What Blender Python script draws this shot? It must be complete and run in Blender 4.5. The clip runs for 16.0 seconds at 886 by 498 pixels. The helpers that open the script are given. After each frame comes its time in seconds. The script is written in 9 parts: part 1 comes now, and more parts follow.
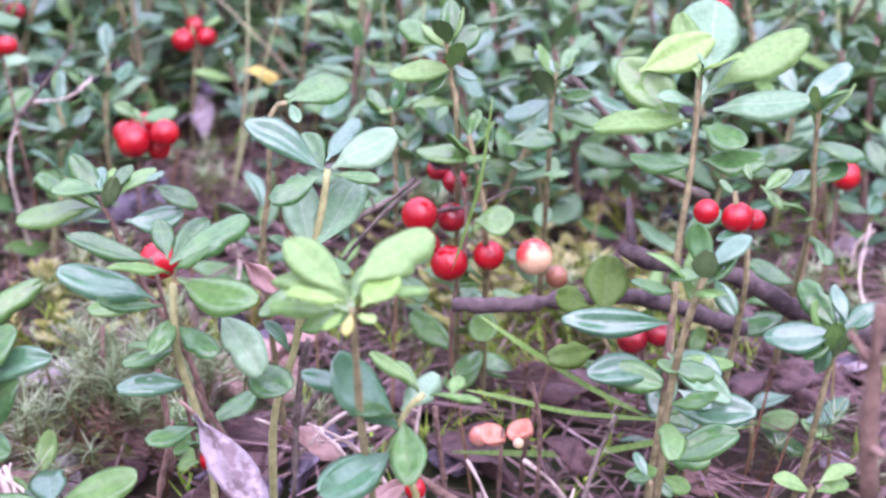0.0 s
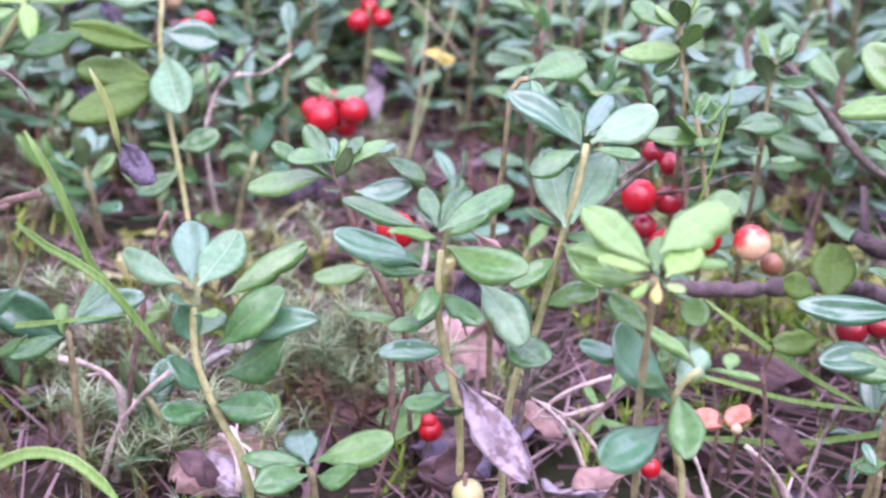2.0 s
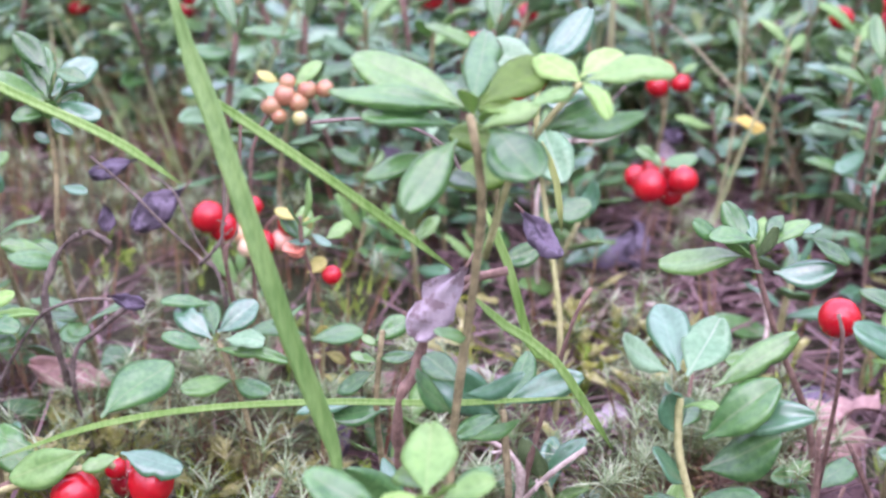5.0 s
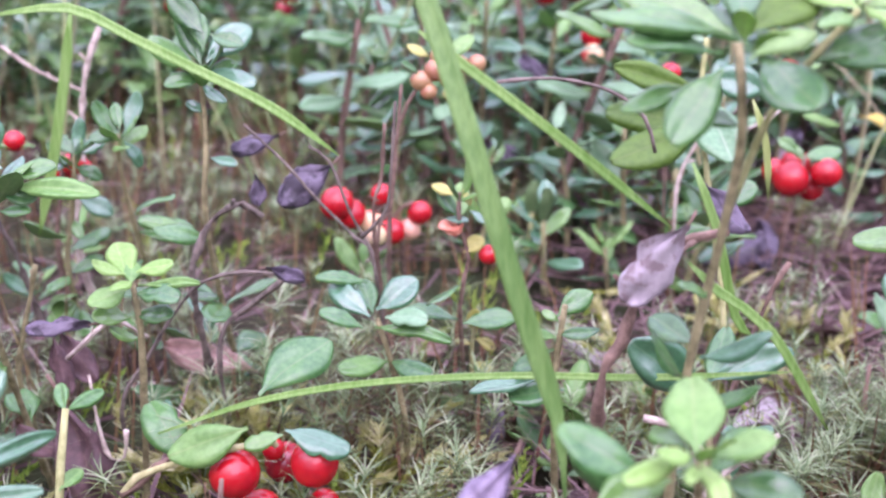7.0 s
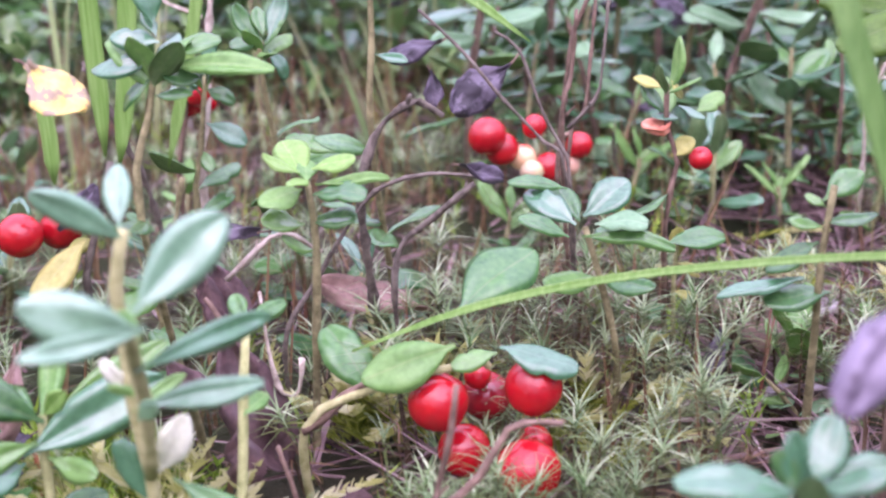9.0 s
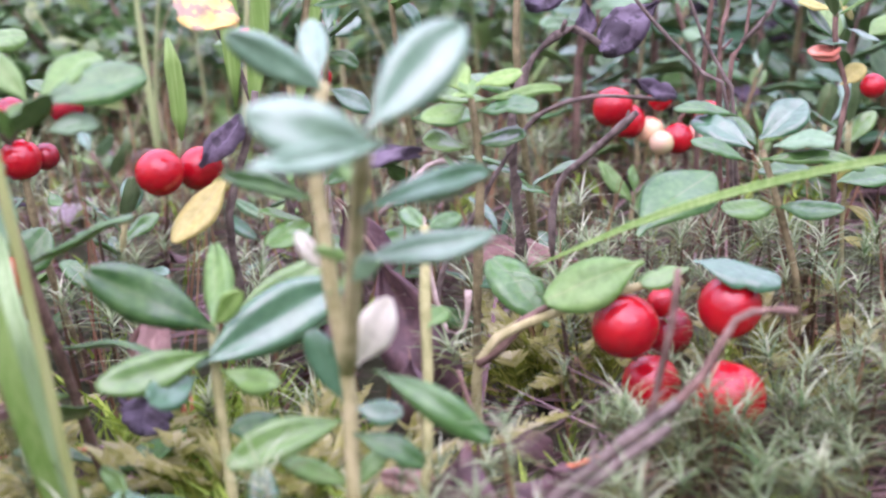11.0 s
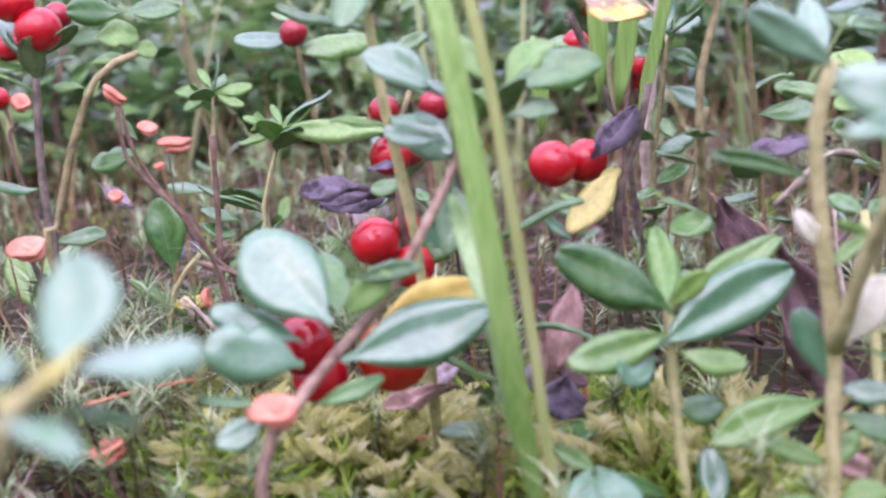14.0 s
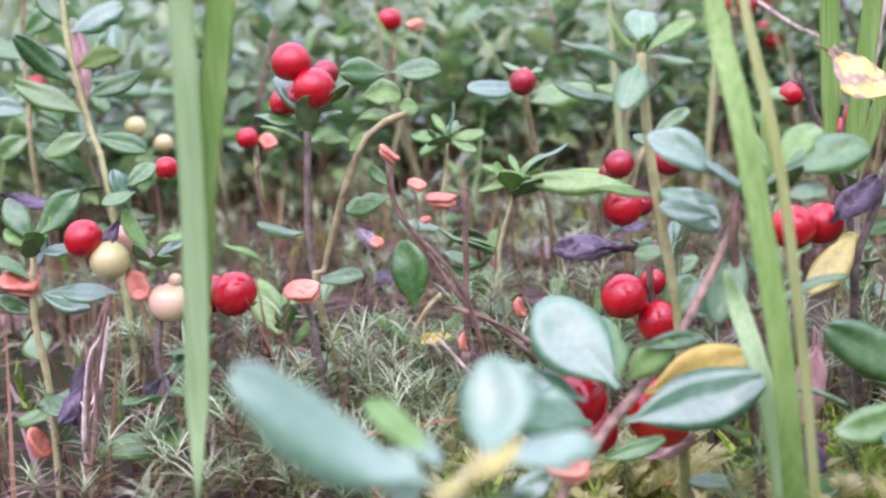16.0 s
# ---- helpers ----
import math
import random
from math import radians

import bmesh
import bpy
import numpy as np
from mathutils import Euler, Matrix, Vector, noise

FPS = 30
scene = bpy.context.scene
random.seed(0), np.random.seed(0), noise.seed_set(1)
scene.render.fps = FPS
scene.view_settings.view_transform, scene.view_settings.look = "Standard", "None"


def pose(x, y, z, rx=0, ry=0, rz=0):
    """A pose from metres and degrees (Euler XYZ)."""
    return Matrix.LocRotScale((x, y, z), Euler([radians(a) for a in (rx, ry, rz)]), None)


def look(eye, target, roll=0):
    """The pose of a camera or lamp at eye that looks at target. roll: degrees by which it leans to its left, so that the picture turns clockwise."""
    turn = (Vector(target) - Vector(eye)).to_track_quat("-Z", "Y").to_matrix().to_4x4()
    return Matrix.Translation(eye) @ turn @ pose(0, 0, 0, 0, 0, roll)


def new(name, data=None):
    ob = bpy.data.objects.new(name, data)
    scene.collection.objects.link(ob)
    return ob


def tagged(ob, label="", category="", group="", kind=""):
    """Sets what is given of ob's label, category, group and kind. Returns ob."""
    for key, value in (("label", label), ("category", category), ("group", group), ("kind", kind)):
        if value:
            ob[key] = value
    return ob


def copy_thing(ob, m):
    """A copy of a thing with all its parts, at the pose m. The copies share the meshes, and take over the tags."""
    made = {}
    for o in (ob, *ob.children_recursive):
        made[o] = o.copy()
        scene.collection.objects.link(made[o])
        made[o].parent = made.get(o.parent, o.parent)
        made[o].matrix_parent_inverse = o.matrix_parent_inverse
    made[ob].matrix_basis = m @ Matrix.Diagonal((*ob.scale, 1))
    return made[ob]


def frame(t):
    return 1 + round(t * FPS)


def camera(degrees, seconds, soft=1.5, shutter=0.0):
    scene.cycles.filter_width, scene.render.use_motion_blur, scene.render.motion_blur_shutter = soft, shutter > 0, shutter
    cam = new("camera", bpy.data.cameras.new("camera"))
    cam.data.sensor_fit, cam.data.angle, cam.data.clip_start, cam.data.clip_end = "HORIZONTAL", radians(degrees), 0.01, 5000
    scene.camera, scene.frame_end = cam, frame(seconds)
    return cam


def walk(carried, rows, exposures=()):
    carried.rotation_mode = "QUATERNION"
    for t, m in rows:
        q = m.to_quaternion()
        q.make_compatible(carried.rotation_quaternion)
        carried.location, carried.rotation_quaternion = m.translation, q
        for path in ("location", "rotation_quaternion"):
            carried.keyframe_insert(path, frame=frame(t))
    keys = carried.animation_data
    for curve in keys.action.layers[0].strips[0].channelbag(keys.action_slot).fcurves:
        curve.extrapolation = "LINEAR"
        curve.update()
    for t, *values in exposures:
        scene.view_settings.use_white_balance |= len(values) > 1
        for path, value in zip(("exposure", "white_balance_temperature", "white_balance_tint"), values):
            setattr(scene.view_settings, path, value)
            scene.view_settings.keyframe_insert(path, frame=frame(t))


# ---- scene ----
cam = camera(38.5, 16.0, soft=2.4)
PATH = [
    (0, (0.008, 0.021, 0.161), (-0.035, 1.839, -0.671), 0.5),
    (0.5, (0.0, 0.021, 0.159), (-0.082, 1.834, -0.681), 0.5),
    (1, (-0.005, 0.02, 0.158), (-0.115, 1.829, -0.69), 0.6),
    (1.5, (-0.012, 0.019, 0.157), (-0.151, 1.828, -0.684), 0.6),
    (2, (-0.019, 0.017, 0.158), (-0.196, 1.823, -0.683), 0.9),
    (2.5, (-0.027, 0.016, 0.157), (-0.24, 1.815, -0.692), 0.6),
    (3, (-0.036, 0.017, 0.157), (-0.272, 1.819, -0.678), 1.1),
    (3.5, (-0.045, 0.019, 0.161), (-0.3, 1.832, -0.644), 1.1),
    (4, (-0.056, 0.02, 0.16), (-0.346, 1.831, -0.639), 1.3),
    (4.5, (-0.067, 0.02, 0.158), (-0.412, 1.823, -0.635), 0.7),
    (4.7, (-0.07, 0.019, 0.159), (-0.441, 1.821, -0.625), 0.3),
    (6.8, (-0.099, 0.018, 0.145), (-0.524, 1.837, -0.57), 0.8),
    (7, (-0.102, 0.02, 0.143), (-0.539, 1.834, -0.577), 0.6),
    (7.5, (-0.114, 0.026, 0.133), (-0.559, 1.846, -0.565), 0.1),
    (8, (-0.123, 0.029, 0.124), (-0.578, 1.853, -0.559), -0.3),
    (8.5, (-0.13, 0.033, 0.116), (-0.588, 1.859, -0.561), -0.6),
    (9, (-0.138, 0.037, 0.108), (-0.625, 1.862, -0.55), -1.4),
    (9.2, (-0.141, 0.037, 0.105), (-0.637, 1.863, -0.541), -1.5),
    (11.3, (-0.162, 0.038, 0.077), (-0.73, 1.888, -0.428), -4.1),
    (11.5, (-0.163, 0.038, 0.075), (-0.747, 1.885, -0.425), -4.5),
    (12, (-0.17, 0.035, 0.074), (-0.767, 1.881, -0.413), -4.0),
    (12.5, (-0.1773, 0.0327, 0.0744), (-0.812, 1.869, -0.401), -4.2),
    (13, (-0.1842, 0.0303, 0.0773), (-0.881, 1.841, -0.405), -4.6),
    (13.5, (-0.188, 0.026, 0.078), (-0.926, 1.824, -0.394), -4.7),
    (14, (-0.193, 0.024, 0.079), (-0.97, 1.806, -0.39), -4.8),
    (14.5, (-0.197, 0.021, 0.081), (-1.009, 1.787, -0.389), -4.9),
    (15, (-0.201, 0.017, 0.085), (-1.063, 1.761, -0.379), -4.7),
    (15.5, (-0.204, 0.011, 0.089), (-1.122, 1.726, -0.371), -4.3),
    (16, (-0.205, 0.006, 0.092), (-1.159, 1.703, -0.366), -4.2),
]
walk(cam, [(t, look(eye, target, roll)) for t, eye, target, roll in PATH], exposures=[(0.0, 1.08, 6130, 58), (4.5, 1.06, 6200, 53), (9.0, 1.05, 6330, 53), (12.0, 0.93, 6400, 57), (16.0, 0.84, 6320, 51)])
cam.data.dof.use_dof, cam.data.dof.focus_distance, cam.data.dof.aperture_fstop = True, 0.215, 25.0


# ---- light ----
def make_world():
    w = bpy.data.worlds.new("overcast_sky")
    scene.world = w
    w.use_nodes = True
    nt = w.node_tree
    nt.nodes.clear()
    out = nt.nodes.new("ShaderNodeOutputWorld")
    bg = nt.nodes.new("ShaderNodeBackground")
    sky = nt.nodes.new("ShaderNodeTexSky")
    sky.sky_type = "NISHITA"
    sky.sun_disc = False
    sky.sun_elevation, sky.sun_rotation = radians(52), radians(SUN_TURN)
    sky.air_density, sky.dust_density, sky.ozone_density = 1.0, 4.0, 1.0
    mix = nt.nodes.new("ShaderNodeMix")
    mix.data_type = "RGBA"
    mix.inputs[0].default_value = 0.72
    tc = nt.nodes.new("ShaderNodeTexCoord")
    sep = nt.nodes.new("ShaderNodeSeparateXYZ")
    nt.links.new(tc.outputs["Generated"], sep.inputs[0])
    grey = nt.nodes.new("ShaderNodeValToRGB")
    ends = grey.color_ramp.elements
    ends[0].color, ends[1].color = (1.3, 1.6, 1.6, 1), (14.4, 16.2, 19.6, 1)
    ends.new(0.25).color = (3.4, 4.0, 4.2, 1)
    ends.new(0.62).color = (11.6, 13.1, 15.7, 1)
    nt.links.new(sep.outputs[2], grey.inputs[0])
    nt.links.new(grey.outputs[0], mix.inputs[7])
    nt.links.new(sky.outputs[0], mix.inputs[6])
    nt.links.new(mix.outputs[2], bg.inputs[0])
    bg.inputs[1].default_value = 0.15
    nt.links.new(bg.outputs[0], out.inputs[0])


SUN_TURN = 200.0
make_world()
sun_data = bpy.data.lights.new("sun", "SUN")
sun_data.energy, sun_data.angle, sun_data.color = 1.25, radians(60), (0.96, 0.98, 1.0)
sun = new("sun", sun_data)
sun.matrix_world = look((0.3, -0.4, 1.2), (-0.1, 0.2, 0.0))


# ---- materials ----
def material(name, rough=0.6, spec=0.5):
    m = bpy.data.materials.new(name)
    m.use_nodes = True
    nt = m.node_tree
    b = nt.nodes["Principled BSDF"]
    b.inputs["Roughness"].default_value = rough
    b.inputs["Specular IOR Level"].default_value = spec
    return m, nt, b


def ramp(nt, fac, stops):
    r = nt.nodes.new("ShaderNodeValToRGB")
    while len(r.color_ramp.elements) < len(stops):
        r.color_ramp.elements.new(0.5)
    for e, (pos, col) in zip(r.color_ramp.elements, stops):
        e.position, e.color = pos, (*col, 1)
    nt.links.new(fac, r.inputs[0])
    return r.outputs[0]


def noise_tex(nt, coord, scale, detail=3.0, rough=0.55):
    n = nt.nodes.new("ShaderNodeTexNoise")
    n.inputs["Scale"].default_value, n.inputs["Detail"].default_value = scale, detail
    n.inputs["Roughness"].default_value = rough
    nt.links.new(coord, n.inputs["Vector"])
    return n.outputs["Fac"]


def mixed(nt, fac, a, b, mode="MIX"):
    m = nt.nodes.new("ShaderNodeMix")
    m.data_type, m.blend_type = "RGBA", mode
    for socket, value in ((m.inputs[0], fac), (m.inputs[6], a), (m.inputs[7], b)):
        if isinstance(value, (int, float)):
            socket.default_value = value
        elif isinstance(value, tuple):
            socket.default_value = (*value, 1)
        else:
            nt.links.new(value, socket)
    return m.outputs[2]


def bump(nt, b, height, strength, distance):
    n = nt.nodes.new("ShaderNodeBump")
    n.inputs["Strength"].default_value, n.inputs["Distance"].default_value = strength, distance
    nt.links.new(height, n.inputs["Height"])
    nt.links.new(n.outputs[0], b.inputs["Normal"])


def object_coords(nt):
    return nt.nodes.new("ShaderNodeTexCoord").outputs["Object"]


def world_coords(nt):
    return nt.nodes.new("ShaderNodeNewGeometry").outputs["Position"]


def random_value(nt):
    return nt.nodes.new("ShaderNodeObjectInfo").outputs["Random"]


def island_value(nt):
    return nt.nodes.new("ShaderNodeNewGeometry").outputs["Random Per Island"]


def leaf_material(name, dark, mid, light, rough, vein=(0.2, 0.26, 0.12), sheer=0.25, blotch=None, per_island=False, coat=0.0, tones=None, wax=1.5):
    """Blade of a leaf: x across (-0.5..0.5) and y along (0..1) in object space, with a lighter midrib and faint side veins."""
    m, nt, b = material(name, rough, 0.3 if coat else 0.5)
    rnd = island_value(nt) if per_island else random_value(nt)
    tone = ramp(nt, rnd, tones or [(0.0, dark), (0.5, mid), (1.0, light)])
    fine = noise_tex(nt, world_coords(nt), 900.0, 4.0)
    col = mixed(nt, 0.35, tone, ramp(nt, fine, [(0.3, tuple(c * 0.55 for c in dark)), (0.7, tuple(min(1, c * 1.25) for c in light))]))
    coarse = noise_tex(nt, world_coords(nt), 160.0, 2.0)
    col = mixed(nt, 0.25, col, ramp(nt, coarse, [(0.35, dark), (0.65, light)]))
    if not per_island:
        oc = object_coords(nt)
        sep = nt.nodes.new("ShaderNodeSeparateXYZ")
        nt.links.new(oc, sep.inputs[0])
        ab = nt.nodes.new("ShaderNodeMath")
        ab.operation = "ABSOLUTE"
        nt.links.new(sep.outputs[0], ab.inputs[0])
        rib = ramp(nt, ab.outputs[0], [(0.008, (1, 1, 1)), (0.03, (0, 0, 0))])
        col = mixed(nt, mixed(nt, 0.3, (0, 0, 0), rib), col, vein)
        slant = nt.nodes.new("ShaderNodeMath")
        slant.operation = "MULTIPLY_ADD"
        slant.inputs[1].default_value = -0.55
        nt.links.new(ab.outputs[0], slant.inputs[0])
        nt.links.new(sep.outputs[1], slant.inputs[2])
        wave = nt.nodes.new("ShaderNodeMath")
        wave.operation = "MULTIPLY"
        wave.inputs[1].default_value = 44.0
        nt.links.new(slant.outputs[0], wave.inputs[0])
        sine = nt.nodes.new("ShaderNodeMath")
        sine.operation = "SINE"
        nt.links.new(wave.outputs[0], sine.inputs[0])
        mixh = nt.nodes.new("ShaderNodeMath")
        mixh.operation = "MULTIPLY_ADD"
        mixh.inputs[1].default_value = 0.5
        nt.links.new(sine.outputs[0], mixh.inputs[0])
        nt.links.new(fine, mixh.inputs[2])
        bump(nt, b, mixh.outputs[0], 0.10 if coat else 0.16, 0.0003)
    if blotch:
        spots = noise_tex(nt, world_coords(nt), 330.0, 3.0, 0.6)
        col = mixed(nt, ramp(nt, spots, [(0.5, (0, 0, 0)), (0.58, (1, 1, 1))]), col, blotch)
    nt.links.new(col, b.inputs["Base Color"])
    gloss = ramp(nt, coarse, [(0.3, (rough * 0.8,) * 3), (0.75, (min(1, rough * 1.35),) * 3)])
    nt.links.new(gloss, b.inputs["Roughness"])
    b.inputs["Coat Weight"].default_value = coat
    if coat:
        nt.links.new(ramp(nt, noise_tex(nt, world_coords(nt), 260.0, 3.0), [(0.36, (0.08,) * 3), (0.62, (0.24,) * 3)]), b.inputs["Coat Roughness"])
    b.inputs["Coat IOR"].default_value = wax
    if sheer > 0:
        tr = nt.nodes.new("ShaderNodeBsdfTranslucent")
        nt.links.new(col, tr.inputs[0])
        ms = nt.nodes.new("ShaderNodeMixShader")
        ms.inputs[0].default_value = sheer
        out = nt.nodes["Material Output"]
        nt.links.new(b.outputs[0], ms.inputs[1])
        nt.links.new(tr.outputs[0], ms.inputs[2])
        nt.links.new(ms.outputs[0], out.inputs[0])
    return m


GREENS = [(0.0, (0.011, 0.093, 0.024)), (0.25, (0.022, 0.151, 0.044)), (0.5, (0.036, 0.201, 0.043)), (0.75, (0.069, 0.249, 0.051)), (1.0, (0.166, 0.352, 0.073))]
# Paler than GREENS: the haze of distance is put into the leaf colour.
HAZY_GREENS = [(0.0, (0.039, 0.141, 0.042)), (0.3, (0.079, 0.239, 0.078)), (0.55, (0.118, 0.305, 0.084)), (0.8, (0.238, 0.402, 0.125)), (1.0, (0.450, 0.532, 0.198))]
LEAF = {
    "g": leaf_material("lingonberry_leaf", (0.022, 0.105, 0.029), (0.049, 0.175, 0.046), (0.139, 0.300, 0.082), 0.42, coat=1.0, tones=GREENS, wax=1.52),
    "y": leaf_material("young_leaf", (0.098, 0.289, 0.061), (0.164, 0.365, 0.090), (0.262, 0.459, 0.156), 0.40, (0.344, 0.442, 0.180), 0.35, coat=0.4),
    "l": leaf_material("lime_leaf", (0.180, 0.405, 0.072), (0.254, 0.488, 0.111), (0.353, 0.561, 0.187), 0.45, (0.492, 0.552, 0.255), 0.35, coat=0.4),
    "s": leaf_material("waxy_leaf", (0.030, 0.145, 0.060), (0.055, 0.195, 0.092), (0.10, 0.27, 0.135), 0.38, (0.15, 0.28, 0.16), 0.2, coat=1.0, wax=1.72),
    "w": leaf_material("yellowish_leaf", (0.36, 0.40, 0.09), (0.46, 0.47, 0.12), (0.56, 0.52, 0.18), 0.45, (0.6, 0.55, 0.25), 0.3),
    # Pale green that also holds sky sheen and far haze in its colour.
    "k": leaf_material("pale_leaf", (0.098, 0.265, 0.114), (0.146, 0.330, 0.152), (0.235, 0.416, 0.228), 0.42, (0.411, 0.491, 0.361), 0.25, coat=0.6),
    # Sky sheen put into a paler green, besides the glossy coat.
    "sheened": leaf_material("sheen_pale_leaf", (0.095, 0.25, 0.13), (0.135, 0.31, 0.18), (0.195, 0.37, 0.23), 0.4, (0.28, 0.42, 0.27), 0.2, coat=1.0, wax=1.66),
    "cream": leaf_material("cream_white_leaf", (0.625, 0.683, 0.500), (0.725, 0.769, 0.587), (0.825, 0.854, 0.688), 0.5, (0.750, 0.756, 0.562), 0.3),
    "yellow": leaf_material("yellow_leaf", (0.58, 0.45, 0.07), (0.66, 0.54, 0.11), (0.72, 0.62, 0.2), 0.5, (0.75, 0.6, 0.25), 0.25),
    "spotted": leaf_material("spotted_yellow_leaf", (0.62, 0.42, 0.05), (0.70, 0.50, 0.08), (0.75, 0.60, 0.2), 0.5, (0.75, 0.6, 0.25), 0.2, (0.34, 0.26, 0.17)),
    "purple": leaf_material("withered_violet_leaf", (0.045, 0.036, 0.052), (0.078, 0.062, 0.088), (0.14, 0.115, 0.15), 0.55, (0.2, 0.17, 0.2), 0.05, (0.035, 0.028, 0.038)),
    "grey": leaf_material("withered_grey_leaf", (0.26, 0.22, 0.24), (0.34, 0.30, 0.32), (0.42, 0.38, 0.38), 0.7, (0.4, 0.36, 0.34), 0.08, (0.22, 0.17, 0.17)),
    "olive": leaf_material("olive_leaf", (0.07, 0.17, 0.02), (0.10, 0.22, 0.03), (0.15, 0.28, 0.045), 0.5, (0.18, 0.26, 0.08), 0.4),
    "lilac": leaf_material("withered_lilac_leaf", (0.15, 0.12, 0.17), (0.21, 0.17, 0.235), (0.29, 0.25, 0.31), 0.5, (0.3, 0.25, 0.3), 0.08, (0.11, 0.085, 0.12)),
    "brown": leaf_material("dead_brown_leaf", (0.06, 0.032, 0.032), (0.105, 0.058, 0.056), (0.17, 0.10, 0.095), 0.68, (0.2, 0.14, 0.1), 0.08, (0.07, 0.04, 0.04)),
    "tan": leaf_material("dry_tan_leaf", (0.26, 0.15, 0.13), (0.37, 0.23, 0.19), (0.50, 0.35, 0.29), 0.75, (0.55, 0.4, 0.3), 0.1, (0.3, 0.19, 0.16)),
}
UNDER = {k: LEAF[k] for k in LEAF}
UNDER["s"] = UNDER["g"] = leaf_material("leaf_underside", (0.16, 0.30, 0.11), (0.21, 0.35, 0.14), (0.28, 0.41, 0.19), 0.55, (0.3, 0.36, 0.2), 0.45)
HAZY_LEAF = leaf_material("hazy_leaf", (0.022, 0.10, 0.030), (0.060, 0.185, 0.05), (0.22, 0.37, 0.12), 0.40, sheer=0.35, per_island=True, coat=1.0, tones=HAZY_GREENS, wax=1.52)


def bark_material(name, dark, light, rough=0.8, scale=500.0):
    m, nt, b = material(name, rough, 0.3)
    wc = world_coords(nt)
    n = noise_tex(nt, wc, scale, 5.0, 0.65)
    c = noise_tex(nt, wc, scale * 0.15, 2.0)
    col = mixed(nt, 0.35, ramp(nt, n, [(0.38, dark), (0.62, light)]), ramp(nt, c, [(0.42, dark), (0.58, light)]))
    nt.links.new(col, b.inputs["Base Color"])
    bump(nt, b, n, 0.6, 0.0006)
    return m


BARK = {
    "stem": bark_material("green_brown_stem", (0.11, 0.10, 0.045), (0.33, 0.30, 0.15)),
    "yellowstem": bark_material("yellow_green_stem", (0.27, 0.28, 0.11), (0.50, 0.48, 0.25)),
    "olivestem": bark_material("olive_stem", (0.22, 0.25, 0.09), (0.43, 0.44, 0.20)),
    "twig": bark_material("red_brown_twig", (0.09, 0.058, 0.040), (0.27, 0.18, 0.135)),
    "bark": bark_material("grey_bark", (0.05, 0.041, 0.031), (0.22, 0.185, 0.15)),
    "darkbark": bark_material("dark_stick_bark", (0.022, 0.017, 0.018), (0.15, 0.115, 0.11), 0.85, 260.0),
    "pinkstem": bark_material("pinkish_stem", (0.14, 0.092, 0.07), (0.36, 0.26, 0.18)),
    "pale": bark_material("bleached_wood", (0.26, 0.21, 0.165), (0.64, 0.56, 0.46)),
    "husk": bark_material("orange_stalk", (0.45, 0.15, 0.07), (0.68, 0.30, 0.16)),
}


def berry_material(name, base, other, blush=0.0):
    m, nt, b = material(name, 0.2, 0.5)
    oc = object_coords(nt)
    n = noise_tex(nt, oc, 1.3, 3.0)
    sep = nt.nodes.new("ShaderNodeSeparateXYZ")
    nt.links.new(oc, sep.inputs[0])
    side = nt.nodes.new("ShaderNodeMath")
    side.operation = "MULTIPLY_ADD"
    side.inputs[1].default_value = blush
    nt.links.new(sep.outputs[0], side.inputs[0])
    nt.links.new(n, side.inputs[2])
    col = ramp(nt, side.outputs[0], [(0.34, base), (0.66, other)])
    dots = noise_tex(nt, oc, 9.0, 2.0)
    col = mixed(nt, 0.09, col, ramp(nt, dots, [(0.4, tuple(c * 0.6 for c in base)), (0.62, tuple(min(1, c * 1.3) for c in other))]))
    nt.links.new(col, b.inputs["Base Color"])
    rg = ramp(nt, noise_tex(nt, oc, 3.0, 3.0), [(0.35, (0.06,) * 3), (0.7, (0.17,) * 3)])
    nt.links.new(rg, b.inputs["Roughness"])
    b.inputs["Subsurface Weight"].default_value = 0.12
    b.inputs["Subsurface Radius"].default_value = (0.004, 0.001, 0.0006)
    b.inputs["Subsurface Scale"].default_value = 0.5
    bump(nt, b, dots, 0.08, 0.0005)
    return m


BERRY = {
    "red": berry_material("ripe_red_berry", (0.46, 0.012, 0.014), (0.33, 0.007, 0.012)),
    "orange": berry_material("orange_red_berry", (0.50, 0.03, 0.012), (0.44, 0.018, 0.012)),
    "dark": berry_material("dark_red_berry", (0.34, 0.015, 0.02), (0.20, 0.012, 0.018)),
    "half": berry_material("half_ripe_berry", (0.60, 0.03, 0.03), (0.72, 0.50, 0.28), 0.55),
    "pale": berry_material("pale_pink_berry", (0.56, 0.20, 0.14), (0.62, 0.36, 0.25), 0.4),
    "white": berry_material("white_unripe_berry", (0.56, 0.40, 0.26), (0.52, 0.46, 0.24), 0.3),
    "green": berry_material("green_unripe_berry", (0.34, 0.36, 0.12), (0.46, 0.44, 0.20), 0.3),
    "brown": berry_material("brownish_berry", (0.30, 0.13, 0.07), (0.36, 0.21, 0.10), 0.4),
}
CALYX = bark_material("dry_calyx", (0.16, 0.07, 0.05), (0.40, 0.26, 0.16))
HUSK = bark_material("orange_husk", (0.42, 0.11, 0.06), (0.68, 0.31, 0.20), 0.5, 350.0)


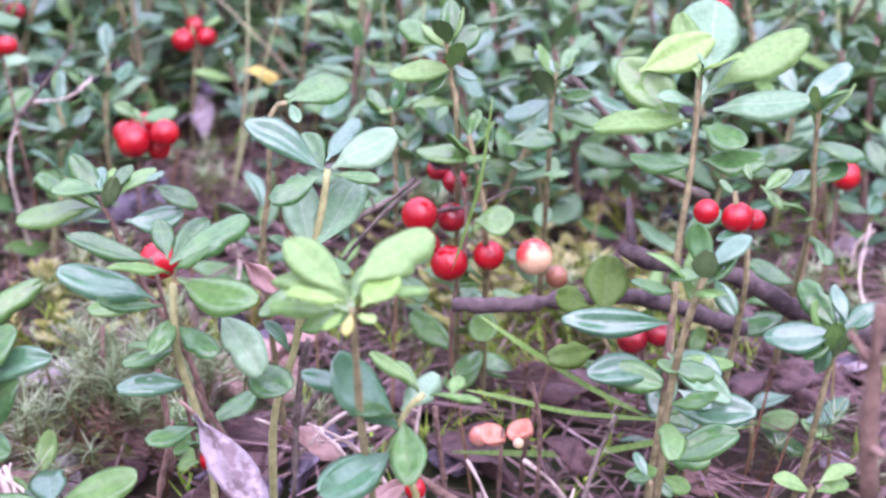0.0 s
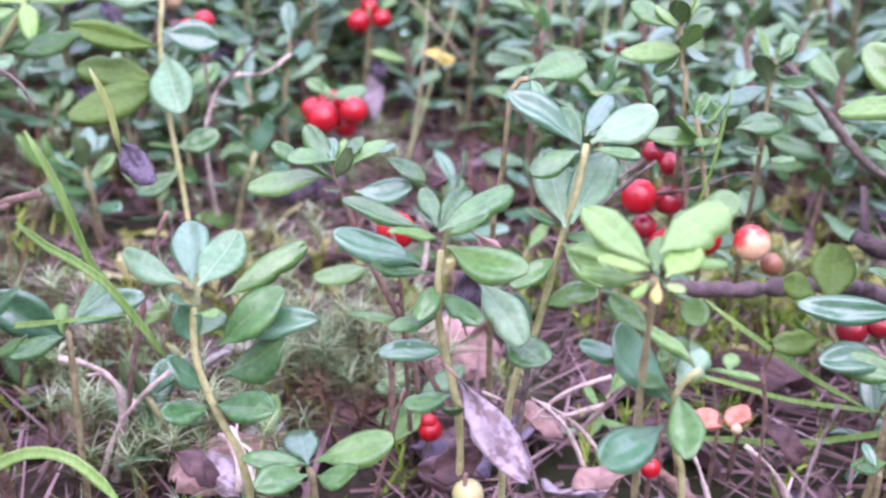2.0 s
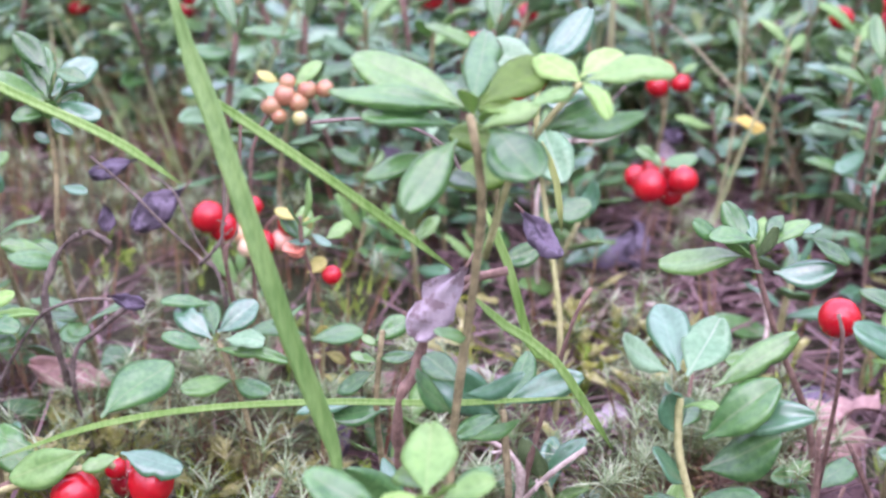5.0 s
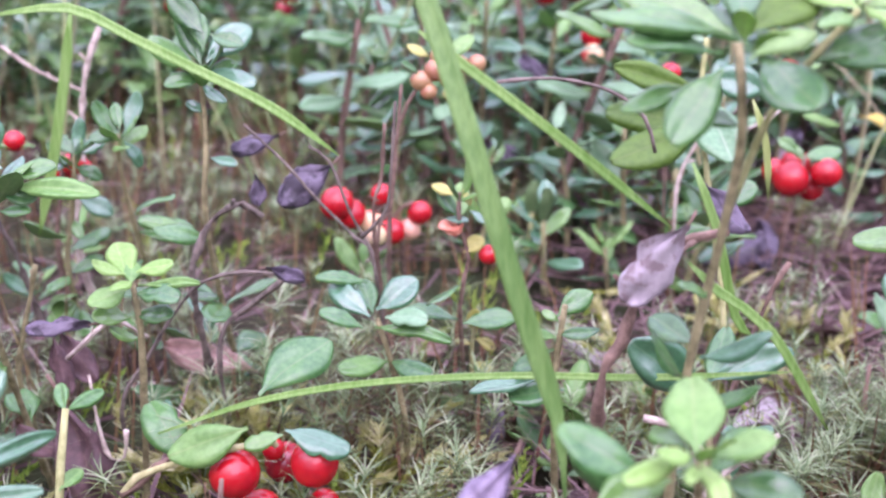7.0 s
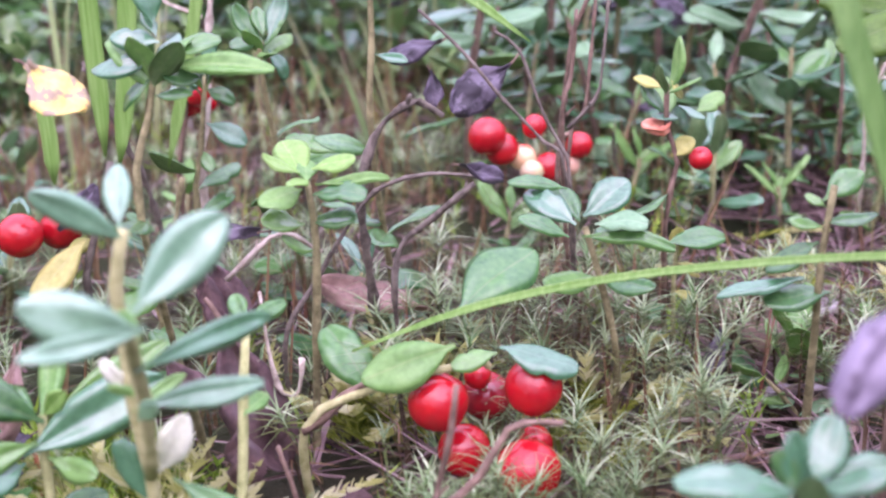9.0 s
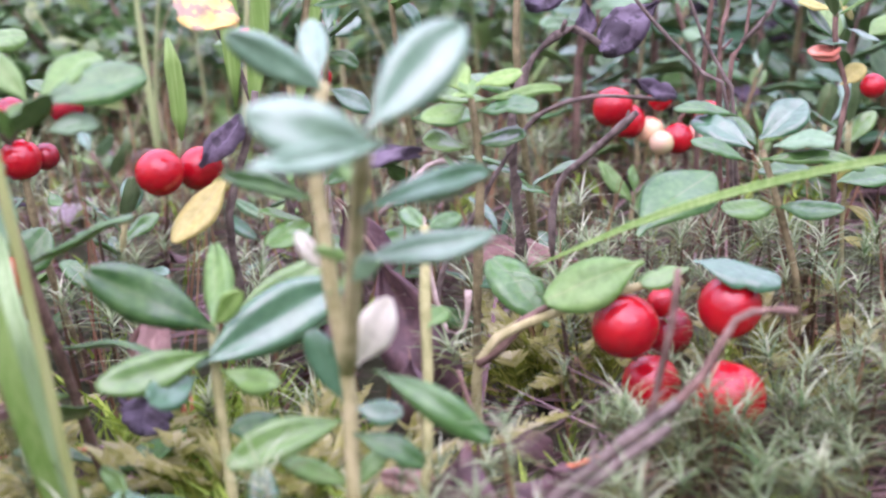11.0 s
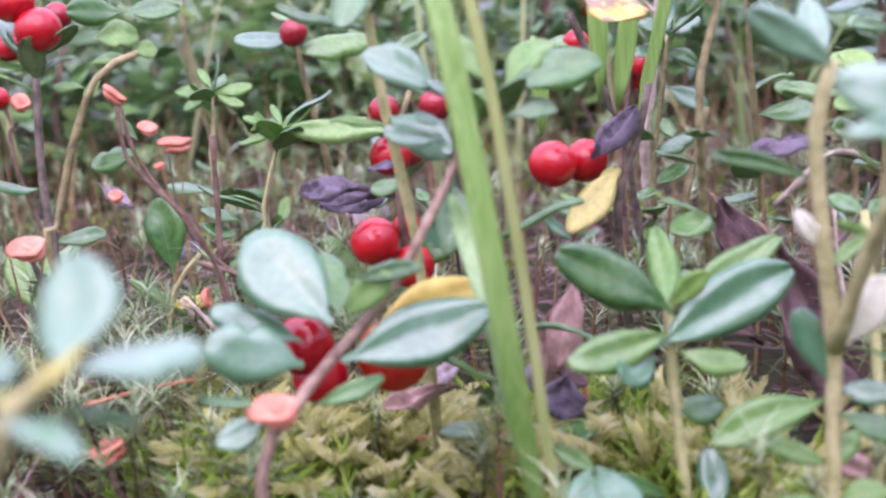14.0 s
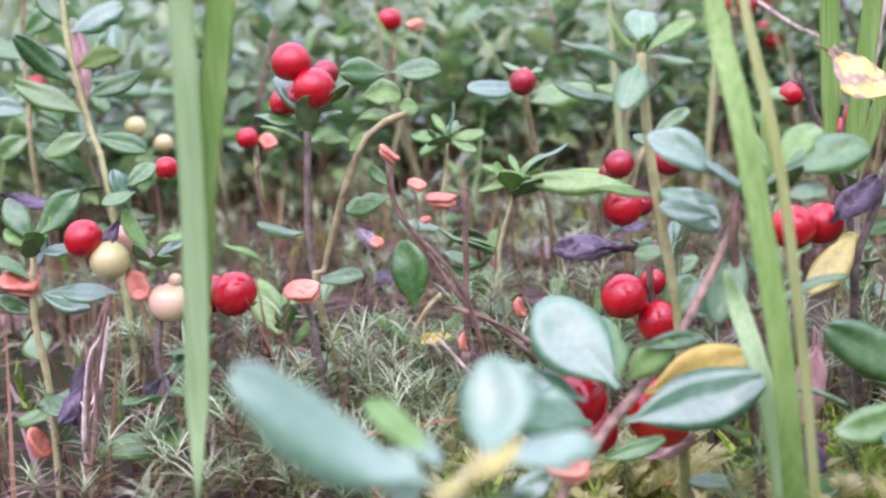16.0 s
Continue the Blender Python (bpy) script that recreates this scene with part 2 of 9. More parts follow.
def grass_material(name, a, c):
    m, nt, b = material(name, 0.42, 0.4)
    oc = world_coords(nt)
    st = nt.nodes.new("ShaderNodeMapping")
    st.inputs["Scale"].default_value = (1, 1, 0.04)
    nt.links.new(oc, st.inputs[0])
    n = noise_tex(nt, st.outputs[0], 1600.0, 3.0)
    n2 = noise_tex(nt, oc, 60.0, 2.0)
    col = mixed(nt, 0.4, ramp(nt, n, [(0.35, a), (0.65, c)]), ramp(nt, n2, [(0.4, a), (0.6, c)]))
    nt.links.new(col, b.inputs["Base Color"])
    bump(nt, b, n, 0.3, 0.0003)
    tr = nt.nodes.new("ShaderNodeBsdfTranslucent")
    nt.links.new(col, tr.inputs[0])
    ms = nt.nodes.new("ShaderNodeMixShader")
    ms.inputs[0].default_value = 0.35
    nt.links.new(b.outputs[0], ms.inputs[1])
    nt.links.new(tr.outputs[0], ms.inputs[2])
    nt.links.new(ms.outputs[0], nt.nodes["Material Output"].inputs[0])
    return m


GRASS = {
    "grass": grass_material("grass_blade", (0.15, 0.34, 0.06), (0.31, 0.52, 0.16)),
    "dark": grass_material("dark_grass_blade", (0.11, 0.26, 0.06), (0.22, 0.40, 0.12)),
    "paleblade": grass_material("pale_teal_blade", (0.255, 0.460, 0.189), (0.391, 0.600, 0.294)),
    "straw": grass_material("pale_grass", (0.34, 0.44, 0.13), (0.48, 0.56, 0.24)),
}


def stuff_material(name, stops, rough=0.6, sheer=0.2):
    m, nt, b = material(name, rough, 0.35)
    tone = ramp(nt, island_value(nt), stops)
    n = noise_tex(nt, world_coords(nt), 45.0, 3.0)
    col = mixed(nt, 0.3, tone, ramp(nt, n, [(0.35, stops[0][1]), (0.65, stops[-1][1])]))
    nt.links.new(col, b.inputs["Base Color"])
    if sheer:
        tr = nt.nodes.new("ShaderNodeBsdfTranslucent")
        nt.links.new(col, tr.inputs[0])
        ms = nt.nodes.new("ShaderNodeMixShader")
        ms.inputs[0].default_value = sheer
        nt.links.new(b.outputs[0], ms.inputs[1])
        nt.links.new(tr.outputs[0], ms.inputs[2])
        nt.links.new(ms.outputs[0], nt.nodes["Material Output"].inputs[0])
    return m


STAR_MOSS = stuff_material("star_moss", [(0.0, (0.08, 0.19, 0.055)), (0.35, (0.16, 0.30, 0.105)), (0.7, (0.33, 0.45, 0.22)), (1.0, (0.66, 0.74, 0.50))], 0.34, 0.4)
# Olive lower needles, coloured dark for the shade between the shoots.
SHADED_MOSS = stuff_material("shaded_moss", [(0.0, (0.020, 0.046, 0.010)), (0.5, (0.06, 0.105, 0.024)), (1.0, (0.17, 0.19, 0.05))], 0.5, 0.2)
FEATHER_MOSS = stuff_material("feather_moss", [(0.0, (0.078, 0.123, 0.010)), (0.5, (0.265, 0.344, 0.036)), (1.0, (0.515, 0.558, 0.128))], 0.6, 0.5)
GREEN_MOSS = stuff_material("green_moss", [(0.0, (0.072, 0.153, 0.013)), (0.5, (0.180, 0.339, 0.031)), (1.0, (0.384, 0.546, 0.083))], 0.6, 0.3)
MOSS_TIP = stuff_material("moss_tip", [(0.0, (0.394, 0.432, 0.090)), (0.5, (0.607, 0.614, 0.255)), (1.0, (0.763, 0.755, 0.495))], 0.6, 0.45)
BROWN_MOSS = stuff_material("old_moss", [(0.0, (0.03, 0.022, 0.012)), (0.6, (0.085, 0.055, 0.03)), (1.0, (0.24, 0.13, 0.065))], 0.7, 0.0)
LITTER = stuff_material("needle_litter", [(0.0, (0.061, 0.034, 0.032)), (0.5, (0.174, 0.104, 0.098)), (1.0, (0.398, 0.289, 0.273))], 0.75, 0.0)


def soil_material():
    m, nt, b = material("forest_soil", 0.9, 0.2)
    wc = world_coords(nt)
    a = noise_tex(nt, wc, 40.0, 5.0, 0.65)
    f = noise_tex(nt, wc, 420.0, 5.0, 0.7)
    c = noise_tex(nt, wc, 7.0, 2.0)
    col = mixed(nt, 0.5, ramp(nt, a, [(0.35, (0.020, 0.014, 0.011)), (0.65, (0.07, 0.048, 0.036))]), ramp(nt, f, [(0.3, (0.028, 0.018, 0.016)), (0.7, (0.17, 0.105, 0.09))]))
    col = mixed(nt, ramp(nt, c, [(0.36, (0.0, 0.0, 0.0)), (0.52, (0.8, 0.8, 0.8))]), col, (0.030, 0.050, 0.014))
    nt.links.new(col, b.inputs["Base Color"])
    bump(nt, b, f, 0.9, 0.004)
    return m


SOIL = soil_material()
STRAW = stuff_material("dry_stalks", [(0.0, (0.18, 0.12, 0.08)), (0.35, (0.44, 0.36, 0.24)), (0.6, (0.42, 0.48, 0.22)), (1.0, (0.26, 0.44, 0.16))], 0.6, 0.3)
MOSS_STALK = stuff_material("moss_stalks", [(0.0, (0.16, 0.06, 0.04)), (0.5, (0.28, 0.14, 0.08)), (1.0, (0.26, 0.24, 0.09))], 0.6, 0.0)


# ---- building blocks ----
RND = random.Random(11)


def ground_z(x, y):
    return 0.0055 * noise.noise((x * 9, y * 9, 0.3)) + 0.0025 * noise.noise((x * 38, y * 38, 1.7)) + 0.03 * noise.noise((x * 0.7, y * 0.7, 5.1)) * min(1.0, max(0.0, (math.hypot(x, y) - 0.6) * 0.7))


def mesh_of(name, verts, faces, mats, slots=None, smooth=True):
    me = bpy.data.meshes.new(name)
    me.from_pydata([tuple(v) for v in verts], [], faces)
    for m in mats:
        me.materials.append(m)
    if slots is not None:
        me.polygons.foreach_set("material_index", slots)
    if smooth:
        me.polygons.foreach_set("use_smooth", [True] * len(me.polygons))
    me.update()
    return me


def big_mesh(name, verts, quads, mat):
    """One mesh from numpy arrays of vertices (n, 3) and quads (m, 4)."""
    me = bpy.data.meshes.new(name)
    me.vertices.add(len(verts))
    me.vertices.foreach_set("co", verts.astype(np.float32).ravel())
    me.loops.add(quads.size)
    me.loops.foreach_set("vertex_index", quads.astype(np.int32).ravel())
    me.polygons.add(len(quads))
    me.polygons.foreach_set("loop_start", np.arange(0, quads.size, 4, dtype=np.int32))
    me.polygons.foreach_set("use_smooth", np.ones(len(quads), dtype=bool))
    me.materials.append(mat)
    me.update()
    me.validate()
    return me


def under(parent, name, me, m, label=""):
    """Links a mesh as a part, at the world pose m, under a thing that is only shifted."""
    ob = new(name, me)
    ob.parent = parent
    ob.matrix_basis = Matrix.Translation(-parent.location) @ m
    if label:
        ob["label"] = label
    return ob


def spline(pts, step):
    """Points every few millimetres along a smooth curve through pts."""
    p = [Vector(q) for q in pts]
    if len(p) == 2:
        p = [p[0], (p[0] + p[1]) / 2, p[1]]
    p = [p[0] * 2 - p[1]] + p + [p[-1] * 2 - p[-2]]
    out = []
    for i in range(1, len(p) - 2):
        n = max(2, int((p[i + 1] - p[i]).length / step))
        for k in range(n):
            t = k / n
            a, b, c, d = p[i - 1], p[i], p[i + 1], p[i + 2]
            out.append(0.5 * (2 * b + (c - a) * t + (2 * a - 5 * b + 4 * c - d) * t * t + (3 * b - a - 3 * c + d) * t ** 3))
    out.append(p[-2])
    return out


def tube(name, pts, r0, r1, mat, sides=7, knots=0.12, step=0.004):
    """A tapered, slightly knotty stem along pts, closed at both ends."""
    c = spline(pts, step)
    verts, faces = [], []
    ref = Vector((1, 0.13, 0.07))
    seed = RND.random() * 50
    for i, q in enumerate(c):
        t = (c[min(i + 1, len(c) - 1)] - c[max(i - 1, 0)]).normalized()
        side = t.cross(ref).normalized()
        up = side.cross(t)
        r = (r0 + (r1 - r0) * i / (len(c) - 1)) * (1 + knots * 2 * noise.noise((i * 0.7, seed, 0)))
        for k in range(sides):
            a = 2 * math.pi * k / sides
            rr = r * (1 + knots * noise.noise((i * 0.9, k * 1.7, seed)))
            verts.append(q + side * (rr * math.cos(a)) + up * (rr * math.sin(a)))
    for i in range(len(c) - 1):
        for k in range(sides):
            k2 = (k + 1) % sides
            faces.append((i * sides + k, i * sides + k2, (i + 1) * sides + k2, (i + 1) * sides + k))
    faces.append(tuple(range(sides - 1, -1, -1)))
    faces.append(tuple((len(c) - 1) * sides + k for k in range(sides)))
    return mesh_of(name, verts, faces, [mat])


LEAF_MESHES = {}
#          curl, fold, tip, twist, sway, bite
SHAPES = [(0.10, 0.30, 0.42, 0.10, 0.03, 0.0), (0.22, 0.48, 0.50, -0.25, -0.05, 0.0), (-0.10, 0.22, 0.46, 0.20, 0.06, 0.0), (0.34, 0.38, 0.38, -0.10, -0.02, 0.12),
          (0.04, 0.58, 0.52, 0.30, 0.05, 0.0), (0.16, 0.26, 0.58, -0.35, -0.06, 0.0), (-0.18, 0.42, 0.44, 0.15, 0.0, 0.0), (0.26, 0.16, 0.40, 0.05, 0.04, 0.16), (0.12, 0.50, 0.48, -0.2, -0.03, 0.0)]


def leaf_mesh(kind, variant, crumple=0.0, fine=True):
    """An obovate leaf with petiole, halves folded up along a sunken midrib and margins rolled under: length 1 along y, width 1 along x."""
    key = (kind, variant, crumple, fine)
    if key in LEAF_MESHES:
        return LEAF_MESHES[key]
    rows, half = (14, 4) if fine else (6, 1)
    curl, fold, blunt, twist, sway, bite = SHAPES[variant % len(SHAPES)]
    top, bottom = [], []
    for i in range(rows + 1):
        v = 1 - (1 - i / rows) ** 1.35
        if v < 0.06:
            w = 0.05
        else:
            s = (v - 0.06) / 0.94
            w = max(0.035, 0.5 * math.sin(math.pi * min(1.0, s ** 1.18 * 0.97 + 0.008)) ** (0.8 * (1 - s) + 1.25 * blunt * s))
        zc = -curl * v * v + 0.06 * v + 0.02 * math.sin(v * 7 + variant)
        turn = twist * (v - 0.4)
        for k in range(-half, half + 1):
            u = k / half
            edge = w * (1 + 0.05 * noise.noise((variant * 5.0 + (1 if u > 0 else 0), v * 6.0, 2.0)))
            if bite and u * (1 if variant % 2 else -1) > 0.4:
                edge -= bite * math.exp(-((v - 0.62) / 0.07) ** 2)
            x, z = u * edge, 0.6 * fold * (math.sqrt(u * u + 0.09) - 0.3) * w - 0.20 * u ** 4 * w
            x, z = x * math.cos(turn) - z * math.sin(turn), z * math.cos(turn) + 0.5 * x * math.sin(turn)
            x += sway * math.sin(math.pi * v)
            z += zc + 0.026 * noise.noise((u * 1.6 + variant * 7, v * 4, 0.5))
            if crumple:
                z += crumple * (noise.noise((u * 1.7 + variant * 3, v * 3.1, 4.5)) + 0.22 * noise.noise((u * 3.1, v * 5.3, variant * 2.5)))
                x *= 1 + crumple * 1.2 * noise.noise((u * 1.1, v * 9.0, variant + 0.5))
                x *= 1 - crumple * 0.8 * abs(noise.noise((v * 2.3, variant, 2.0)))
            top.append((x, v, z))
            bottom.append((x, v, z - 0.02 * (1 - 0.6 * abs(u))))
    n = 2 * half + 1
    base = len(top)
    faces, slots = [], []
    for i in range(rows):
        for k in range(n - 1):
            a = i * n + k
            faces.append((a, a + 1, a + n + 1, a + n))
            slots.append(0)
            faces.append((base + a, base + a + n, base + a + n + 1, base + a + 1))
            slots.append(1)
        for e in (0, n - 1):
            a = i * n + e
            f = (a, a + n, base + a + n, base + a)
            faces.append(f if e == 0 else f[::-1])
            slots.append(0)
    faces.append(tuple(range(rows * n, rows * n + n)) + tuple(range(base + rows * n + n - 1, base + rows * n - 1, -1)))
    slots.append(0)
    LEAF_MESHES[key] = mesh_of("leaf_" + kind, top + bottom, faces, [LEAF[kind], UNDER[kind]], slots)
    return LEAF_MESHES[key]


def leaf_pose(base, tip, width, roll):
    b, t = Vector(base), Vector(tip)
    y = (t - b).normalized()
    z = Vector((0, 0, 1)) - y * y.z
    z = z.normalized() if z.length > 1e-3 else Vector((0, 1, 0))
    z.rotate(Matrix.Rotation(radians(roll), 3, y))
    x = y.cross(z)
    ln = (t - b).length
    m = Matrix((x * width, y * ln, z * ln)).transposed().to_4x4()
    m.translation = b
    return m


def mm(q):
    return Vector(q) * 0.001


def plant(name, label, stem, r0, r1, bark, group="lingonberry plants"):
    """A plant: an Empty at its foot and its stem. Millimetres, from the foot to the tip."""
    pts = [mm(q) for q in stem]
    if pts[0].z < 0.004:
        pts[0].z = ground_z(pts[0].x, pts[0].y) - 0.003
    root = new(name)
    root.location = pts[0]
    tagged(root, label, "berry plant", group)
    under(root, "stem", tube("stem", pts, max(r0, min(r0 * 1.5, 0.8)) * 0.001, max(r1, min(r1 * 1.4, 0.6)) * 0.001, BARK[bark]), Matrix())
    return root


def branch(p, pts, r0, r1, bark):
    return under(p, "branch", tube("branch", [mm(q) for q in pts], r0 * 0.001, r1 * 0.001, BARK[bark]), Matrix())


def leaf(p, base, tip, width, roll, kind="g"):
    me = leaf_mesh(kind, RND.randrange(9), 0.12 if kind in ("purple", "brown", "grey", "tan") else 0.0)
    return under(p, "leaf", me, leaf_pose(mm(base), mm(tip), width * 0.001, roll))


def sphere_grid(seg, rings, shape):
    verts, faces = [], []
    for i in range(rings + 1):
        a = math.pi * i / rings
        for k in range(seg):
            b = 2 * math.pi * k / seg
            verts.append(shape(math.sin(a) * math.cos(b), math.sin(a) * math.sin(b), math.cos(a)))
    for i in range(rings):
        for k in range(seg):
            k2 = (k + 1) % seg
            faces.append((i * seg + k, (i + 1) * seg + k, (i + 1) * seg + k2, i * seg + k2))
    return verts, faces


def berry_shape(x, y, z):
    dent = 0.16 * math.exp(-((1 - z) / 0.05)) if z > 0 else 0.0
    lump = 1 + 0.025 * noise.noise((x * 1.5, y * 1.5, z * 1.5))
    return (x * lump, y * lump, (z * 0.95 - dent) * lump)


BERRY_MESH, SMALL = {}, {}


def calyx_mesh():
    if "calyx" not in SMALL:
        verts, faces = [], []
        for k in range(4):
            a = math.pi / 2 * k
            c, s = math.cos(a), math.sin(a)
            n = len(verts)
            for r, h, w in ((0.08, 0.80, 0.10), (0.22, 0.90, 0.14), (0.34, 0.99, 0.02)):
                verts += [(r * c - w * s, r * s + w * c, h), (r * c + w * s, r * s - w * c, h), (r * c, r * s, h + 0.05)]
            for j in (0, 3):
                faces += [(n + j, n + j + 3, n + j + 5, n + j + 2), (n + j + 2, n + j + 5, n + j + 4, n + j + 1), (n + j + 1, n + j + 4, n + j + 3, n + j)]
        SMALL["calyx"] = mesh_of("calyx", verts, faces, [CALYX])
    return SMALL["calyx"]


def berry(p, centre, r, kind="red"):
    """A round berry with its dry calyx, and the short stalk by which it hangs."""
    if kind not in BERRY_MESH:
        BERRY_MESH[kind] = mesh_of("berry_" + kind, *sphere_grid(24, 16, berry_shape), [BERRY[kind]])
    c, g = mm(centre), RND
    turn = Euler((radians(g.uniform(165, 235)), radians(g.uniform(-35, 35)), radians(g.uniform(-70, 70))))
    ob = under(p, "berry", BERRY_MESH[kind], Matrix.LocRotScale(c, turn, (r * 0.001,) * 3))
    cal = new("calyx", calyx_mesh())
    cal.parent = ob
    stem = p.children[0].data.vertices
    tip = stem[len(stem) - 1].co + p.location
    end = c + (tip - c).normalized() * (r * 0.00085)
    if 0.002 < (tip - end).length < 0.05:
        mid = (tip + end) / 2 + Vector((0, 0, 0.12 * (tip - end).length))
        under(p, "stalk", tube("stalk", [tip, mid, end], 0.00035, 0.00045, BARK["twig"], 5), Matrix())
    return ob


def husk(p, centre, size, lean=0):
    """A dried orange berry husk: two flat lobes with a dark slit."""
    if "husk" not in SMALL:
        profile = ((0.0, -0.24), (0.16, -0.22), (0.36, -0.16), (0.47, -0.07), (0.36, -0.03), (0.36, 0.02), (0.50, 0.05), (0.52, 0.13), (0.40, 0.16), (0.22, 0.05), (0.0, 0.02))
        verts, faces = [], []
        for i, (r, h) in enumerate(profile):
            for k in range(14):
                a = 2 * math.pi * k / 14
                q = (math.cos(a), math.sin(a))
                w = 1 + 0.35 * noise.noise((q[0] * 1.4, q[1] * 1.4, h * 3))
                verts.append((r * w * q[0], r * w * q[1] * 0.66, h + 0.08 * noise.noise((q[0] * 1.2, q[1] * 1.2, 7 + h))))
        for i in range(len(profile) - 1):
            for k in range(14):
                k2 = (k + 1) % 14
                faces.append((i * 14 + k, i * 14 + k2, (i + 1) * 14 + k2, (i + 1) * 14 + k))
        SMALL["husk"] = mesh_of("husk", verts, faces, [HUSK])
    m = Matrix.LocRotScale(mm(centre), Euler((radians(RND.uniform(5, 35)), radians(lean), radians(RND.uniform(-40, 40)))), (size * 0.001,) * 3)
    return under(p, "husk", SMALL["husk"], m, "dried orange husk")


def fallen_leaf(label, base, tip, width, roll, kind):
    me = leaf_mesh(kind, RND.randrange(9), 0.15)
    root = new("fallen_leaf")
    root.location = mm(base)
    m = leaf_pose(mm(base), mm(tip), width * 0.001, roll)
    under(root, "blade", me, m)
    if "stalk" not in SMALL:
        SMALL["stalk"] = tube("leaf_stalk", [(0, 0.04, -0.012), (0.01, -0.07, -0.005), (0.035, -0.16, -0.03)], 0.022, 0.014, BARK["twig"], 6, 0.1, 0.04)
    ln = (mm(tip) - mm(base)).length
    q = m.copy()
    for k in range(3):
        q[k][0] *= ln / (width * 0.001)
    under(root, "leaf_stalk", SMALL["stalk"], q, "thin brown stalk")
    return tagged(root, label, "dead leaf", "fallen leaves")


def twig(label, pts, r, bark):
    p = [mm(q) for q in pts]
    g = RND
    p = [p[0]] + [q + Vector((g.gauss(0, 1), g.gauss(0, 1), g.gauss(0, 1))) * r * 0.0003 for q in p[1:-1]] + [p[-1]]
    ob = new("twig", tube("twig", [q - p[-1] for q in p], r * 0.00065, r * 0.00095, BARK[bark], 8, 0.38, 0.0025))
    ob.location = p[-1]
    h = random.Random(int(p[0].x * 1e5) + int(p[-1].z * 1e5) * 7)
    for k in range(2 if (p[0] - p[-1]).length > 0.02 else 1):
        i = h.randrange(len(p) - 1)
        a = p[i].lerp(p[i + 1], h.uniform(0.2, 0.8))
        d = (p[i] - p[i + 1]).normalized() * 0.6 + Vector((h.uniform(-1, 1), h.uniform(-1, 1), h.uniform(-0.3, 1)))
        ln = r * 0.001 * h.uniform(2.5, 5.5)
        under(ob, "side_stub", tube("side_stub", [a, a + d.normalized() * ln], r * 0.0005, r * 0.0003, BARK[bark], 6, 0.25, 0.0015), Matrix())
    return tagged(ob, label, "twig", "dry twigs")


def grass(label, pts, w, kind):
    """A grass blade with a shallow keel, tapered at the ends."""
    p = [mm(q) for q in pts]
    c = spline(p, 0.004)
    verts, faces = [], []
    n = len(c)
    w *= 0.001
    for i, q in enumerate(c):
        s = i / (n - 1)
        t = (c[min(i + 1, n - 1)] - c[max(i - 1, 0)]).normalized()
        side = t.cross(Vector((0.25, -1, 0.45))).normalized()
        nor = side.cross(t)
        wid = w * 0.5 * min(1.0, 0.25 + 4.5 * s, 0.12 + 5 * (1 - s)) * (1 + 0.05 * noise.noise((s * 9, w * 900, 0)))
        for u, d in ((-1, 0.22), (-0.5, 0.05), (0, -0.08), (0.5, 0.05), (1, 0.22)):
            verts.append(q + side * (u * wid) + nor * (d * wid) - p[-1])
        for u, d in ((1, 0.17), (0, -0.2), (-1, 0.17)):
            verts.append(q + side * (u * wid) + nor * (d * wid) - p[-1])
    for i in range(n - 1):
        for k in range(8):
            k2 = (k + 1) % 8
            faces.append((i * 8 + k, i * 8 + k2, i * 8 + 8 + k2, i * 8 + 8 + k))
    faces += [tuple(range(7, -1, -1)), tuple((n - 1) * 8 + k for k in range(8))]
    ob = new("grass_blade", mesh_of("grass_blade", verts, faces, [GRASS[kind]]))
    ob.location = p[-1]
    return tagged(ob, label, "grass", "grass blades")


# ---- ground ----
def make_ground():
    """One sheet from the moss at hand to the horizon: fine near, coarse far."""
    def axis(lo, hi, step, far):
        a = list(np.arange(lo, hi + 1e-6, step))
        out, d = [], step
        while not out or abs(out[-1]) < far:
            d *= 1.35
            out.append((out[-1] if out else 0) + d)
        return [lo - v for v in reversed(out)] + a + [hi + v for v in out]
    xs, ys = axis(-0.62, 0.30, 0.008, 300), axis(-0.05, 0.75, 0.008, 300)
    verts = [(x, y, ground_z(x, y) if math.hypot(x, y) < 8 else 0.0) for y in ys for x in xs]
    nx = len(xs)
    faces = [(j * nx + i, j * nx + i + 1, j * nx + nx + i + 1, j * nx + nx + i) for j in range(len(ys) - 1) for i in range(nx - 1)]
    ob = new("ground", mesh_of("ground", verts, faces, [SOIL]))
    return tagged(ob, "dark brown forest soil with moss and litter", "ground", kind="structure")


make_ground()


# ---- plants, berries, grass and twigs at hand ----

# plants round the first stretch
p = plant("lingonberry_plant", "pale green young lingonberry sprig on a thin brown stem", [(-6.3, 178.3, -3), (-5.3, 175.3, 43.3), (-6.4, 168.8, 65.1), (-6.5, 163.3, 82), (-6.5, 160.8, 88.5)], 0.42, 0.36, "stem")
leaf(p, (-7.3, 161.6, 90.2), (-15.6, 169.4, 94.5), 5.6, -22, "y")
leaf(p, (-6.1, 162.3, 91.5), (2.9, 170.9, 96.3), 6.6, 26, "y")
leaf(p, (-3.4, 162, 90.5), (2.9, 164.9, 90.5), 2.5, 16, "y")
leaf(p, (-5.2, 159.3, 89.6), (-1.4, 165.1, 91.8), 5.1, 6, "l")
leaf(p, (-7.8, 161.4, 90.1), (-17.4, 165.8, 92), 3.4, -26, "y")
leaf(p, (-7.8, 159.9, 89.2), (-16.3, 157.1, 89.6), 2.8, -24, "y")
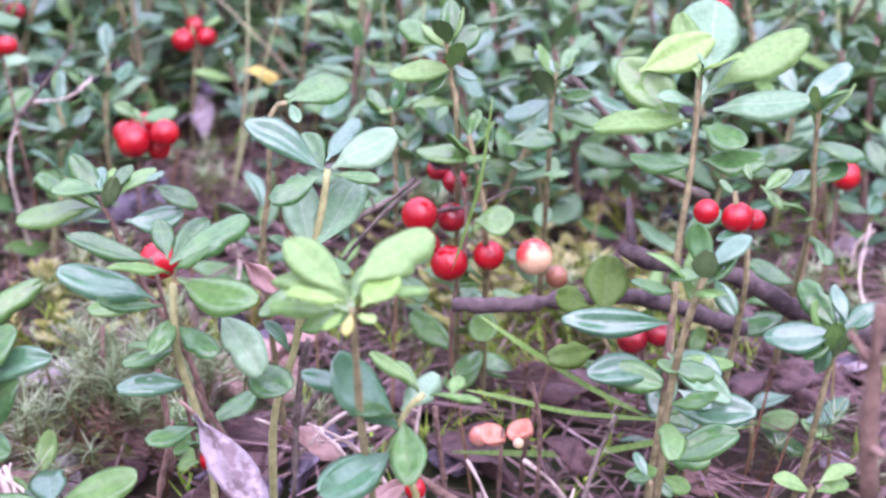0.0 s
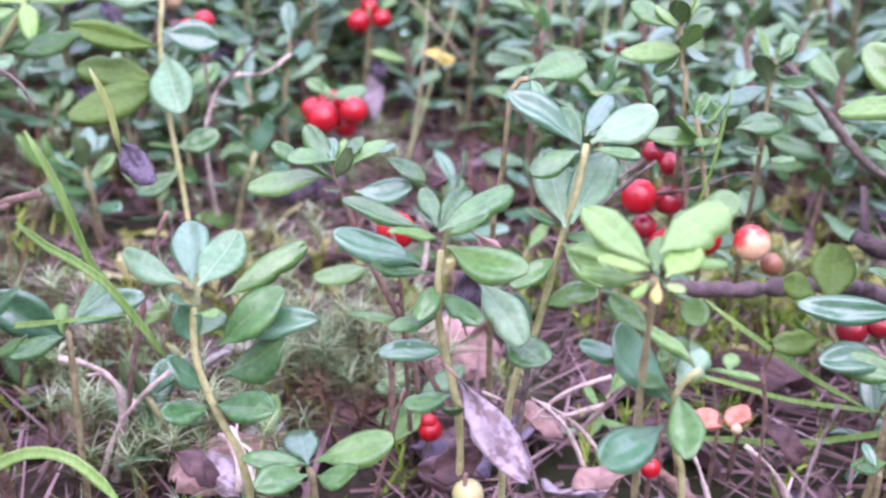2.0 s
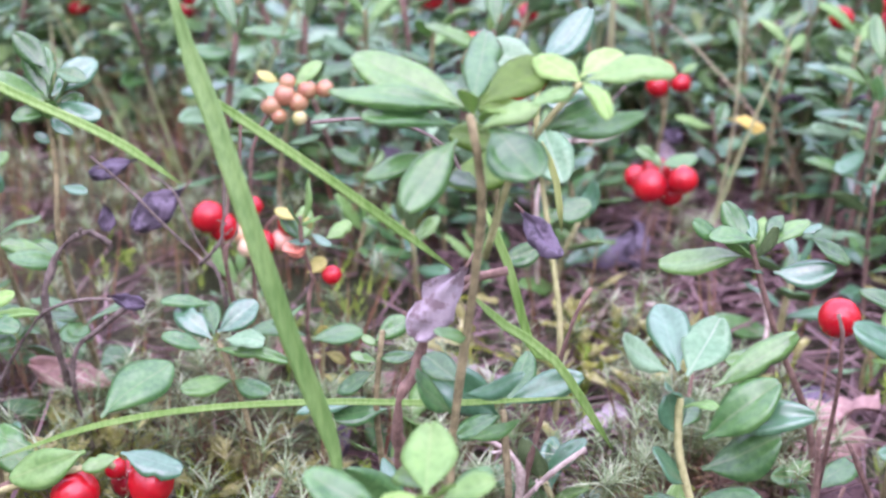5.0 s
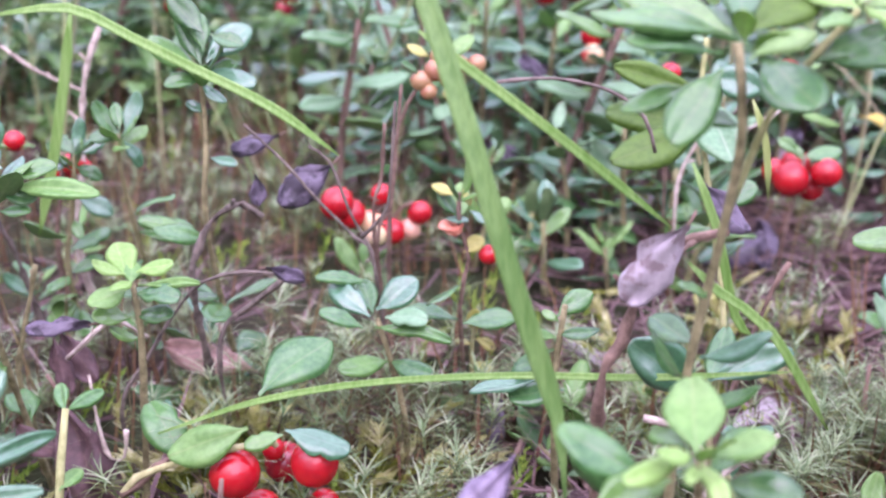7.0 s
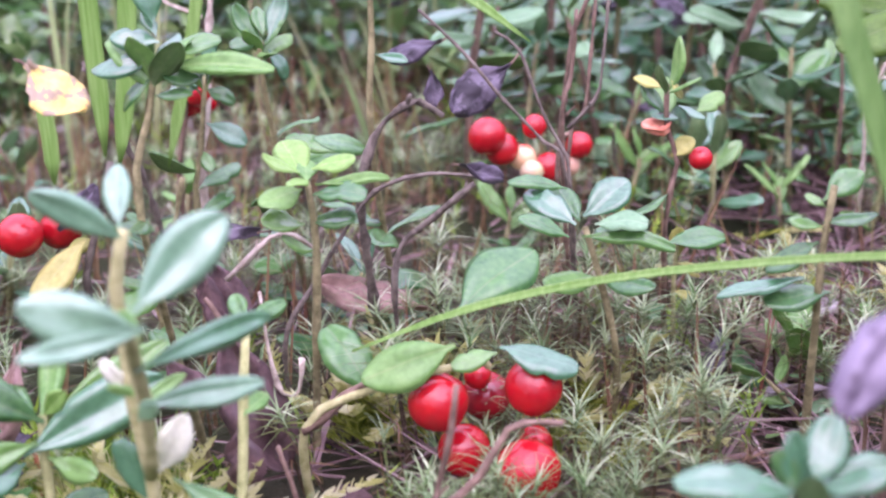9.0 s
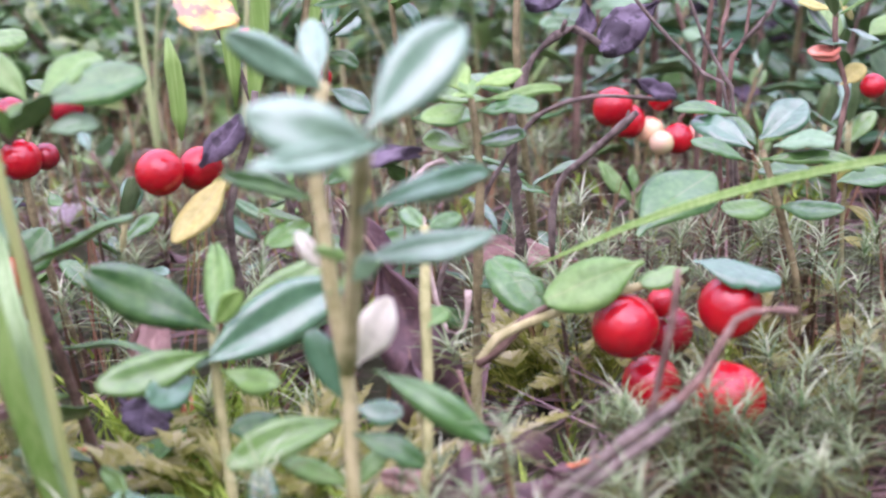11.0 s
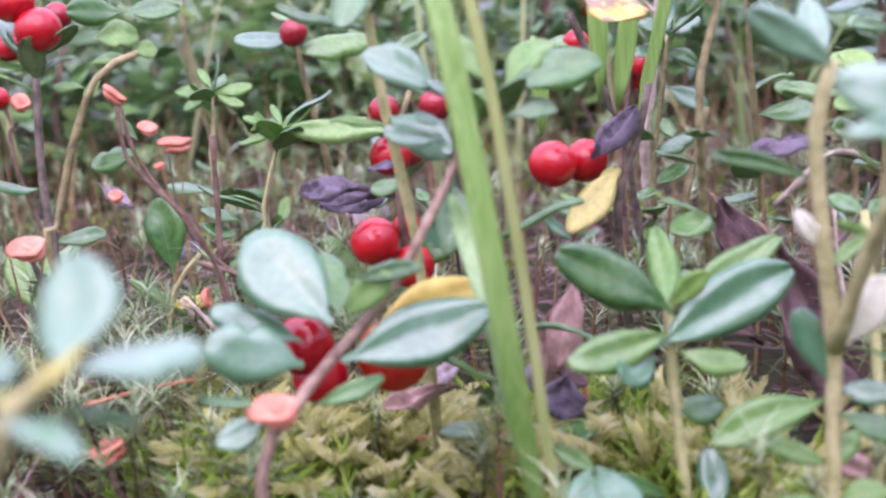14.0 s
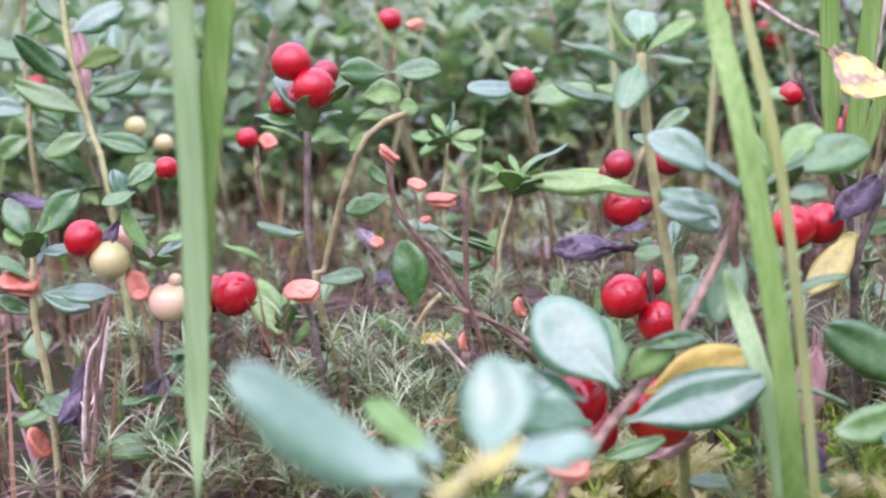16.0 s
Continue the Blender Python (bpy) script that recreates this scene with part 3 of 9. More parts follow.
leaf(p, (-7.5, 159.4, 90.4), (-13.7, 155.8, 93.4), 3.4, -16, "l")
leaf(p, (-6.5, 161.3, 89.5), (-5.3, 171.1, 91.4), 4.0, 0, "y")
leaf(p, (-6.3, 158, 89.5), (-6.7, 154, 88.1), 1.6, 0, "w")
leaf(p, (-5.6, 157.9, 89.2), (-3.3, 156.2, 89.7), 1.8, 10, "l")
leaf(p, (-7.4, 157.9, 89.5), (-9.5, 155.3, 89.1), 1.6, -10, "l")
leaf(p, (-6, 163.4, 89.2), (-1.9, 177, 89), 3.7, 20, "y")
p = plant("lingonberry_plant", "dark green lingonberry sprig with glossy leaves beside a grey dead leaf", [(-33.6, 193, -3), (-32.6, 190, 42.4), (-34.2, 190.6, 53.6), (-36.5, 189.6, 66.1), (-36.3, 190.2, 77)], 0.56, 0.42, "olivestem")
leaf(p, (-39.6, 190.4, 80.4), (-50.7, 188.4, 85.7), 4.4, -26, "g")
leaf(p, (-38.9, 189, 75), (-51.3, 184.4, 81.9), 6.2, -30, "s")
leaf(p, (-37.7, 188.7, 74.1), (-46.6, 184, 75.4), 3.2, -24, "g")
leaf(p, (-36.6, 190.5, 80.1), (-26.4, 197.7, 86.2), 5.5, 30, "g")
leaf(p, (-35.4, 189.7, 78.1), (-22.9, 186.3, 75.3), 6.9, 34, "g")
leaf(p, (-37.2, 191.7, 80.4), (-40.2, 199.5, 83.6), 3.6, -8, "g")
leaf(p, (-36.8, 191.6, 80), (-33, 202.2, 82.9), 4.4, 16, "g")
leaf(p, (-36.6, 189, 79.3), (-41.8, 180.4, 85.6), 3.3, -20, "y")
leaf(p, (-35.8, 189.3, 79.7), (-29.4, 185.9, 85.3), 3.7, 20, "g")
leaf(p, (-36.3, 189.6, 66.2), (-43.5, 184.6, 66.5), 3.3, -20, "g")
leaf(p, (-35.2, 190.1, 59.8), (-43.8, 185.4, 63.5), 4.6, -26, "s")
leaf(p, (-30.4, 194.2, 70.1), (-23.8, 184.7, 67.2), 6.2, 24, "k")
leaf(p, (-26.4, 193, 61.8), (-19.4, 186.7, 61.1), 6.8, 18, "g")
leaf(p, (-36.2, 190.2, 69.8), (-29.7, 184.9, 69.1), 4.3, 22, "g")
leaf(p, (-36.7, 190.9, 71.3), (-38.9, 184, 68.9), 3.8, -22, "g")
leaf(p, (-34, 188.1, 53), (-40.3, 183, 55.1), 4.4, -14, "g")
leaf(p, (-34, 189.2, 48.1), (-33.7, 184.7, 55.1), 3.6, 0, "g")
p = plant("lingonberry_plant", "lingonberry sprig with large grey-shining leaves hanging under a crown", [(-26.7, 210.2, -3), (-25.7, 207.2, 39.8), (-21.5, 207.2, 55.7), (-18.3, 208.2, 71.3), (-15.9, 209, 82.1), (-15.1, 210.7, 87.9)], 0.56, 0.42, "olivestem")
leaf(p, (-15.8, 210.5, 87.8), (-27.9, 210.8, 95.7), 5.8, -30, "s")
leaf(p, (-15.3, 211.1, 89), (-11.3, 222.8, 94.2), 4.8, 10, "s")
leaf(p, (-14.4, 210.8, 88.1), (-4.4, 213.2, 93.6), 7.3, 34, "k")
leaf(p, (-13.9, 209.4, 87.3), (-6.7, 207.2, 88.3), 2.9, 20, "g")
leaf(p, (-16.3, 209.1, 87.1), (-23.4, 204.4, 85.8), 4.8, -30, "g")
leaf(p, (-15.8, 210.4, 87.5), (-20.2, 220.3, 90.6), 4.3, -14, "g")
leaf(p, (-17.7, 206.6, 74.9), (-21.3, 219.9, 80.4), 6.8, -10, "k")
leaf(p, (-16.7, 205.9, 75.7), (-11, 220.1, 83.5), 7.8, 6, "k")
leaf(p, (-18, 207.2, 71.6), (-10.8, 200.9, 68.3), 5.7, 26, "g")
leaf(p, (-17.7, 208, 73.3), (-10.9, 200.3, 74.4), 3.6, 24, "g")
leaf(p, (-18.8, 208, 68.8), (-25.9, 201.9, 66.6), 4.3, -24, "g")
leaf(p, (-20.7, 207.2, 60.2), (-13.5, 205, 65.9), 5.6, 30, "g")
leaf(p, (-18.6, 209.3, 73.9), (-24.3, 207.1, 77.5), 3.3, -20, "g")
leaf(p, (-21.5, 207.2, 55.7), (-26, 206.5, 62.3), 3.8, -12, "s")
p = plant("lingonberry_plant", "bent dry stalk of lingonberry with a grey-green leaf", [(-31.7, 259.2, -3), (-31.4, 239.6, 56.3), (-29.8, 239.7, 71.5), (-28.7, 239.8, 87), (-25.7, 240.1, 89.2)], 0.558, 0.374, "stem")
leaf(p, (-25.7, 240.1, 89.2), (-15.2, 247, 92.1), 7.3, 32, "g")
leaf(p, (-25.2, 240.2, 89.2), (-22.9, 236.6, 86.2), 2.4, 30, "k")
p = plant("lingonberry_plant", "tall lingonberry sprig with a crown of large pale leaves", [(42.6, 228.1, -3), (43.6, 225.1, 23.8), (45.8, 230.6, 45.1), (46.5, 235.9, 63.6), (48.4, 240.7, 78.4), (49.4, 246.7, 93.6)], 0.62, 0.46, "stem")
leaf(p, (46.3, 242.4, 84.8), (35, 249.1, 95.6), 9.5, -40, "g")
leaf(p, (38.2, 244.6, 95), (50.5, 252.9, 97.4), 7.6, 50, "l")
leaf(p, (50.6, 245.7, 93.7), (54.3, 261.3, 105.8), 12.1, 12, "k")
leaf(p, (52.5, 245, 92.1), (68.4, 249.1, 101.7), 8.5, 36, "y")
leaf(p, (51.6, 242.2, 88.5), (68.1, 240.1, 91.9), 7.4, 34, "k")
leaf(p, (47.6, 241.2, 86.8), (31.5, 235.4, 90.2), 5.8, -34, "y")
leaf(p, (48.7, 243.4, 89.1), (42.8, 237.8, 94.3), 5.2, -20, "k")
leaf(p, (49.8, 241.8, 85.6), (56.8, 236.1, 84.4), 6.3, 28, "g")
leaf(p, (50.2, 240.1, 79.5), (60.4, 237.4, 82.1), 7.1, 34, "g")
leaf(p, (48.2, 240.6, 78.4), (35.3, 234.9, 79.1), 5.1, -26, "g")
leaf(p, (49.2, 245.5, 93.5), (46.4, 256.3, 100.5), 6.2, -14, "y")
leaf(p, (49.5, 244, 90.2), (62.9, 256, 93.4), 6.2, 26, "k")
leaf(p, (49.1, 246.6, 93.6), (54.2, 239.2, 101), 5.0, 10, "l")
leaf(p, (47.8, 239.3, 75.6), (42.9, 246, 78.5), 5.2, -10, "y")
leaf(p, (46.9, 236.8, 65.4), (55.2, 244, 68.3), 4.6, 30, "g")
leaf(p, (46, 230.6, 45.1), (54.2, 224, 44.4), 5.2, 26, "s")
leaf(p, (46.2, 233.3, 55.6), (38.3, 230.6, 60.1), 4.1, -22, "g")
leaf(p, (45.3, 229.7, 40.8), (29.9, 224.6, 43.2), 6.9, -30, "s")
leaf(p, (44.2, 224.2, 21.8), (38.3, 220.5, 24.1), 4.2, -20, "y")
p = plant("lingonberry_plant", "pale green young lingonberry sprig over a fallen stick", [(38.9, 206.4, -3), (39, 191.9, 41.5), (39.4, 191.9, 58.5), (41.3, 192, 72.4), (43.1, 192, 79.5)], 0.558, 0.374, "stem")
leaf(p, (43.1, 192, 79.5), (41.5, 195.7, 85.8), 3.8, -24, "g")
leaf(p, (43.5, 192, 79.9), (49.3, 195.7, 85), 4.5, -1, "s")
leaf(p, (44.5, 192, 78.8), (47.7, 190.6, 73.7), 3.1, 66, "s")
leaf(p, (42.8, 192, 79), (37.9, 192.2, 79.9), 2.8, -22, "g")
leaf(p, (43.2, 192, 79.3), (46, 197.5, 81.2), 2.3, 1, "y")
leaf(p, (41.7, 192, 62.5), (37.2, 192.2, 64.3), 2.7, -22, "g")
leaf(p, (40.6, 191.9, 59.5), (45.9, 190.7, 57.3), 3.3, 36, "s")
leaf(p, (39, 191.9, 63.5), (46.3, 192.2, 63), 4.1, 33, "g")
leaf(p, (41.6, 192, 73.8), (42.2, 196.7, 81.3), 4.2, -3, "y")
leaf(p, (42.9, 192, 78.4), (42.3, 187.6, 84.2), 3.9, -11, "s")
leaf(p, (42.5, 192, 77), (47.8, 195.1, 81.8), 3.7, 9, "g")
leaf(p, (42.3, 192, 76.5), (36.6, 194.8, 83.3), 5.0, 22, "y")
leaf(p, (42.4, 192, 76.7), (43.6, 184.9, 81.1), 4.5, 5, "y")
leaf(p, (39.1, 191.9, 46.3), (50.7, 192.4, 52), 6.3, 20, "g")
leaf(p, (39.3, 191.9, 53.9), (39.4, 182.6, 55.9), 4.6, -7, "g")
leaf(p, (39, 199.7, 17.6), (44.2, 192.7, 21.5), 4.8, -24, "g")
leaf(p, (39.4, 191.9, 57), (46.8, 187.4, 59.7), 4.1, 20, "g")
p = plant("lingonberry_plant", "lingonberry sprig with arching grey-green leaves by the stick", [(43.2, 227.4, -3), (44.2, 224.4, 12), (44.7, 226.6, 26), (45.1, 228.6, 39.6), (45.7, 232.2, 52)], 0.55, 0.45, "twig")
leaf(p, (44.9, 229.6, 51.2), (25.9, 223.7, 55.2), 5.9, -54, "s")
leaf(p, (33.9, 241.3, 46.9), (35.4, 250.2, 53.9), 9.0, 10, "olive")
leaf(p, (31.4, 241.8, 48.3), (24.6, 242.3, 50.2), 5.5, -51, "olive")
leaf(p, (32.8, 238.2, 40.4), (24.8, 232.9, 42.1), 5.6, -51, "olive")
leaf(p, (30.1, 228.4, 43.6), (44.1, 224.8, 41.2), 6.4, 46, "g")
leaf(p, (44.8, 227.3, 46.3), (55.4, 218.9, 41.1), 5.9, 40, "k")
leaf(p, (45.5, 226.8, 35.8), (61.1, 221.8, 37.2), 7.5, 45, "s")
leaf(p, (45.3, 226.7, 44.9), (57.2, 227.1, 44.4), 3.7, 47, "y")
leaf(p, (45.8, 226.2, 25), (51.1, 219.6, 29.1), 6.5, 59, "g")
leaf(p, (45.5, 224.8, 22.1), (38.6, 220.7, 23.6), 3.6, -45, "y")
leaf(p, (45.5, 224.4, 21.2), (50.3, 219.8, 20.2), 3.8, 40, "y")
branch(p, [(39.4, 240.4, 32.5), (34.4, 241.2, 42), (33.5, 243.1, 48.4)], 0.4, 0.35, "stem")
p = plant("lingonberry_plant", "low lingonberry sprig with dark leaves over leaf litter", [(70.3, 258.2, -3), (70.1, 256, 6.2), (69.3, 256, 14.1)], 0.558, 0.374, "stem")
leaf(p, (70, 256, 13.4), (50.4, 258.8, 11.4), 11.1, -9, "s")
leaf(p, (69.4, 256, 13.4), (79, 255.7, 15.6), 5.5, 35, "g")
leaf(p, (80.3, 256.3, 13.5), (90.5, 259.8, 16.5), 5.9, 12, "s")
leaf(p, (69.4, 256, 12.7), (62.9, 257.5, 19.4), 5.3, -20, "s")
leaf(p, (71.3, 256.1, 12), (81.6, 254, 9.2), 6.0, 20, "g")
leaf(p, (77, 256.2, 20.5), (68.5, 254.6, 18.5), 5.0, -4, "s")
leaf(p, (88.2, 256.5, 9.3), (80.1, 255.8, 14.5), 5.4, -10, "g")
leaf(p, (57.3, 255.7, 11.8), (49.1, 261.2, 16.8), 6.2, -25, "g")
leaf(p, (63.8, 255.9, 31.4), (58.3, 256.3, 28.4), 3.6, -37, "g")
leaf(p, (55.2, 255.7, 28.6), (57.1, 260, 34.4), 3.7, 14, "g")
p = plant("lingonberry_plant", "pale green young lingonberry sprig beside the thick stick", [(76, 243.2, -3), (76.1, 236.4, 19.4), (77, 236.4, 29.9), (78.6, 236.4, 46.3)], 0.558, 0.374, "stem")
leaf(p, (78.1, 236.4, 46), (64.6, 234.8, 46.9), 7.6, -29, "s")
leaf(p, (78.6, 236.4, 46.9), (85.7, 236.5, 53), 5.3, 30, "s")
leaf(p, (77.9, 236.4, 47.5), (71.6, 241.5, 54.7), 5.7, -56, "g")
leaf(p, (79.3, 236.4, 45.1), (83, 236, 42.7), 2.5, 46, "g")
leaf(p, (77.2, 236.4, 45.1), (74.6, 235.3, 38.1), 3.6, -25, "s")
leaf(p, (79.9, 236.5, 48.7), (78.4, 241.8, 54.4), 3.9, -5, "s")
leaf(p, (78.3, 236.4, 45.1), (71.7, 234.5, 42.9), 4.0, -14, "g")
leaf(p, (78.1, 236.4, 40.8), (77, 231.9, 49.5), 4.5, -3, "y")
leaf(p, (78.1, 236.4, 41), (81.6, 238.5, 46.4), 3.1, -20, "s")
leaf(p, (78.3, 236.4, 43.1), (72.9, 240.3, 50.6), 4.5, -8, "y")
leaf(p, (78.1, 236.4, 40.5), (80.9, 231.6, 48.1), 4.2, -2, "s")
leaf(p, (78.1, 236.4, 40.8), (80.3, 244.4, 46.8), 5.4, 8, "s")
p = plant("lingonberry_plant", "pale green young lingonberry sprig close to the ground", [(66, 212.7, -3), (66.1, 201, 33.3), (66.9, 201, 34.7)], 0.558, 0.374, "stem")
leaf(p, (66.9, 201, 34.5), (59.9, 201.5, 37.1), 4.2, -6, "y")
leaf(p, (67.6, 201, 36.5), (73.2, 203, 39.8), 3.5, 12, "y")
leaf(p, (67.4, 201, 34.7), (72.3, 201.2, 37.1), 3.1, 36, "y")
p = plant("lingonberry_plant", "dark green lingonberry sprig with glossy leaves near the ground", [(42.4, 225.2, -3), (42.3, 217.9, 20.8), (42, 217.9, 24.6)], 0.558, 0.374, "stem")
leaf(p, (42.5, 217.9, 25.2), (37.7, 216.9, 25.2), 2.7, -19, "g")
leaf(p, (43.1, 217.9, 24.6), (46.2, 216.1, 22.2), 2.4, 34, "g")
leaf(p, (41.5, 217.9, 25.2), (39.9, 220.4, 29.1), 2.6, -5, "s")
p = plant("lingonberry_plant", "lingonberry sprig with one broad blue-green leaf", [(0.4, 175.7, -3), (1.4, 172.7, 45.8), (-0.2, 172.7, 55.5), (-1.3, 172.6, 65), (1.9, 172.7, 69.3)], 0.5, 0.34, "olivestem")
leaf(p, (-1.5, 172.1, 64.1), (-12.2, 173.1, 73.1), 8.8, -20, "s")
leaf(p, (-1.2, 173.2, 66.3), (3.5, 181.5, 68.9), 4.7, 12, "k")
leaf(p, (-0.9, 171.7, 65.4), (0.2, 162.5, 62.2), 5.3, 14, "g")
leaf(p, (-2.3, 172.4, 60.1), (-12.4, 161.6, 58.1), 6.6, -30, "s")
leaf(p, (-7.9, 175.6, 68.2), (-14.8, 172.5, 72.4), 4.0, -28, "s")
leaf(p, (2.7, 172.7, 69.2), (9.9, 171.5, 69.9), 1.4, 10, "y")
leaf(p, (5.8, 172.9, 69), (7, 177.9, 69.9), 2.5, 0, "y")
leaf(p, (1.2, 173.9, 69.8), (-5.9, 178.1, 73), 2.5, -20, "y")
leaf(p, (1.2, 173.6, 69.1), (-2.6, 182.3, 69.5), 2.7, -6, "g")
leaf(p, (-1.3, 172.9, 65.7), (-7, 165.7, 70.5), 3.1, -18, "g")
p = plant("lingonberry_plant", "dark green lingonberry sprig with broad upright leaves over litter", [(-67.4, 186.7, -3), (-66.4, 183.7, 36.1), (-69.6, 183.8, 46.5), (-72.3, 183.6, 53.8), (-73.9, 184.3, 60.4), (-74.2, 186.2, 66.8)], 0.62, 0.46, "olivestem")
leaf(p, (-76.2, 187.6, 70.2), (-84.6, 182.7, 75.8), 5.5, -36, "k")
leaf(p, (-74.8, 187.8, 70.4), (-78.7, 200.6, 74.9), 6.6, -10, "s")
leaf(p, (-73.4, 186.8, 70.4), (-69.7, 197.2, 72.9), 7.4, 14, "k")
leaf(p, (-69.7, 187.4, 68.4), (-57.7, 192.1, 76), 4.5, 60, "g")
leaf(p, (-70.4, 185, 61.1), (-60.3, 188, 70.1), 7.3, 40, "g")
leaf(p, (-69.6, 186.7, 62.2), (-55, 185.9, 66.8), 5.4, 32, "s")
leaf(p, (-70, 185.7, 55.4), (-58.6, 185.5, 62), 7.8, 40, "g")
leaf(p, (-72.5, 183.5, 53.6), (-76.3, 181.1, 61), 5.4, -32, "s")
leaf(p, (-73.9, 184.6, 61), (-76.5, 186.1, 67.2), 4.9, -24, "s")
leaf(p, (-73.6, 184.8, 66.1), (-69.8, 181.5, 70.2), 3.6, 0, "y")
leaf(p, (-72, 183.3, 50.7), (-76.9, 177.6, 53.8), 5.4, -24, "g")
leaf(p, (-71.1, 183.6, 51), (-60.7, 179.3, 54), 6.3, 30, "g")
leaf(p, (-73.7, 185.1, 62), (-71.5, 194.7, 63.1), 4.5, 20, "g")
leaf(p, (-74.2, 186.2, 66.8), (-76.1, 181.2, 70.7), 3.4, -20, "s")
p = plant("lingonberry_plant", "low dark green lingonberry sprig over dead leaves", [(-56.2, 185.9, -3), (-55.2, 182.9, 34.3), (-56, 181.8, 41.7)], 0.5, 0.4, "stem")
leaf(p, (-56, 181.2, 42.8), (-59.8, 190.8, 45.2), 6.2, -6, "s")
leaf(p, (-54.7, 181.6, 43.3), (-42.6, 181.9, 48.5), 6.5, 34, "g")
leaf(p, (-56.4, 181.2, 42.8), (-64.9, 177.6, 46.4), 4.2, -30, "g")
leaf(p, (-55.4, 178.9, 42.4), (-62.6, 173.2, 43.6), 5.4, -26, "g")
leaf(p, (-54.2, 179, 42.4), (-46.2, 174.3, 44.9), 5.4, 24, "g")
leaf(p, (-55.9, 181, 42.3), (-62.3, 187.2, 42.8), 3.6, -14, "g")
p = plant("lingonberry_plant", "lingonberry sprig with a bare red-brown stem", [(-44.7, 250.6, -3), (-45.3, 247.5, 8.7), (-48.9, 247, 30.6), (-56.1, 246, 47.3), (-61.1, 245.3, 60.7), (-63.6, 244.9, 68.4)], 0.558, 0.374, "twig")
leaf(p, (-64, 244.9, 66.1), (-80.5, 245.2, 63.4), 7.6, -19, "g")
leaf(p, (-63.6, 244.9, 67.6), (-69.5, 250, 73.9), 5.0, -24, "g")
leaf(p, (-62.6, 245.1, 69.6), (-71.4, 241.5, 70.7), 5.4, -15, "g")
leaf(p, (-59.8, 245.4, 68.5), (-53.8, 249.7, 73.2), 4.9, 7, "g")
leaf(p, (-53.4, 246.3, 70.2), (-45.1, 247.9, 65.5), 5.5, 21, "g")
leaf(p, (-59, 245.6, 62.9), (-47.9, 247.6, 63.2), 6.4, 39, "s")
leaf(p, (-63.1, 245, 69), (-64.3, 250.5, 72.7), 2.8, -16, "s")
leaf(p, (-60.9, 245.3, 69.1), (-58.2, 250.4, 73.2), 3.4, 18, "g")
leaf(p, (-68.5, 244.2, 68.9), (-75.1, 244.2, 71.9), 4.1, -33, "g")
leaf(p, (-54.6, 246.2, 71), (-51.5, 247.2, 73.1), 2.2, 25, "s")
leaf(p, (-63, 245, 66.7), (-61.9, 249.7, 72.7), 3.4, -8, "y")
leaf(p, (-62.6, 245.1, 65.2), (-69.1, 241.8, 70.3), 4.3, 19, "y")
leaf(p, (-62.6, 245.1, 65.4), (-58.9, 242.3, 72.4), 3.8, -14, "g")
leaf(p, (-62.7, 245, 65.7), (-66.1, 253.9, 70.9), 5.7, -2, "g")
leaf(p, (-61.8, 245.2, 63), (-63.5, 238.9, 66), 3.6, 1, "s")
leaf(p, (-46, 247.4, 13.2), (-53.9, 241.7, 14.1), 5.5, -17, "g")
leaf(p, (-45.4, 247.5, 9.3), (-46.5, 259.4, 11), 5.8, 28, "g")
leaf(p, (-46.7, 247.3, 17.5), (-55, 244.9, 18.9), 5.1, -25, "g")
leaf(p, (-55.6, 246, 46.1), (-66.2, 238.7, 47.1), 6.5, -10, "g")
leaf(p, (-46.4, 247.3, 15.3), (-37.9, 256.1, 19.4), 6.9, 0, "g")
leaf(p, (-50.4, 246.8, 34), (-59.5, 241.7, 39.1), 5.8, 4, "g")
leaf(p, (-47.6, 247.2, 22.3), (-51.2, 239.4, 24.3), 4.2, -20, "g")
leaf(p, (-45.9, 247.4, 12.5), (-50.4, 236.2, 13.3), 6.1, 7, "g")
p = plant("lingonberry_plant", "dark green lingonberry sprig with glossy leaves behind the red clusters", [(11.4, 279.6, -3), (11.2, 261.1, 52.7), (9.8, 261.1, 65.3), (7.3, 261.1, 76.2)], 0.558, 0.374, "stem")
leaf(p, (9.7, 261.1, 71.4), (-2.9, 262, 73.9), 7.2, -16, "g")
leaf(p, (11.9, 261.2, 72.6), (9.5, 265, 78.5), 3.7, -30, "g")
leaf(p, (15.3, 261.2, 74.5), (25, 263.6, 75.6), 5.6, 41, "g")
leaf(p, (21.1, 261.4, 69.1), (16, 261.9, 70.6), 3.0, -22, "g")
leaf(p, (22.3, 261.4, 67.9), (27.4, 261, 69.4), 3.0, 20, "g")
leaf(p, (13.1, 261.2, 70.2), (6.3, 262.2, 68.5), 4.0, -27, "g")
leaf(p, (11.8, 261.2, 76.2), (3.8, 265.7, 75.1), 5.2, -16, "s")
leaf(p, (8.8, 251.9, 61.7), (16.5, 251.3, 62.7), 7.8, 30, "g")
leaf(p, (-1.3, 279.9, 72.6), (-4.3, 280.8, 75.4), 2.3, -54, "g")
leaf(p, (-0.1, 279.9, 72), (2.3, 283.2, 75.4), 2.6, 9, "g")
leaf(p, (8.3, 261.1, 71.7), (9.3, 251.8, 75.5), 5.2, 5, "g")
leaf(p, (7.4, 261.1, 75.7), (8.8, 264.6, 80.8), 3.3, -8, "g")
leaf(p, (8.6, 261.1, 70.5), (4.4, 258.8, 78.5), 4.5, 9, "y")
leaf(p, (8.2, 261.1, 72.3), (11.5, 262.1, 79.4), 3.5, -19, "y")
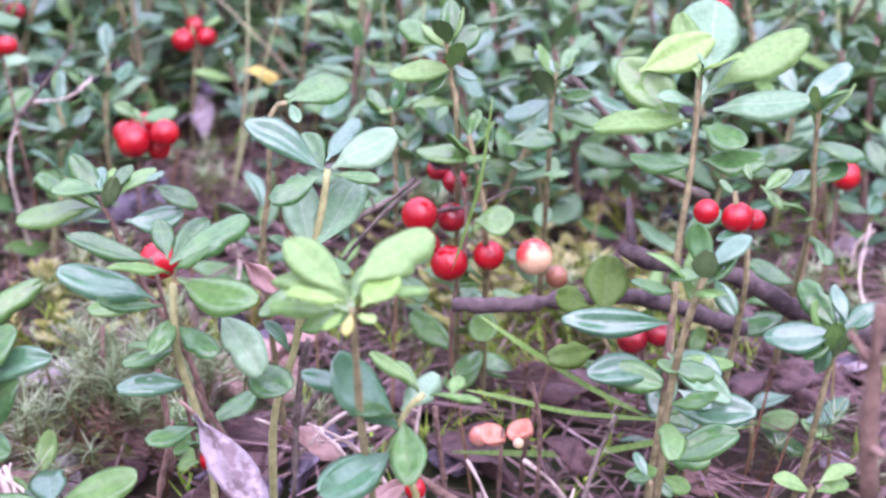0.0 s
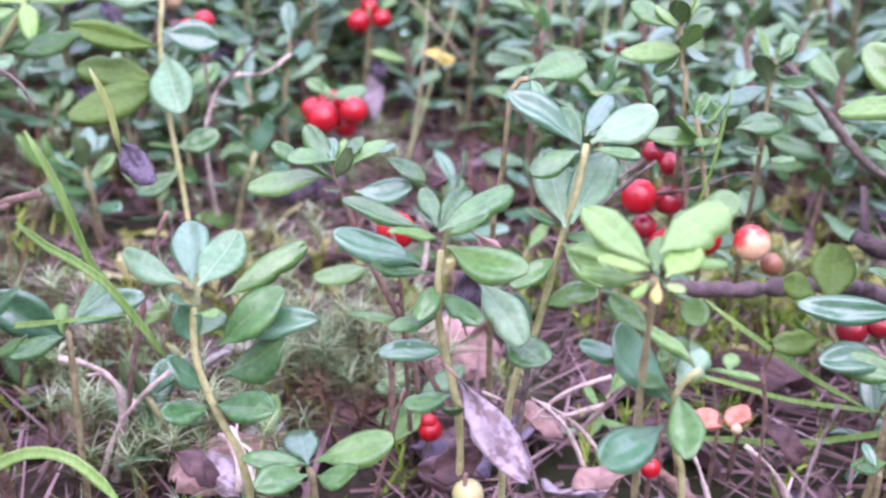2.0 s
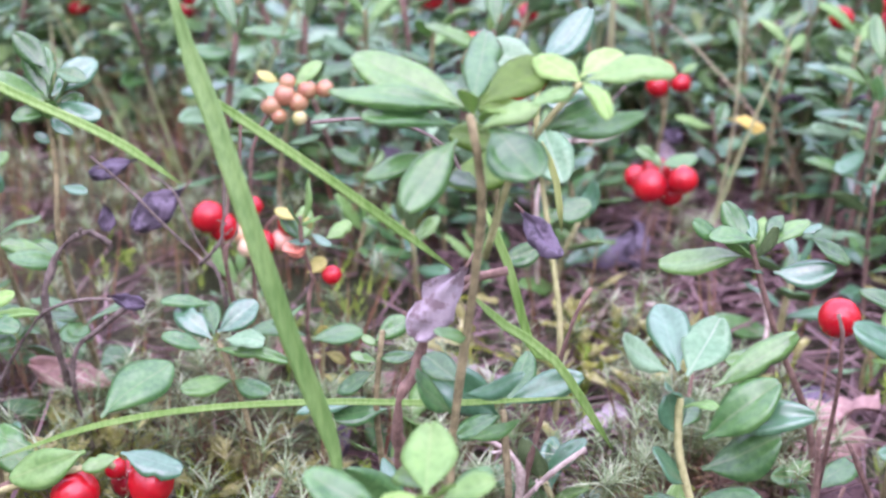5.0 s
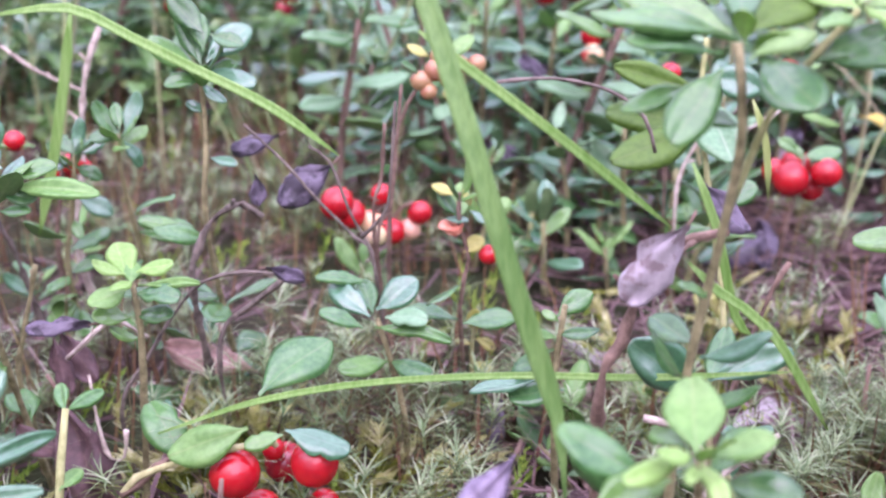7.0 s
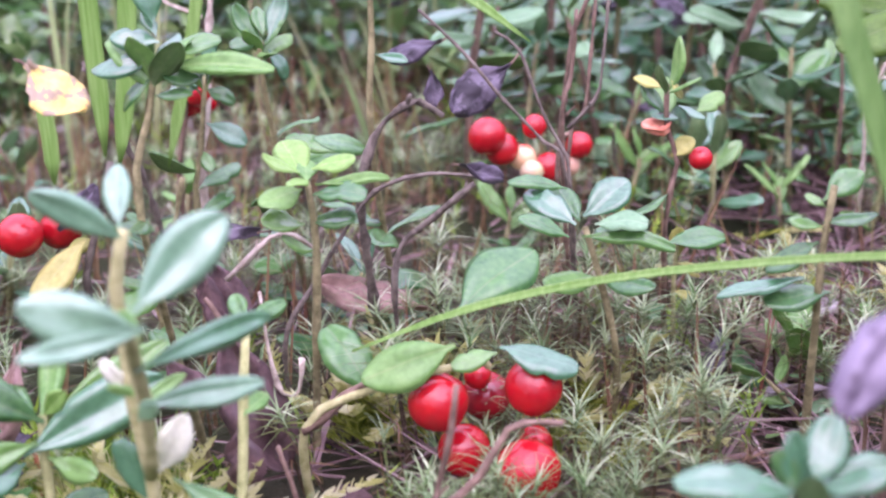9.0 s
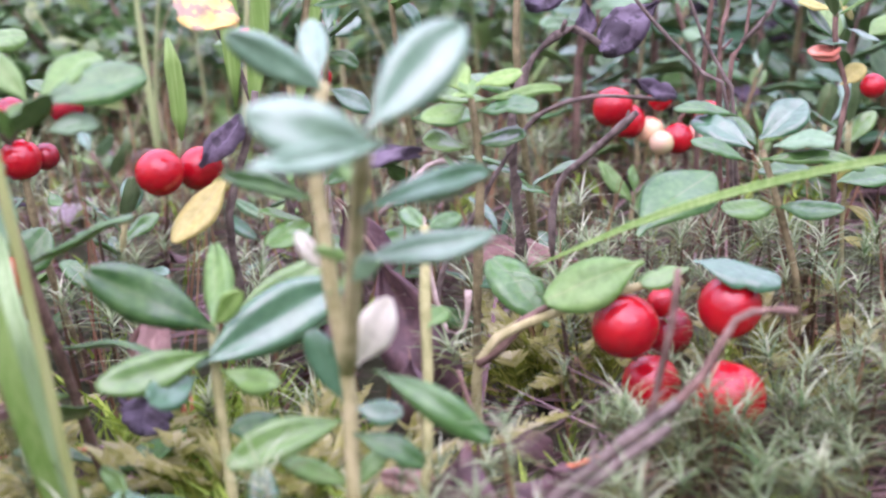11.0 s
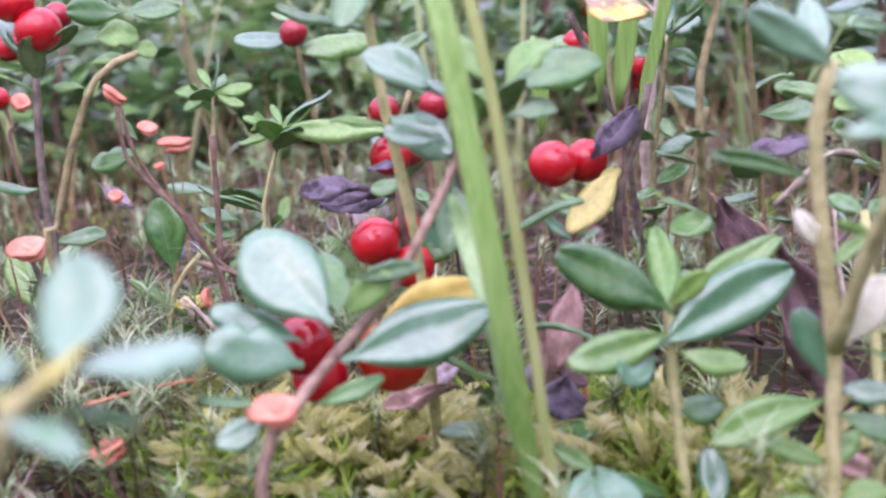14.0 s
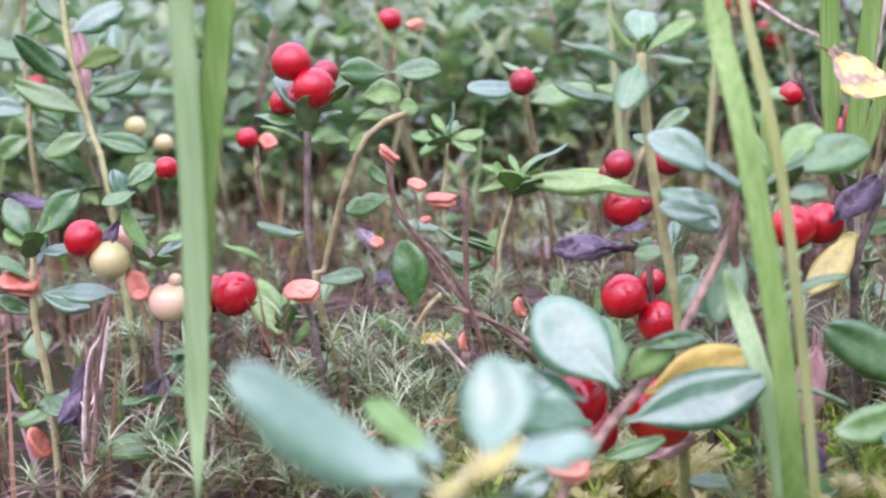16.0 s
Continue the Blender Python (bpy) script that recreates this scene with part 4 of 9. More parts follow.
leaf(p, (7.6, 261.1, 75.1), (4.3, 264.1, 80.7), 2.8, 15, "g")
leaf(p, (11.3, 265.2, 40.4), (-0.6, 265.6, 43.8), 5.8, -4, "g")
leaf(p, (11.2, 263, 47.2), (14.3, 275, 47), 7.1, 7, "g")
leaf(p, (11.3, 267.2, 34.6), (11.1, 254.6, 33.5), 6.8, 7, "g")
leaf(p, (11.3, 264.8, 41.8), (2.5, 270.8, 44), 5.8, 23, "g")
leaf(p, (11.3, 268.2, 31.4), (7.3, 280.4, 30.5), 6.4, -16, "g")
leaf(p, (11.4, 273.2, 16.3), (2.9, 266, 15.6), 6.4, -18, "g")
leaf(p, (11.3, 268.7, 29.9), (5.6, 279.2, 33.6), 6.4, 24, "g")
leaf(p, (11.3, 271.6, 21.3), (5, 260.3, 22.8), 6.2, 3, "g")
p = plant("lingonberry_plant", "dark green lingonberry sprig with glossy leaves with folded pale leaves", [(-10.1, 317.7, -3), (-10, 301, 47.6), (-10, 301, 59), (-11.2, 301, 68.7)], 0.558, 0.374, "stem")
leaf(p, (-11.5, 301, 66.6), (-15.9, 303.3, 72.6), 4.0, -26, "g")
leaf(p, (-11, 301, 66.6), (-8.4, 303.1, 73.5), 3.9, 29, "s")
leaf(p, (-9.9, 301, 65.9), (-17.8, 301.3, 67.1), 4.5, -32, "s")
leaf(p, (-11.2, 301, 64.5), (-7.2, 299.6, 62.3), 2.7, 19, "g")
leaf(p, (-27.4, 300.6, 74), (-34.1, 296.8, 70.4), 4.8, -7, "g")
leaf(p, (-28, 300.6, 73.3), (-22.9, 301.9, 75), 3.1, 19, "g")
leaf(p, (-10.7, 301, 65), (-14.8, 297.9, 72.7), 4.2, 6, "y")
leaf(p, (-11.1, 301, 67.7), (-5.1, 302.2, 72.2), 4.0, 5, "g")
leaf(p, (-10.5, 301, 63), (-13.7, 303.9, 69.1), 3.5, 5, "y")
leaf(p, (-11.1, 301, 67.6), (-11.5, 291.8, 71.7), 4.5, -1, "y")
leaf(p, (-10.9, 301, 66.6), (-8, 303, 76.6), 5.2, 2, "g")
leaf(p, (-10.1, 306.5, 30.9), (-12, 297.9, 31.4), 4.7, 23, "g")
leaf(p, (-10, 301.3, 46.8), (-18, 291.4, 48), 7.1, 12, "g")
leaf(p, (-10.1, 302.9, 41.8), (-19.2, 308, 46.6), 5.1, 27, "g")
leaf(p, (-10.1, 309.7, 21.3), (-3.2, 300.4, 20.2), 6.1, 17, "g")
leaf(p, (-10.1, 303.6, 39.7), (-1.5, 306.4, 43.6), 5.0, -8, "g")
leaf(p, (-10.1, 313, 11.1), (-1.2, 312.3, 12.2), 5.0, -6, "g")
leaf(p, (-10.1, 306.1, 32.2), (-3.5, 296.3, 35.1), 5.9, 5, "g")
leaf(p, (-10.1, 302.2, 44.1), (-1.7, 303, 43.7), 4.3, -6, "g")
p = plant("lingonberry_plant", "lingonberry sprig with upright crown leaves", [(5.2, 289.5, -3), (5, 263.1, 75.5), (3.8, 263, 86.1), (2.6, 263, 94.7)], 0.558, 0.374, "stem")
leaf(p, (2, 263, 93.5), (-6.3, 267.5, 98.7), 5.8, -29, "g")
leaf(p, (2.6, 263, 94.1), (3.5, 268.1, 101.8), 4.5, 23, "g")
leaf(p, (3.2, 263, 93), (8.9, 266.1, 96.8), 4.7, 59, "g")
leaf(p, (4.9, 263.1, 89.6), (-8.4, 260.6, 89.9), 5.6, -39, "y")
leaf(p, (2.6, 263, 91.8), (7, 267, 93.6), 3.3, 28, "y")
leaf(p, (3.7, 263, 90.7), (8.2, 262.7, 86.8), 3.3, 24, "s")
leaf(p, (3.2, 263, 88.4), (-1.7, 260.7, 85.6), 3.4, -39, "g")
leaf(p, (2.7, 263, 94), (1.3, 256.2, 101.3), 4.4, -9, "g")
leaf(p, (2.7, 263, 93.9), (7, 265.9, 100.2), 3.7, -24, "y")
leaf(p, (2.8, 263, 93.1), (-1.7, 265.6, 98), 3.2, -10, "y")
leaf(p, (3.4, 263, 89), (5.3, 259.1, 96.9), 4.3, -18, "y")
leaf(p, (2.7, 263, 93.8), (2.3, 269.5, 96.4), 3.4, -20, "s")
leaf(p, (5.2, 284.6, 11.5), (17.4, 280.4, 13.5), 7.5, 20, "g")
leaf(p, (5.1, 278, 31.1), (5.7, 290.5, 34.7), 6.6, 22, "g")
leaf(p, (5.2, 283.7, 14.2), (-6, 289.6, 19.5), 7.0, -25, "g")
leaf(p, (5.1, 275.7, 38), (-2.6, 278.4, 37.9), 3.9, 14, "g")
leaf(p, (5.1, 271.8, 49.5), (8.2, 282.3, 50.1), 5.1, 20, "g")
leaf(p, (5.2, 281.7, 20.1), (7.6, 273.9, 23.7), 3.7, -19, "g")
leaf(p, (5.1, 268.1, 60.6), (12.7, 272.9, 63.3), 5.4, -30, "g")
leaf(p, (5.1, 273.7, 43.8), (6.4, 264.6, 43.9), 4.7, -23, "g")
p = plant("lingonberry_plant", "lingonberry sprig with a few grey-green leaves", [(25.2, 310.4, -3), (25.3, 290, 58.2), (25.3, 290, 71.6), (26.2, 290, 80.7)], 0.558, 0.374, "stem")
leaf(p, (26.2, 290, 80.7), (21.8, 293.8, 85.3), 3.7, -19, "s")
leaf(p, (26.7, 290, 81.3), (30.5, 294.3, 86.5), 3.7, 18, "g")
leaf(p, (27.4, 290, 80.7), (35.5, 291.8, 81.6), 4.7, 10, "s")
leaf(p, (26.3, 290, 78.1), (28.8, 289.9, 76.3), 1.8, 25, "g")
leaf(p, (25.8, 290, 74.2), (14.6, 289.5, 72.2), 6.4, -21, "s")
leaf(p, (25.3, 290, 71.6), (36.5, 288.7, 70.9), 5.2, 25, "g")
leaf(p, (26.4, 290, 75.5), (34.3, 289.1, 76.6), 4.5, 32, "g")
leaf(p, (25.7, 290, 75.3), (26.1, 294.4, 82.4), 4.3, 12, "y")
leaf(p, (25.6, 290, 74.8), (21.8, 284.6, 83.2), 4.9, 24, "s")
leaf(p, (26, 290, 78.9), (30.6, 289.1, 83.8), 3.4, 14, "y")
leaf(p, (26, 290, 78.9), (22.8, 292.3, 87), 4.6, 2, "y")
leaf(p, (25.9, 290, 78.4), (28.5, 286.9, 84.1), 2.8, -2, "s")
leaf(p, (25.3, 297.6, 35.2), (17.1, 292.8, 36.1), 5.0, -21, "g")
leaf(p, (25.3, 300.8, 25.6), (18.7, 307.1, 27.3), 5.1, 20, "g")
leaf(p, (25.3, 302, 22), (27.7, 313.5, 21.9), 6.8, -29, "g")
leaf(p, (25.3, 295.8, 40.8), (25.4, 304.9, 41.6), 5.2, -19, "g")
leaf(p, (25.3, 291.4, 54), (27, 300, 55.4), 4.3, 11, "g")
leaf(p, (25.3, 301.9, 22.5), (19.5, 308.3, 26.6), 4.5, -1, "g")
leaf(p, (25.3, 304.5, 14.6), (14.7, 309.3, 19.5), 6.5, -11, "g")
leaf(p, (25.3, 301.6, 23.2), (32.2, 297.5, 26.1), 4.3, -26, "g")
p = plant("lingonberry_plant", "lingonberry sprig with narrow bluish leaf", [(79.5, 286.5, -3), (79.4, 268.3, 52.2), (78.6, 268.3, 67.5), (78, 268.2, 80.9)], 0.558, 0.374, "stem")
leaf(p, (74, 268.2, 81.5), (83.9, 271.7, 90), 5.9, 35, "s")
leaf(p, (78, 268.2, 80.9), (72.1, 268.3, 83.2), 3.6, -24, "s")
leaf(p, (78.2, 268.3, 79.7), (85.6, 270, 79.3), 4.2, 41, "s")
leaf(p, (78, 268.2, 72.5), (89.3, 270.7, 70.5), 6.6, 21, "g")
leaf(p, (76.9, 268.2, 71.8), (68, 268.2, 68.6), 5.3, -35, "g")
leaf(p, (78.6, 268.3, 67.5), (71.9, 267.3, 64), 4.3, -13, "s")
leaf(p, (78.4, 268.3, 65), (86.3, 271.2, 67.8), 5.0, 40, "g")
leaf(p, (78.1, 268.3, 78.9), (71.6, 273.3, 84.2), 5.0, -1, "y")
leaf(p, (78, 268.2, 80.7), (81.2, 260.9, 86.8), 4.7, 21, "y")
leaf(p, (78.3, 268.3, 75.2), (79.6, 272.1, 84.1), 4.2, 23, "y")
leaf(p, (78.1, 268.3, 79), (75.6, 265.6, 85.3), 3.1, 2, "y")
leaf(p, (78.2, 268.3, 77.2), (86.4, 268, 83.9), 4.4, -14, "y")
leaf(p, (79.5, 275.5, 30.3), (68.1, 270.2, 30.1), 6.3, -21, "g")
leaf(p, (79.5, 274.9, 32.3), (71.2, 281.5, 33.1), 5.2, -6, "g")
leaf(p, (79.2, 268.3, 56.3), (75.4, 260.3, 59.6), 4.4, 22, "g")
leaf(p, (79.2, 268.3, 57), (68.7, 261.7, 63.1), 7.0, 6, "g")
leaf(p, (79.4, 268.3, 52.7), (82.1, 257.5, 54), 5.7, -25, "g")
leaf(p, (79.4, 272.7, 38.8), (69.3, 276.1, 41.2), 6.0, -25, "g")
p = plant("lingonberry_plant", "berry stalk of lingonberry with red fruit", [(58.4, 250.2, -3), (58.1, 229.1, 60.3), (56.1, 229, 69.2), (54.2, 229, 77.9)], 0.558, 0.374, "stem")
leaf(p, (58.5, 229.1, 79), (63.1, 227.9, 75.8), 3.2, 15, "g")
leaf(p, (54.2, 229, 77.3), (51.9, 229.8, 79.9), 1.8, -41, "g")
leaf(p, (56.9, 229, 80), (55.9, 230.4, 82.7), 1.6, -38, "g")
leaf(p, (59.1, 229.1, 77.9), (64.1, 231.4, 81.4), 3.6, 8, "g")
leaf(p, (55.9, 229, 70.9), (51.3, 225.3, 70.8), 2.7, -11, "s")
berry(p, (49.6, 228.9, 74.1), 2.30, "red")
berry(p, (55.2, 229, 73), 2.90, "red")
berry(p, (59.6, 234.6, 70.2), 2.05, "red")
p = plant("lingonberry_plant", "berry stalk of lingonberry with one red berry", [(101.5, 330.4, -3), (101.5, 323.4, 20), (101.1, 323.4, 39.1), (101.2, 323.4, 48.3)], 0.372, 0.272, "twig")
leaf(p, (101.2, 323.4, 48.3), (105.9, 326, 50.5), 3.0, 4, "g")
berry(p, (102.7, 323.4, 45), 3.82, "red")
p = plant("lingonberry_plant", "hanging cluster of red lingonberries on a dark stalk", [(4, 274, -3), (4.4, 261.8, 35), (7.1, 261.9, 53.6), (6.4, 261.8, 63.7), (4, 261.8, 68.6)], 0.434, 0.272, "twig")
leaf(p, (0.6, 261.7, 62.4), (0.3, 263.6, 65.4), 1.7, -1, "g")
leaf(p, (4, 261.8, 68.6), (-0.6, 262.6, 69.5), 2.7, -28, "brown")
berry(p, (-2.6, 261.6, 58.6), 3.77, "red")
berry(p, (4, 267.3, 55.7), 3.25, "dark")
berry(p, (-0.9, 264.4, 50.7), 2.74, "dark")
berry(p, (3.7, 260, 48.4), 3.97, "red")
berry(p, (11.9, 262, 49.5), 3.30, "red")
berry(p, (21.4, 262.2, 49.2), 3.89, "half")
berry(p, (26.6, 265.9, 42.9), 2.51, "brown")
berry(p, (4.4, 274.8, 61), 2.73, "dark")
berry(p, (0.7, 276.7, 62.8), 2.50, "dark")
p = plant("lingonberry_plant", "berry stalk of lingonberry with deep red cluster", [(-88.1, 364.2, -3), (-87.8, 356.8, 21.1), (-86, 356.9, 35), (-84.4, 357, 45.9)], 0.372, 0.272, "twig")
leaf(p, (-85.9, 356.9, 45.9), (-92, 357, 49.9), 4.1, -46, "g")
leaf(p, (-85.2, 356.9, 45.1), (-75.4, 360.4, 47.5), 6.0, 30, "g")
leaf(p, (-84.5, 357, 44.2), (-87.7, 358.4, 48.7), 3.1, -34, "g")
berry(p, (-87.4, 356.8, 39), 4.94, "red")
berry(p, (-78.6, 357.2, 41.5), 4.14, "red")
berry(p, (-82, 361.8, 35.4), 3.71, "red")
berry(p, (-86.4, 364.5, 40.8), 4.23, "red")
berry(p, (-91.8, 364.3, 38.7), 3.58, "red")
p = plant("lingonberry_plant", "berry stalk of lingonberry with small red cluster", [(-90.4, 445.4, -3), (-90, 440, 15.5), (-87.6, 440.1, 35.9), (-87.4, 440.1, 50.7)], 0.558, 0.374, "stem")
leaf(p, (-83.7, 440.1, 49.7), (-78.3, 443.5, 52.8), 3.9, 10, "g")
leaf(p, (-89.6, 440, 47.7), (-97, 439.5, 49.7), 4.3, -18, "g")
berry(p, (-90.7, 440, 45.4), 4.03, "red")
berry(p, (-82.9, 440.2, 46.6), 3.46, "red")
berry(p, (-88.2, 447.9, 48.6), 3.33, "red")
p = plant("lingonberry_plant", "berry stalk of lingonberry with two red berries", [(-120.8, 372.5, -3), (-121, 361.1, 32.3), (-122.3, 361, 52.9), (-123.7, 360.8, 67)], 0.372, 0.272, "twig")
leaf(p, (-125.4, 360.5, 62.8), (-131.7, 359.7, 64.3), 3.7, -33, "brown")
berry(p, (-121.6, 361.1, 64.9), 2.87, "red")
berry(p, (-126.2, 360.4, 62.5), 2.87, "red")
p = plant("lingonberry_plant", "far berry stalk of lingonberry with pink berries", [(-7.9, 431.6, -3), (-7.9, 422.5, 26.1), (-8.1, 422.4, 45.3)], 0.558, 0.374, "stem")
berry(p, (-11.6, 421.9, 43.7), 2.36, "red")
berry(p, (-6.8, 422.6, 41.5), 2.54, "red")
berry(p, (-0.6, 423.5, 42.4), 2.72, "red")
berry(p, (-6, 422.7, 45.3), 2.18, "red")
p = plant("lingonberry_plant", "berry half hidden under a glossy leaf", [(-46.9, 243.9, -3), (-47.2, 225, 53.9), (-48.9, 224.7, 65.2)], 0.372, 0.272, "twig")
berry(p, (-48.3, 227.6, 63.1), 3.69, "red")
p = plant("lingonberry_plant", "low stalk of lingonberry with shrivelled pink berries", [(14.7, 240.6, -3), (14.8, 235, 16), (15.1, 235, 24)], 0.372, 0.272, "twig")
berry(p, (18.2, 232.6, 22.4), 1.10, "white")
berry(p, (10.7, 237.5, 20.7), 2.24, "pale")
husk(p, (13.1, 235, 22.4), 6.65, 15)
husk(p, (19, 235.1, 23.8), 5.54, -25)
p = plant("lingonberry_plant", "low stalk of lingonberry with small red berry", [(-42, 232.5, -3), (-42, 227, 15.6), (-41.9, 227, 20.9)], 0.31, 0.272, "twig")
berry(p, (-41.5, 227, 20.9), 2.42, "red")
berry(p, (-41.8, 227, 22.8), 1.65, "red")
p = plant("lingonberry_plant", "dark berry pair under the stick", [(44.3, 261.5, -3), (44.1, 251.1, 29.8), (43.1, 251, 37.6)], 0.31, 0.272, "twig")
berry(p, (41.6, 250.9, 36.3), 3.24, "dark")
berry(p, (47.1, 251.3, 37.4), 2.89, "dark")
p = plant("lingonberry_plant", "dark sprig with small red berry", [(-0.7, 213.4, -3), (-0.7, 202.7, 30.5), (-0.7, 202.7, 35.2)], 0.31, 0.272, "twig")
berry(p, (-0.7, 202.7, 32.2), 1.87, "red")
twig("thick dead stick with grey bark lying on moss", [(4.5, 248.4, 44.6), (17.8, 251.2, 43.2), (42.3, 262.2, 41), (68.1, 266.7, 30.7)], 2.26, "darkbark")
twig("grey peeling stick over the moss", [(37, 243, 60.5), (44.8, 243.1, 57.7), (60.2, 247.1, 51.5), (76.1, 249.2, 43.2), (92.3, 251.3, 37.3)], 2.29, "darkbark")
twig("thin grey twig slanting upward", [(29.9, 300, 77.3), (39, 300.9, 66.8), (51.3, 302.1, 53.3), (64.3, 303.4, 46.4)], 1.32, "bark")
twig("dry branched twig behind the sprigs", [(-2.9, 250.1, 71.2), (-6.8, 250, 67.6), (-13.5, 249.8, 62.8), (-19.7, 249.7, 58.5)], 0.66, "bark")
twig("thin dry twig with a hooked end", [(20.9, 265.3, 63.2), (16.8, 265.2, 63.6), (9.9, 265, 59.3), (0.5, 264.8, 58), (-7.8, 264.6, 54.7)], 0.47, "bark")
twig("thin straight grey twig", [(-1.4, 240.1, 74.6), (-7.2, 240, 68.9), (-12.6, 239.8, 63), (-17, 239.7, 57)], 0.48, "bark")
twig("white dead twig with lichen", [(-92.4, 340.9, 62.2), (-99.4, 340.3, 56.6), (-108.6, 339.4, 55.7), (-113.5, 338.9, 50), (-116.4, 338.6, 40.2), (-116.3, 338.6, 28.6), (-116.3, 348.6, -3)], 0.69, "pale")
twig("thin dark twig rising beside the white one", [(-94.6, 335.7, 72.7), (-104, 334.8, 61.1), (-111.2, 334.1, 53.2)], 0.53, "bark")
twig("close pinkish bare stem", [(52.7, 144.9, 98.6), (53.5, 144.9, 87.2), (55, 144.9, 72.7)], 1.26, "twig")
grass("thin grass blade lying across the litter", [(7.7, 234.5, 33.2), (16, 234.7, 31.4), (28.3, 235, 28.3), (47.3, 235.4, 26.6)], 1.00, "grass")
grass("pale grass blade arching over the litter", [(5, 244.4, 12.2), (16.8, 244.7, 12), (33.3, 245.1, 12.2), (48.4, 245.4, 15.4), (66.8, 245.9, 19.1)], 1.40, "grass")
grass("thin slanting grass stalk", [(10.2, 239.8, 46.7), (19.2, 240, 39.9), (33.1, 240.3, 30.4), (44.8, 240.6, 23.9)], 1.11, "grass")
grass("upright thin grass stalk", [(11.6, 245, 89.6), (10.6, 245, 79.7), (9.2, 245, 70.6), (4.5, 244.9, 53.8)], 0.63, "grass")
fallen_leaf("withered grey lingonberry leaf lying on litter", (-32.2, 179.6, 61.1), (-21.6, 175.4, 47.5), 6.4, 47, "grey")
fallen_leaf("curled dark brown leaf on the litter", (-28.3, 199.2, 29.7), (-40.3, 200.6, 29.4), 6.8, -48, "brown")
fallen_leaf("dull violet withered leaf", (-34.7, 219.9, 48.2), (-34.6, 221.8, 58.6), 5.6, -4, "purple")
fallen_leaf("grey-violet upright withered leaf", (-84, 433, 10.8), (-86.8, 442.6, 26), 8.9, -15, "grey")
fallen_leaf("pink-brown scrap of dry leaf", (-34.5, 234.9, 60.1), (-27.9, 232, 54.6), 4.6, 42, "tan")
fallen_leaf("curved yellow fallen leaf", (-66.7, 414.7, 42.9), (-55, 416.4, 40.5), 5.1, 33, "yellow")
fallen_leaf("brown leaf lying on the litter", (76.4, 269.9, 19.6), (86.4, 268.1, 16.5), 7.2, 26, "brown")
fallen_leaf("dark violet-brown dead leaf on litter", (76.6, 273.1, 17.1), (64.9, 261.2, 16.4), 7.5, 0, "brown")
fallen_leaf("dark brown broad dead leaf on litter", (76, 272.5, 15.9), (83.3, 262.1, 16.6), 8.7, 0, "brown")
fallen_leaf("brown leaf lying on the litter", (-88.4, 209.2, 23.7), (-78.9, 208.8, 19.7), 6.4, 21, "brown")

# plants round the second stretch
p = plant("lingonberry_plant", "tall lingonberry sprig with a wide leafy crown", [(-107.8, 180.7, -3), (-106.8, 177.7, 54.7), (-106.2, 177, 62.9), (-104.8, 175.8, 74.8), (-102.8, 173.6, 89.1), (-101.7, 171.7, 102), (-103.2, 170.5, 112.5)], 0.72, 0.55, "stem")
leaf(p, (-104.2, 170.7, 113.4), (-118.3, 171.1, 120.4), 7.4, -34, "g")
leaf(p, (-104.4, 169.7, 113.8), (-118.9, 163.2, 117.9), 4.5, -36, "g")
leaf(p, (-104.7, 169.7, 111.4), (-115.4, 163.2, 113.7), 4.2, -30, "g")
leaf(p, (-103, 171, 113.5), (-103.4, 183.6, 122.2), 5.6, 8, "g")
leaf(p, (-102.1, 171.2, 113.5), (-93.9, 177.4, 119.2), 6.0, 34, "olive")
leaf(p, (-104.6, 169, 109.7), (-109.3, 160.7, 102.9), 5.6, -34, "g")
leaf(p, (-101.9, 170.1, 110.9), (-94.8, 170.9, 114.8), 3.8, 30, "y")
leaf(p, (-100.5, 170.4, 111.1), (-93.5, 164.5, 107.3), 7.9, 22, "g")
leaf(p, (-102.1, 170.6, 112.2), (-109.5, 182.3, 116.9), 5.1, -20, "g")
leaf(p, (-102.3, 168.7, 113.1), (-102.8, 164, 117.6), 2.8, 0, "l")
leaf(p, (-101.7, 168.5, 112.3), (-97.3, 162, 115.8), 2.7, 10, "l")
leaf(p, (-108.1, 170.5, 107.2), (-115.7, 165.2, 105.8), 3.9, -28, "g")
leaf(p, (-101.8, 171.7, 102), (-108.3, 176.8, 103.7), 3.3, -24, "g")
leaf(p, (-106.3, 176.1, 66), (-112.4, 171.2, 72.6), 6.3, -30, "g")
leaf(p, (-104.3, 175.7, 69.3), (-94.8, 173.9, 73.7), 3.8, 34, "s")
leaf(p, (-105.3, 176.2, 70.9), (-111.4, 180.3, 72.8), 4.9, -24, "g")
leaf(p, (-104.2, 175.4, 78.7), (-106.8, 169.9, 82.4), 3.6, -26, "g")
leaf(p, (-104.2, 178.5, 60.4), (-95.1, 175.3, 64.3), 3.6, 22, "g")
branch(p, [(-102.3, 178.4, 89.7), (-98.8, 175.8, 102.4), (-95.3, 175, 109.1), (-89.9, 174.8, 116.4)], 0.5, 0.46, "olivestem")
leaf(p, (-89.9, 174.7, 116.3), (-95.7, 177.4, 119.8), 5.2, -20, "l")
leaf(p, (-89.3, 175, 116.7), (-79.1, 176.4, 120.5), 5.2, 30, "y")
leaf(p, (-90, 175, 116.9), (-85, 183.7, 119.4), 4.6, 22, "l")
leaf(p, (-93.4, 174.7, 110.1), (-80.7, 172.1, 111.3), 4.6, 34, "g")
leaf(p, (-94.1, 174.5, 110), (-86.4, 176.8, 114.5), 4.6, 32, "g")
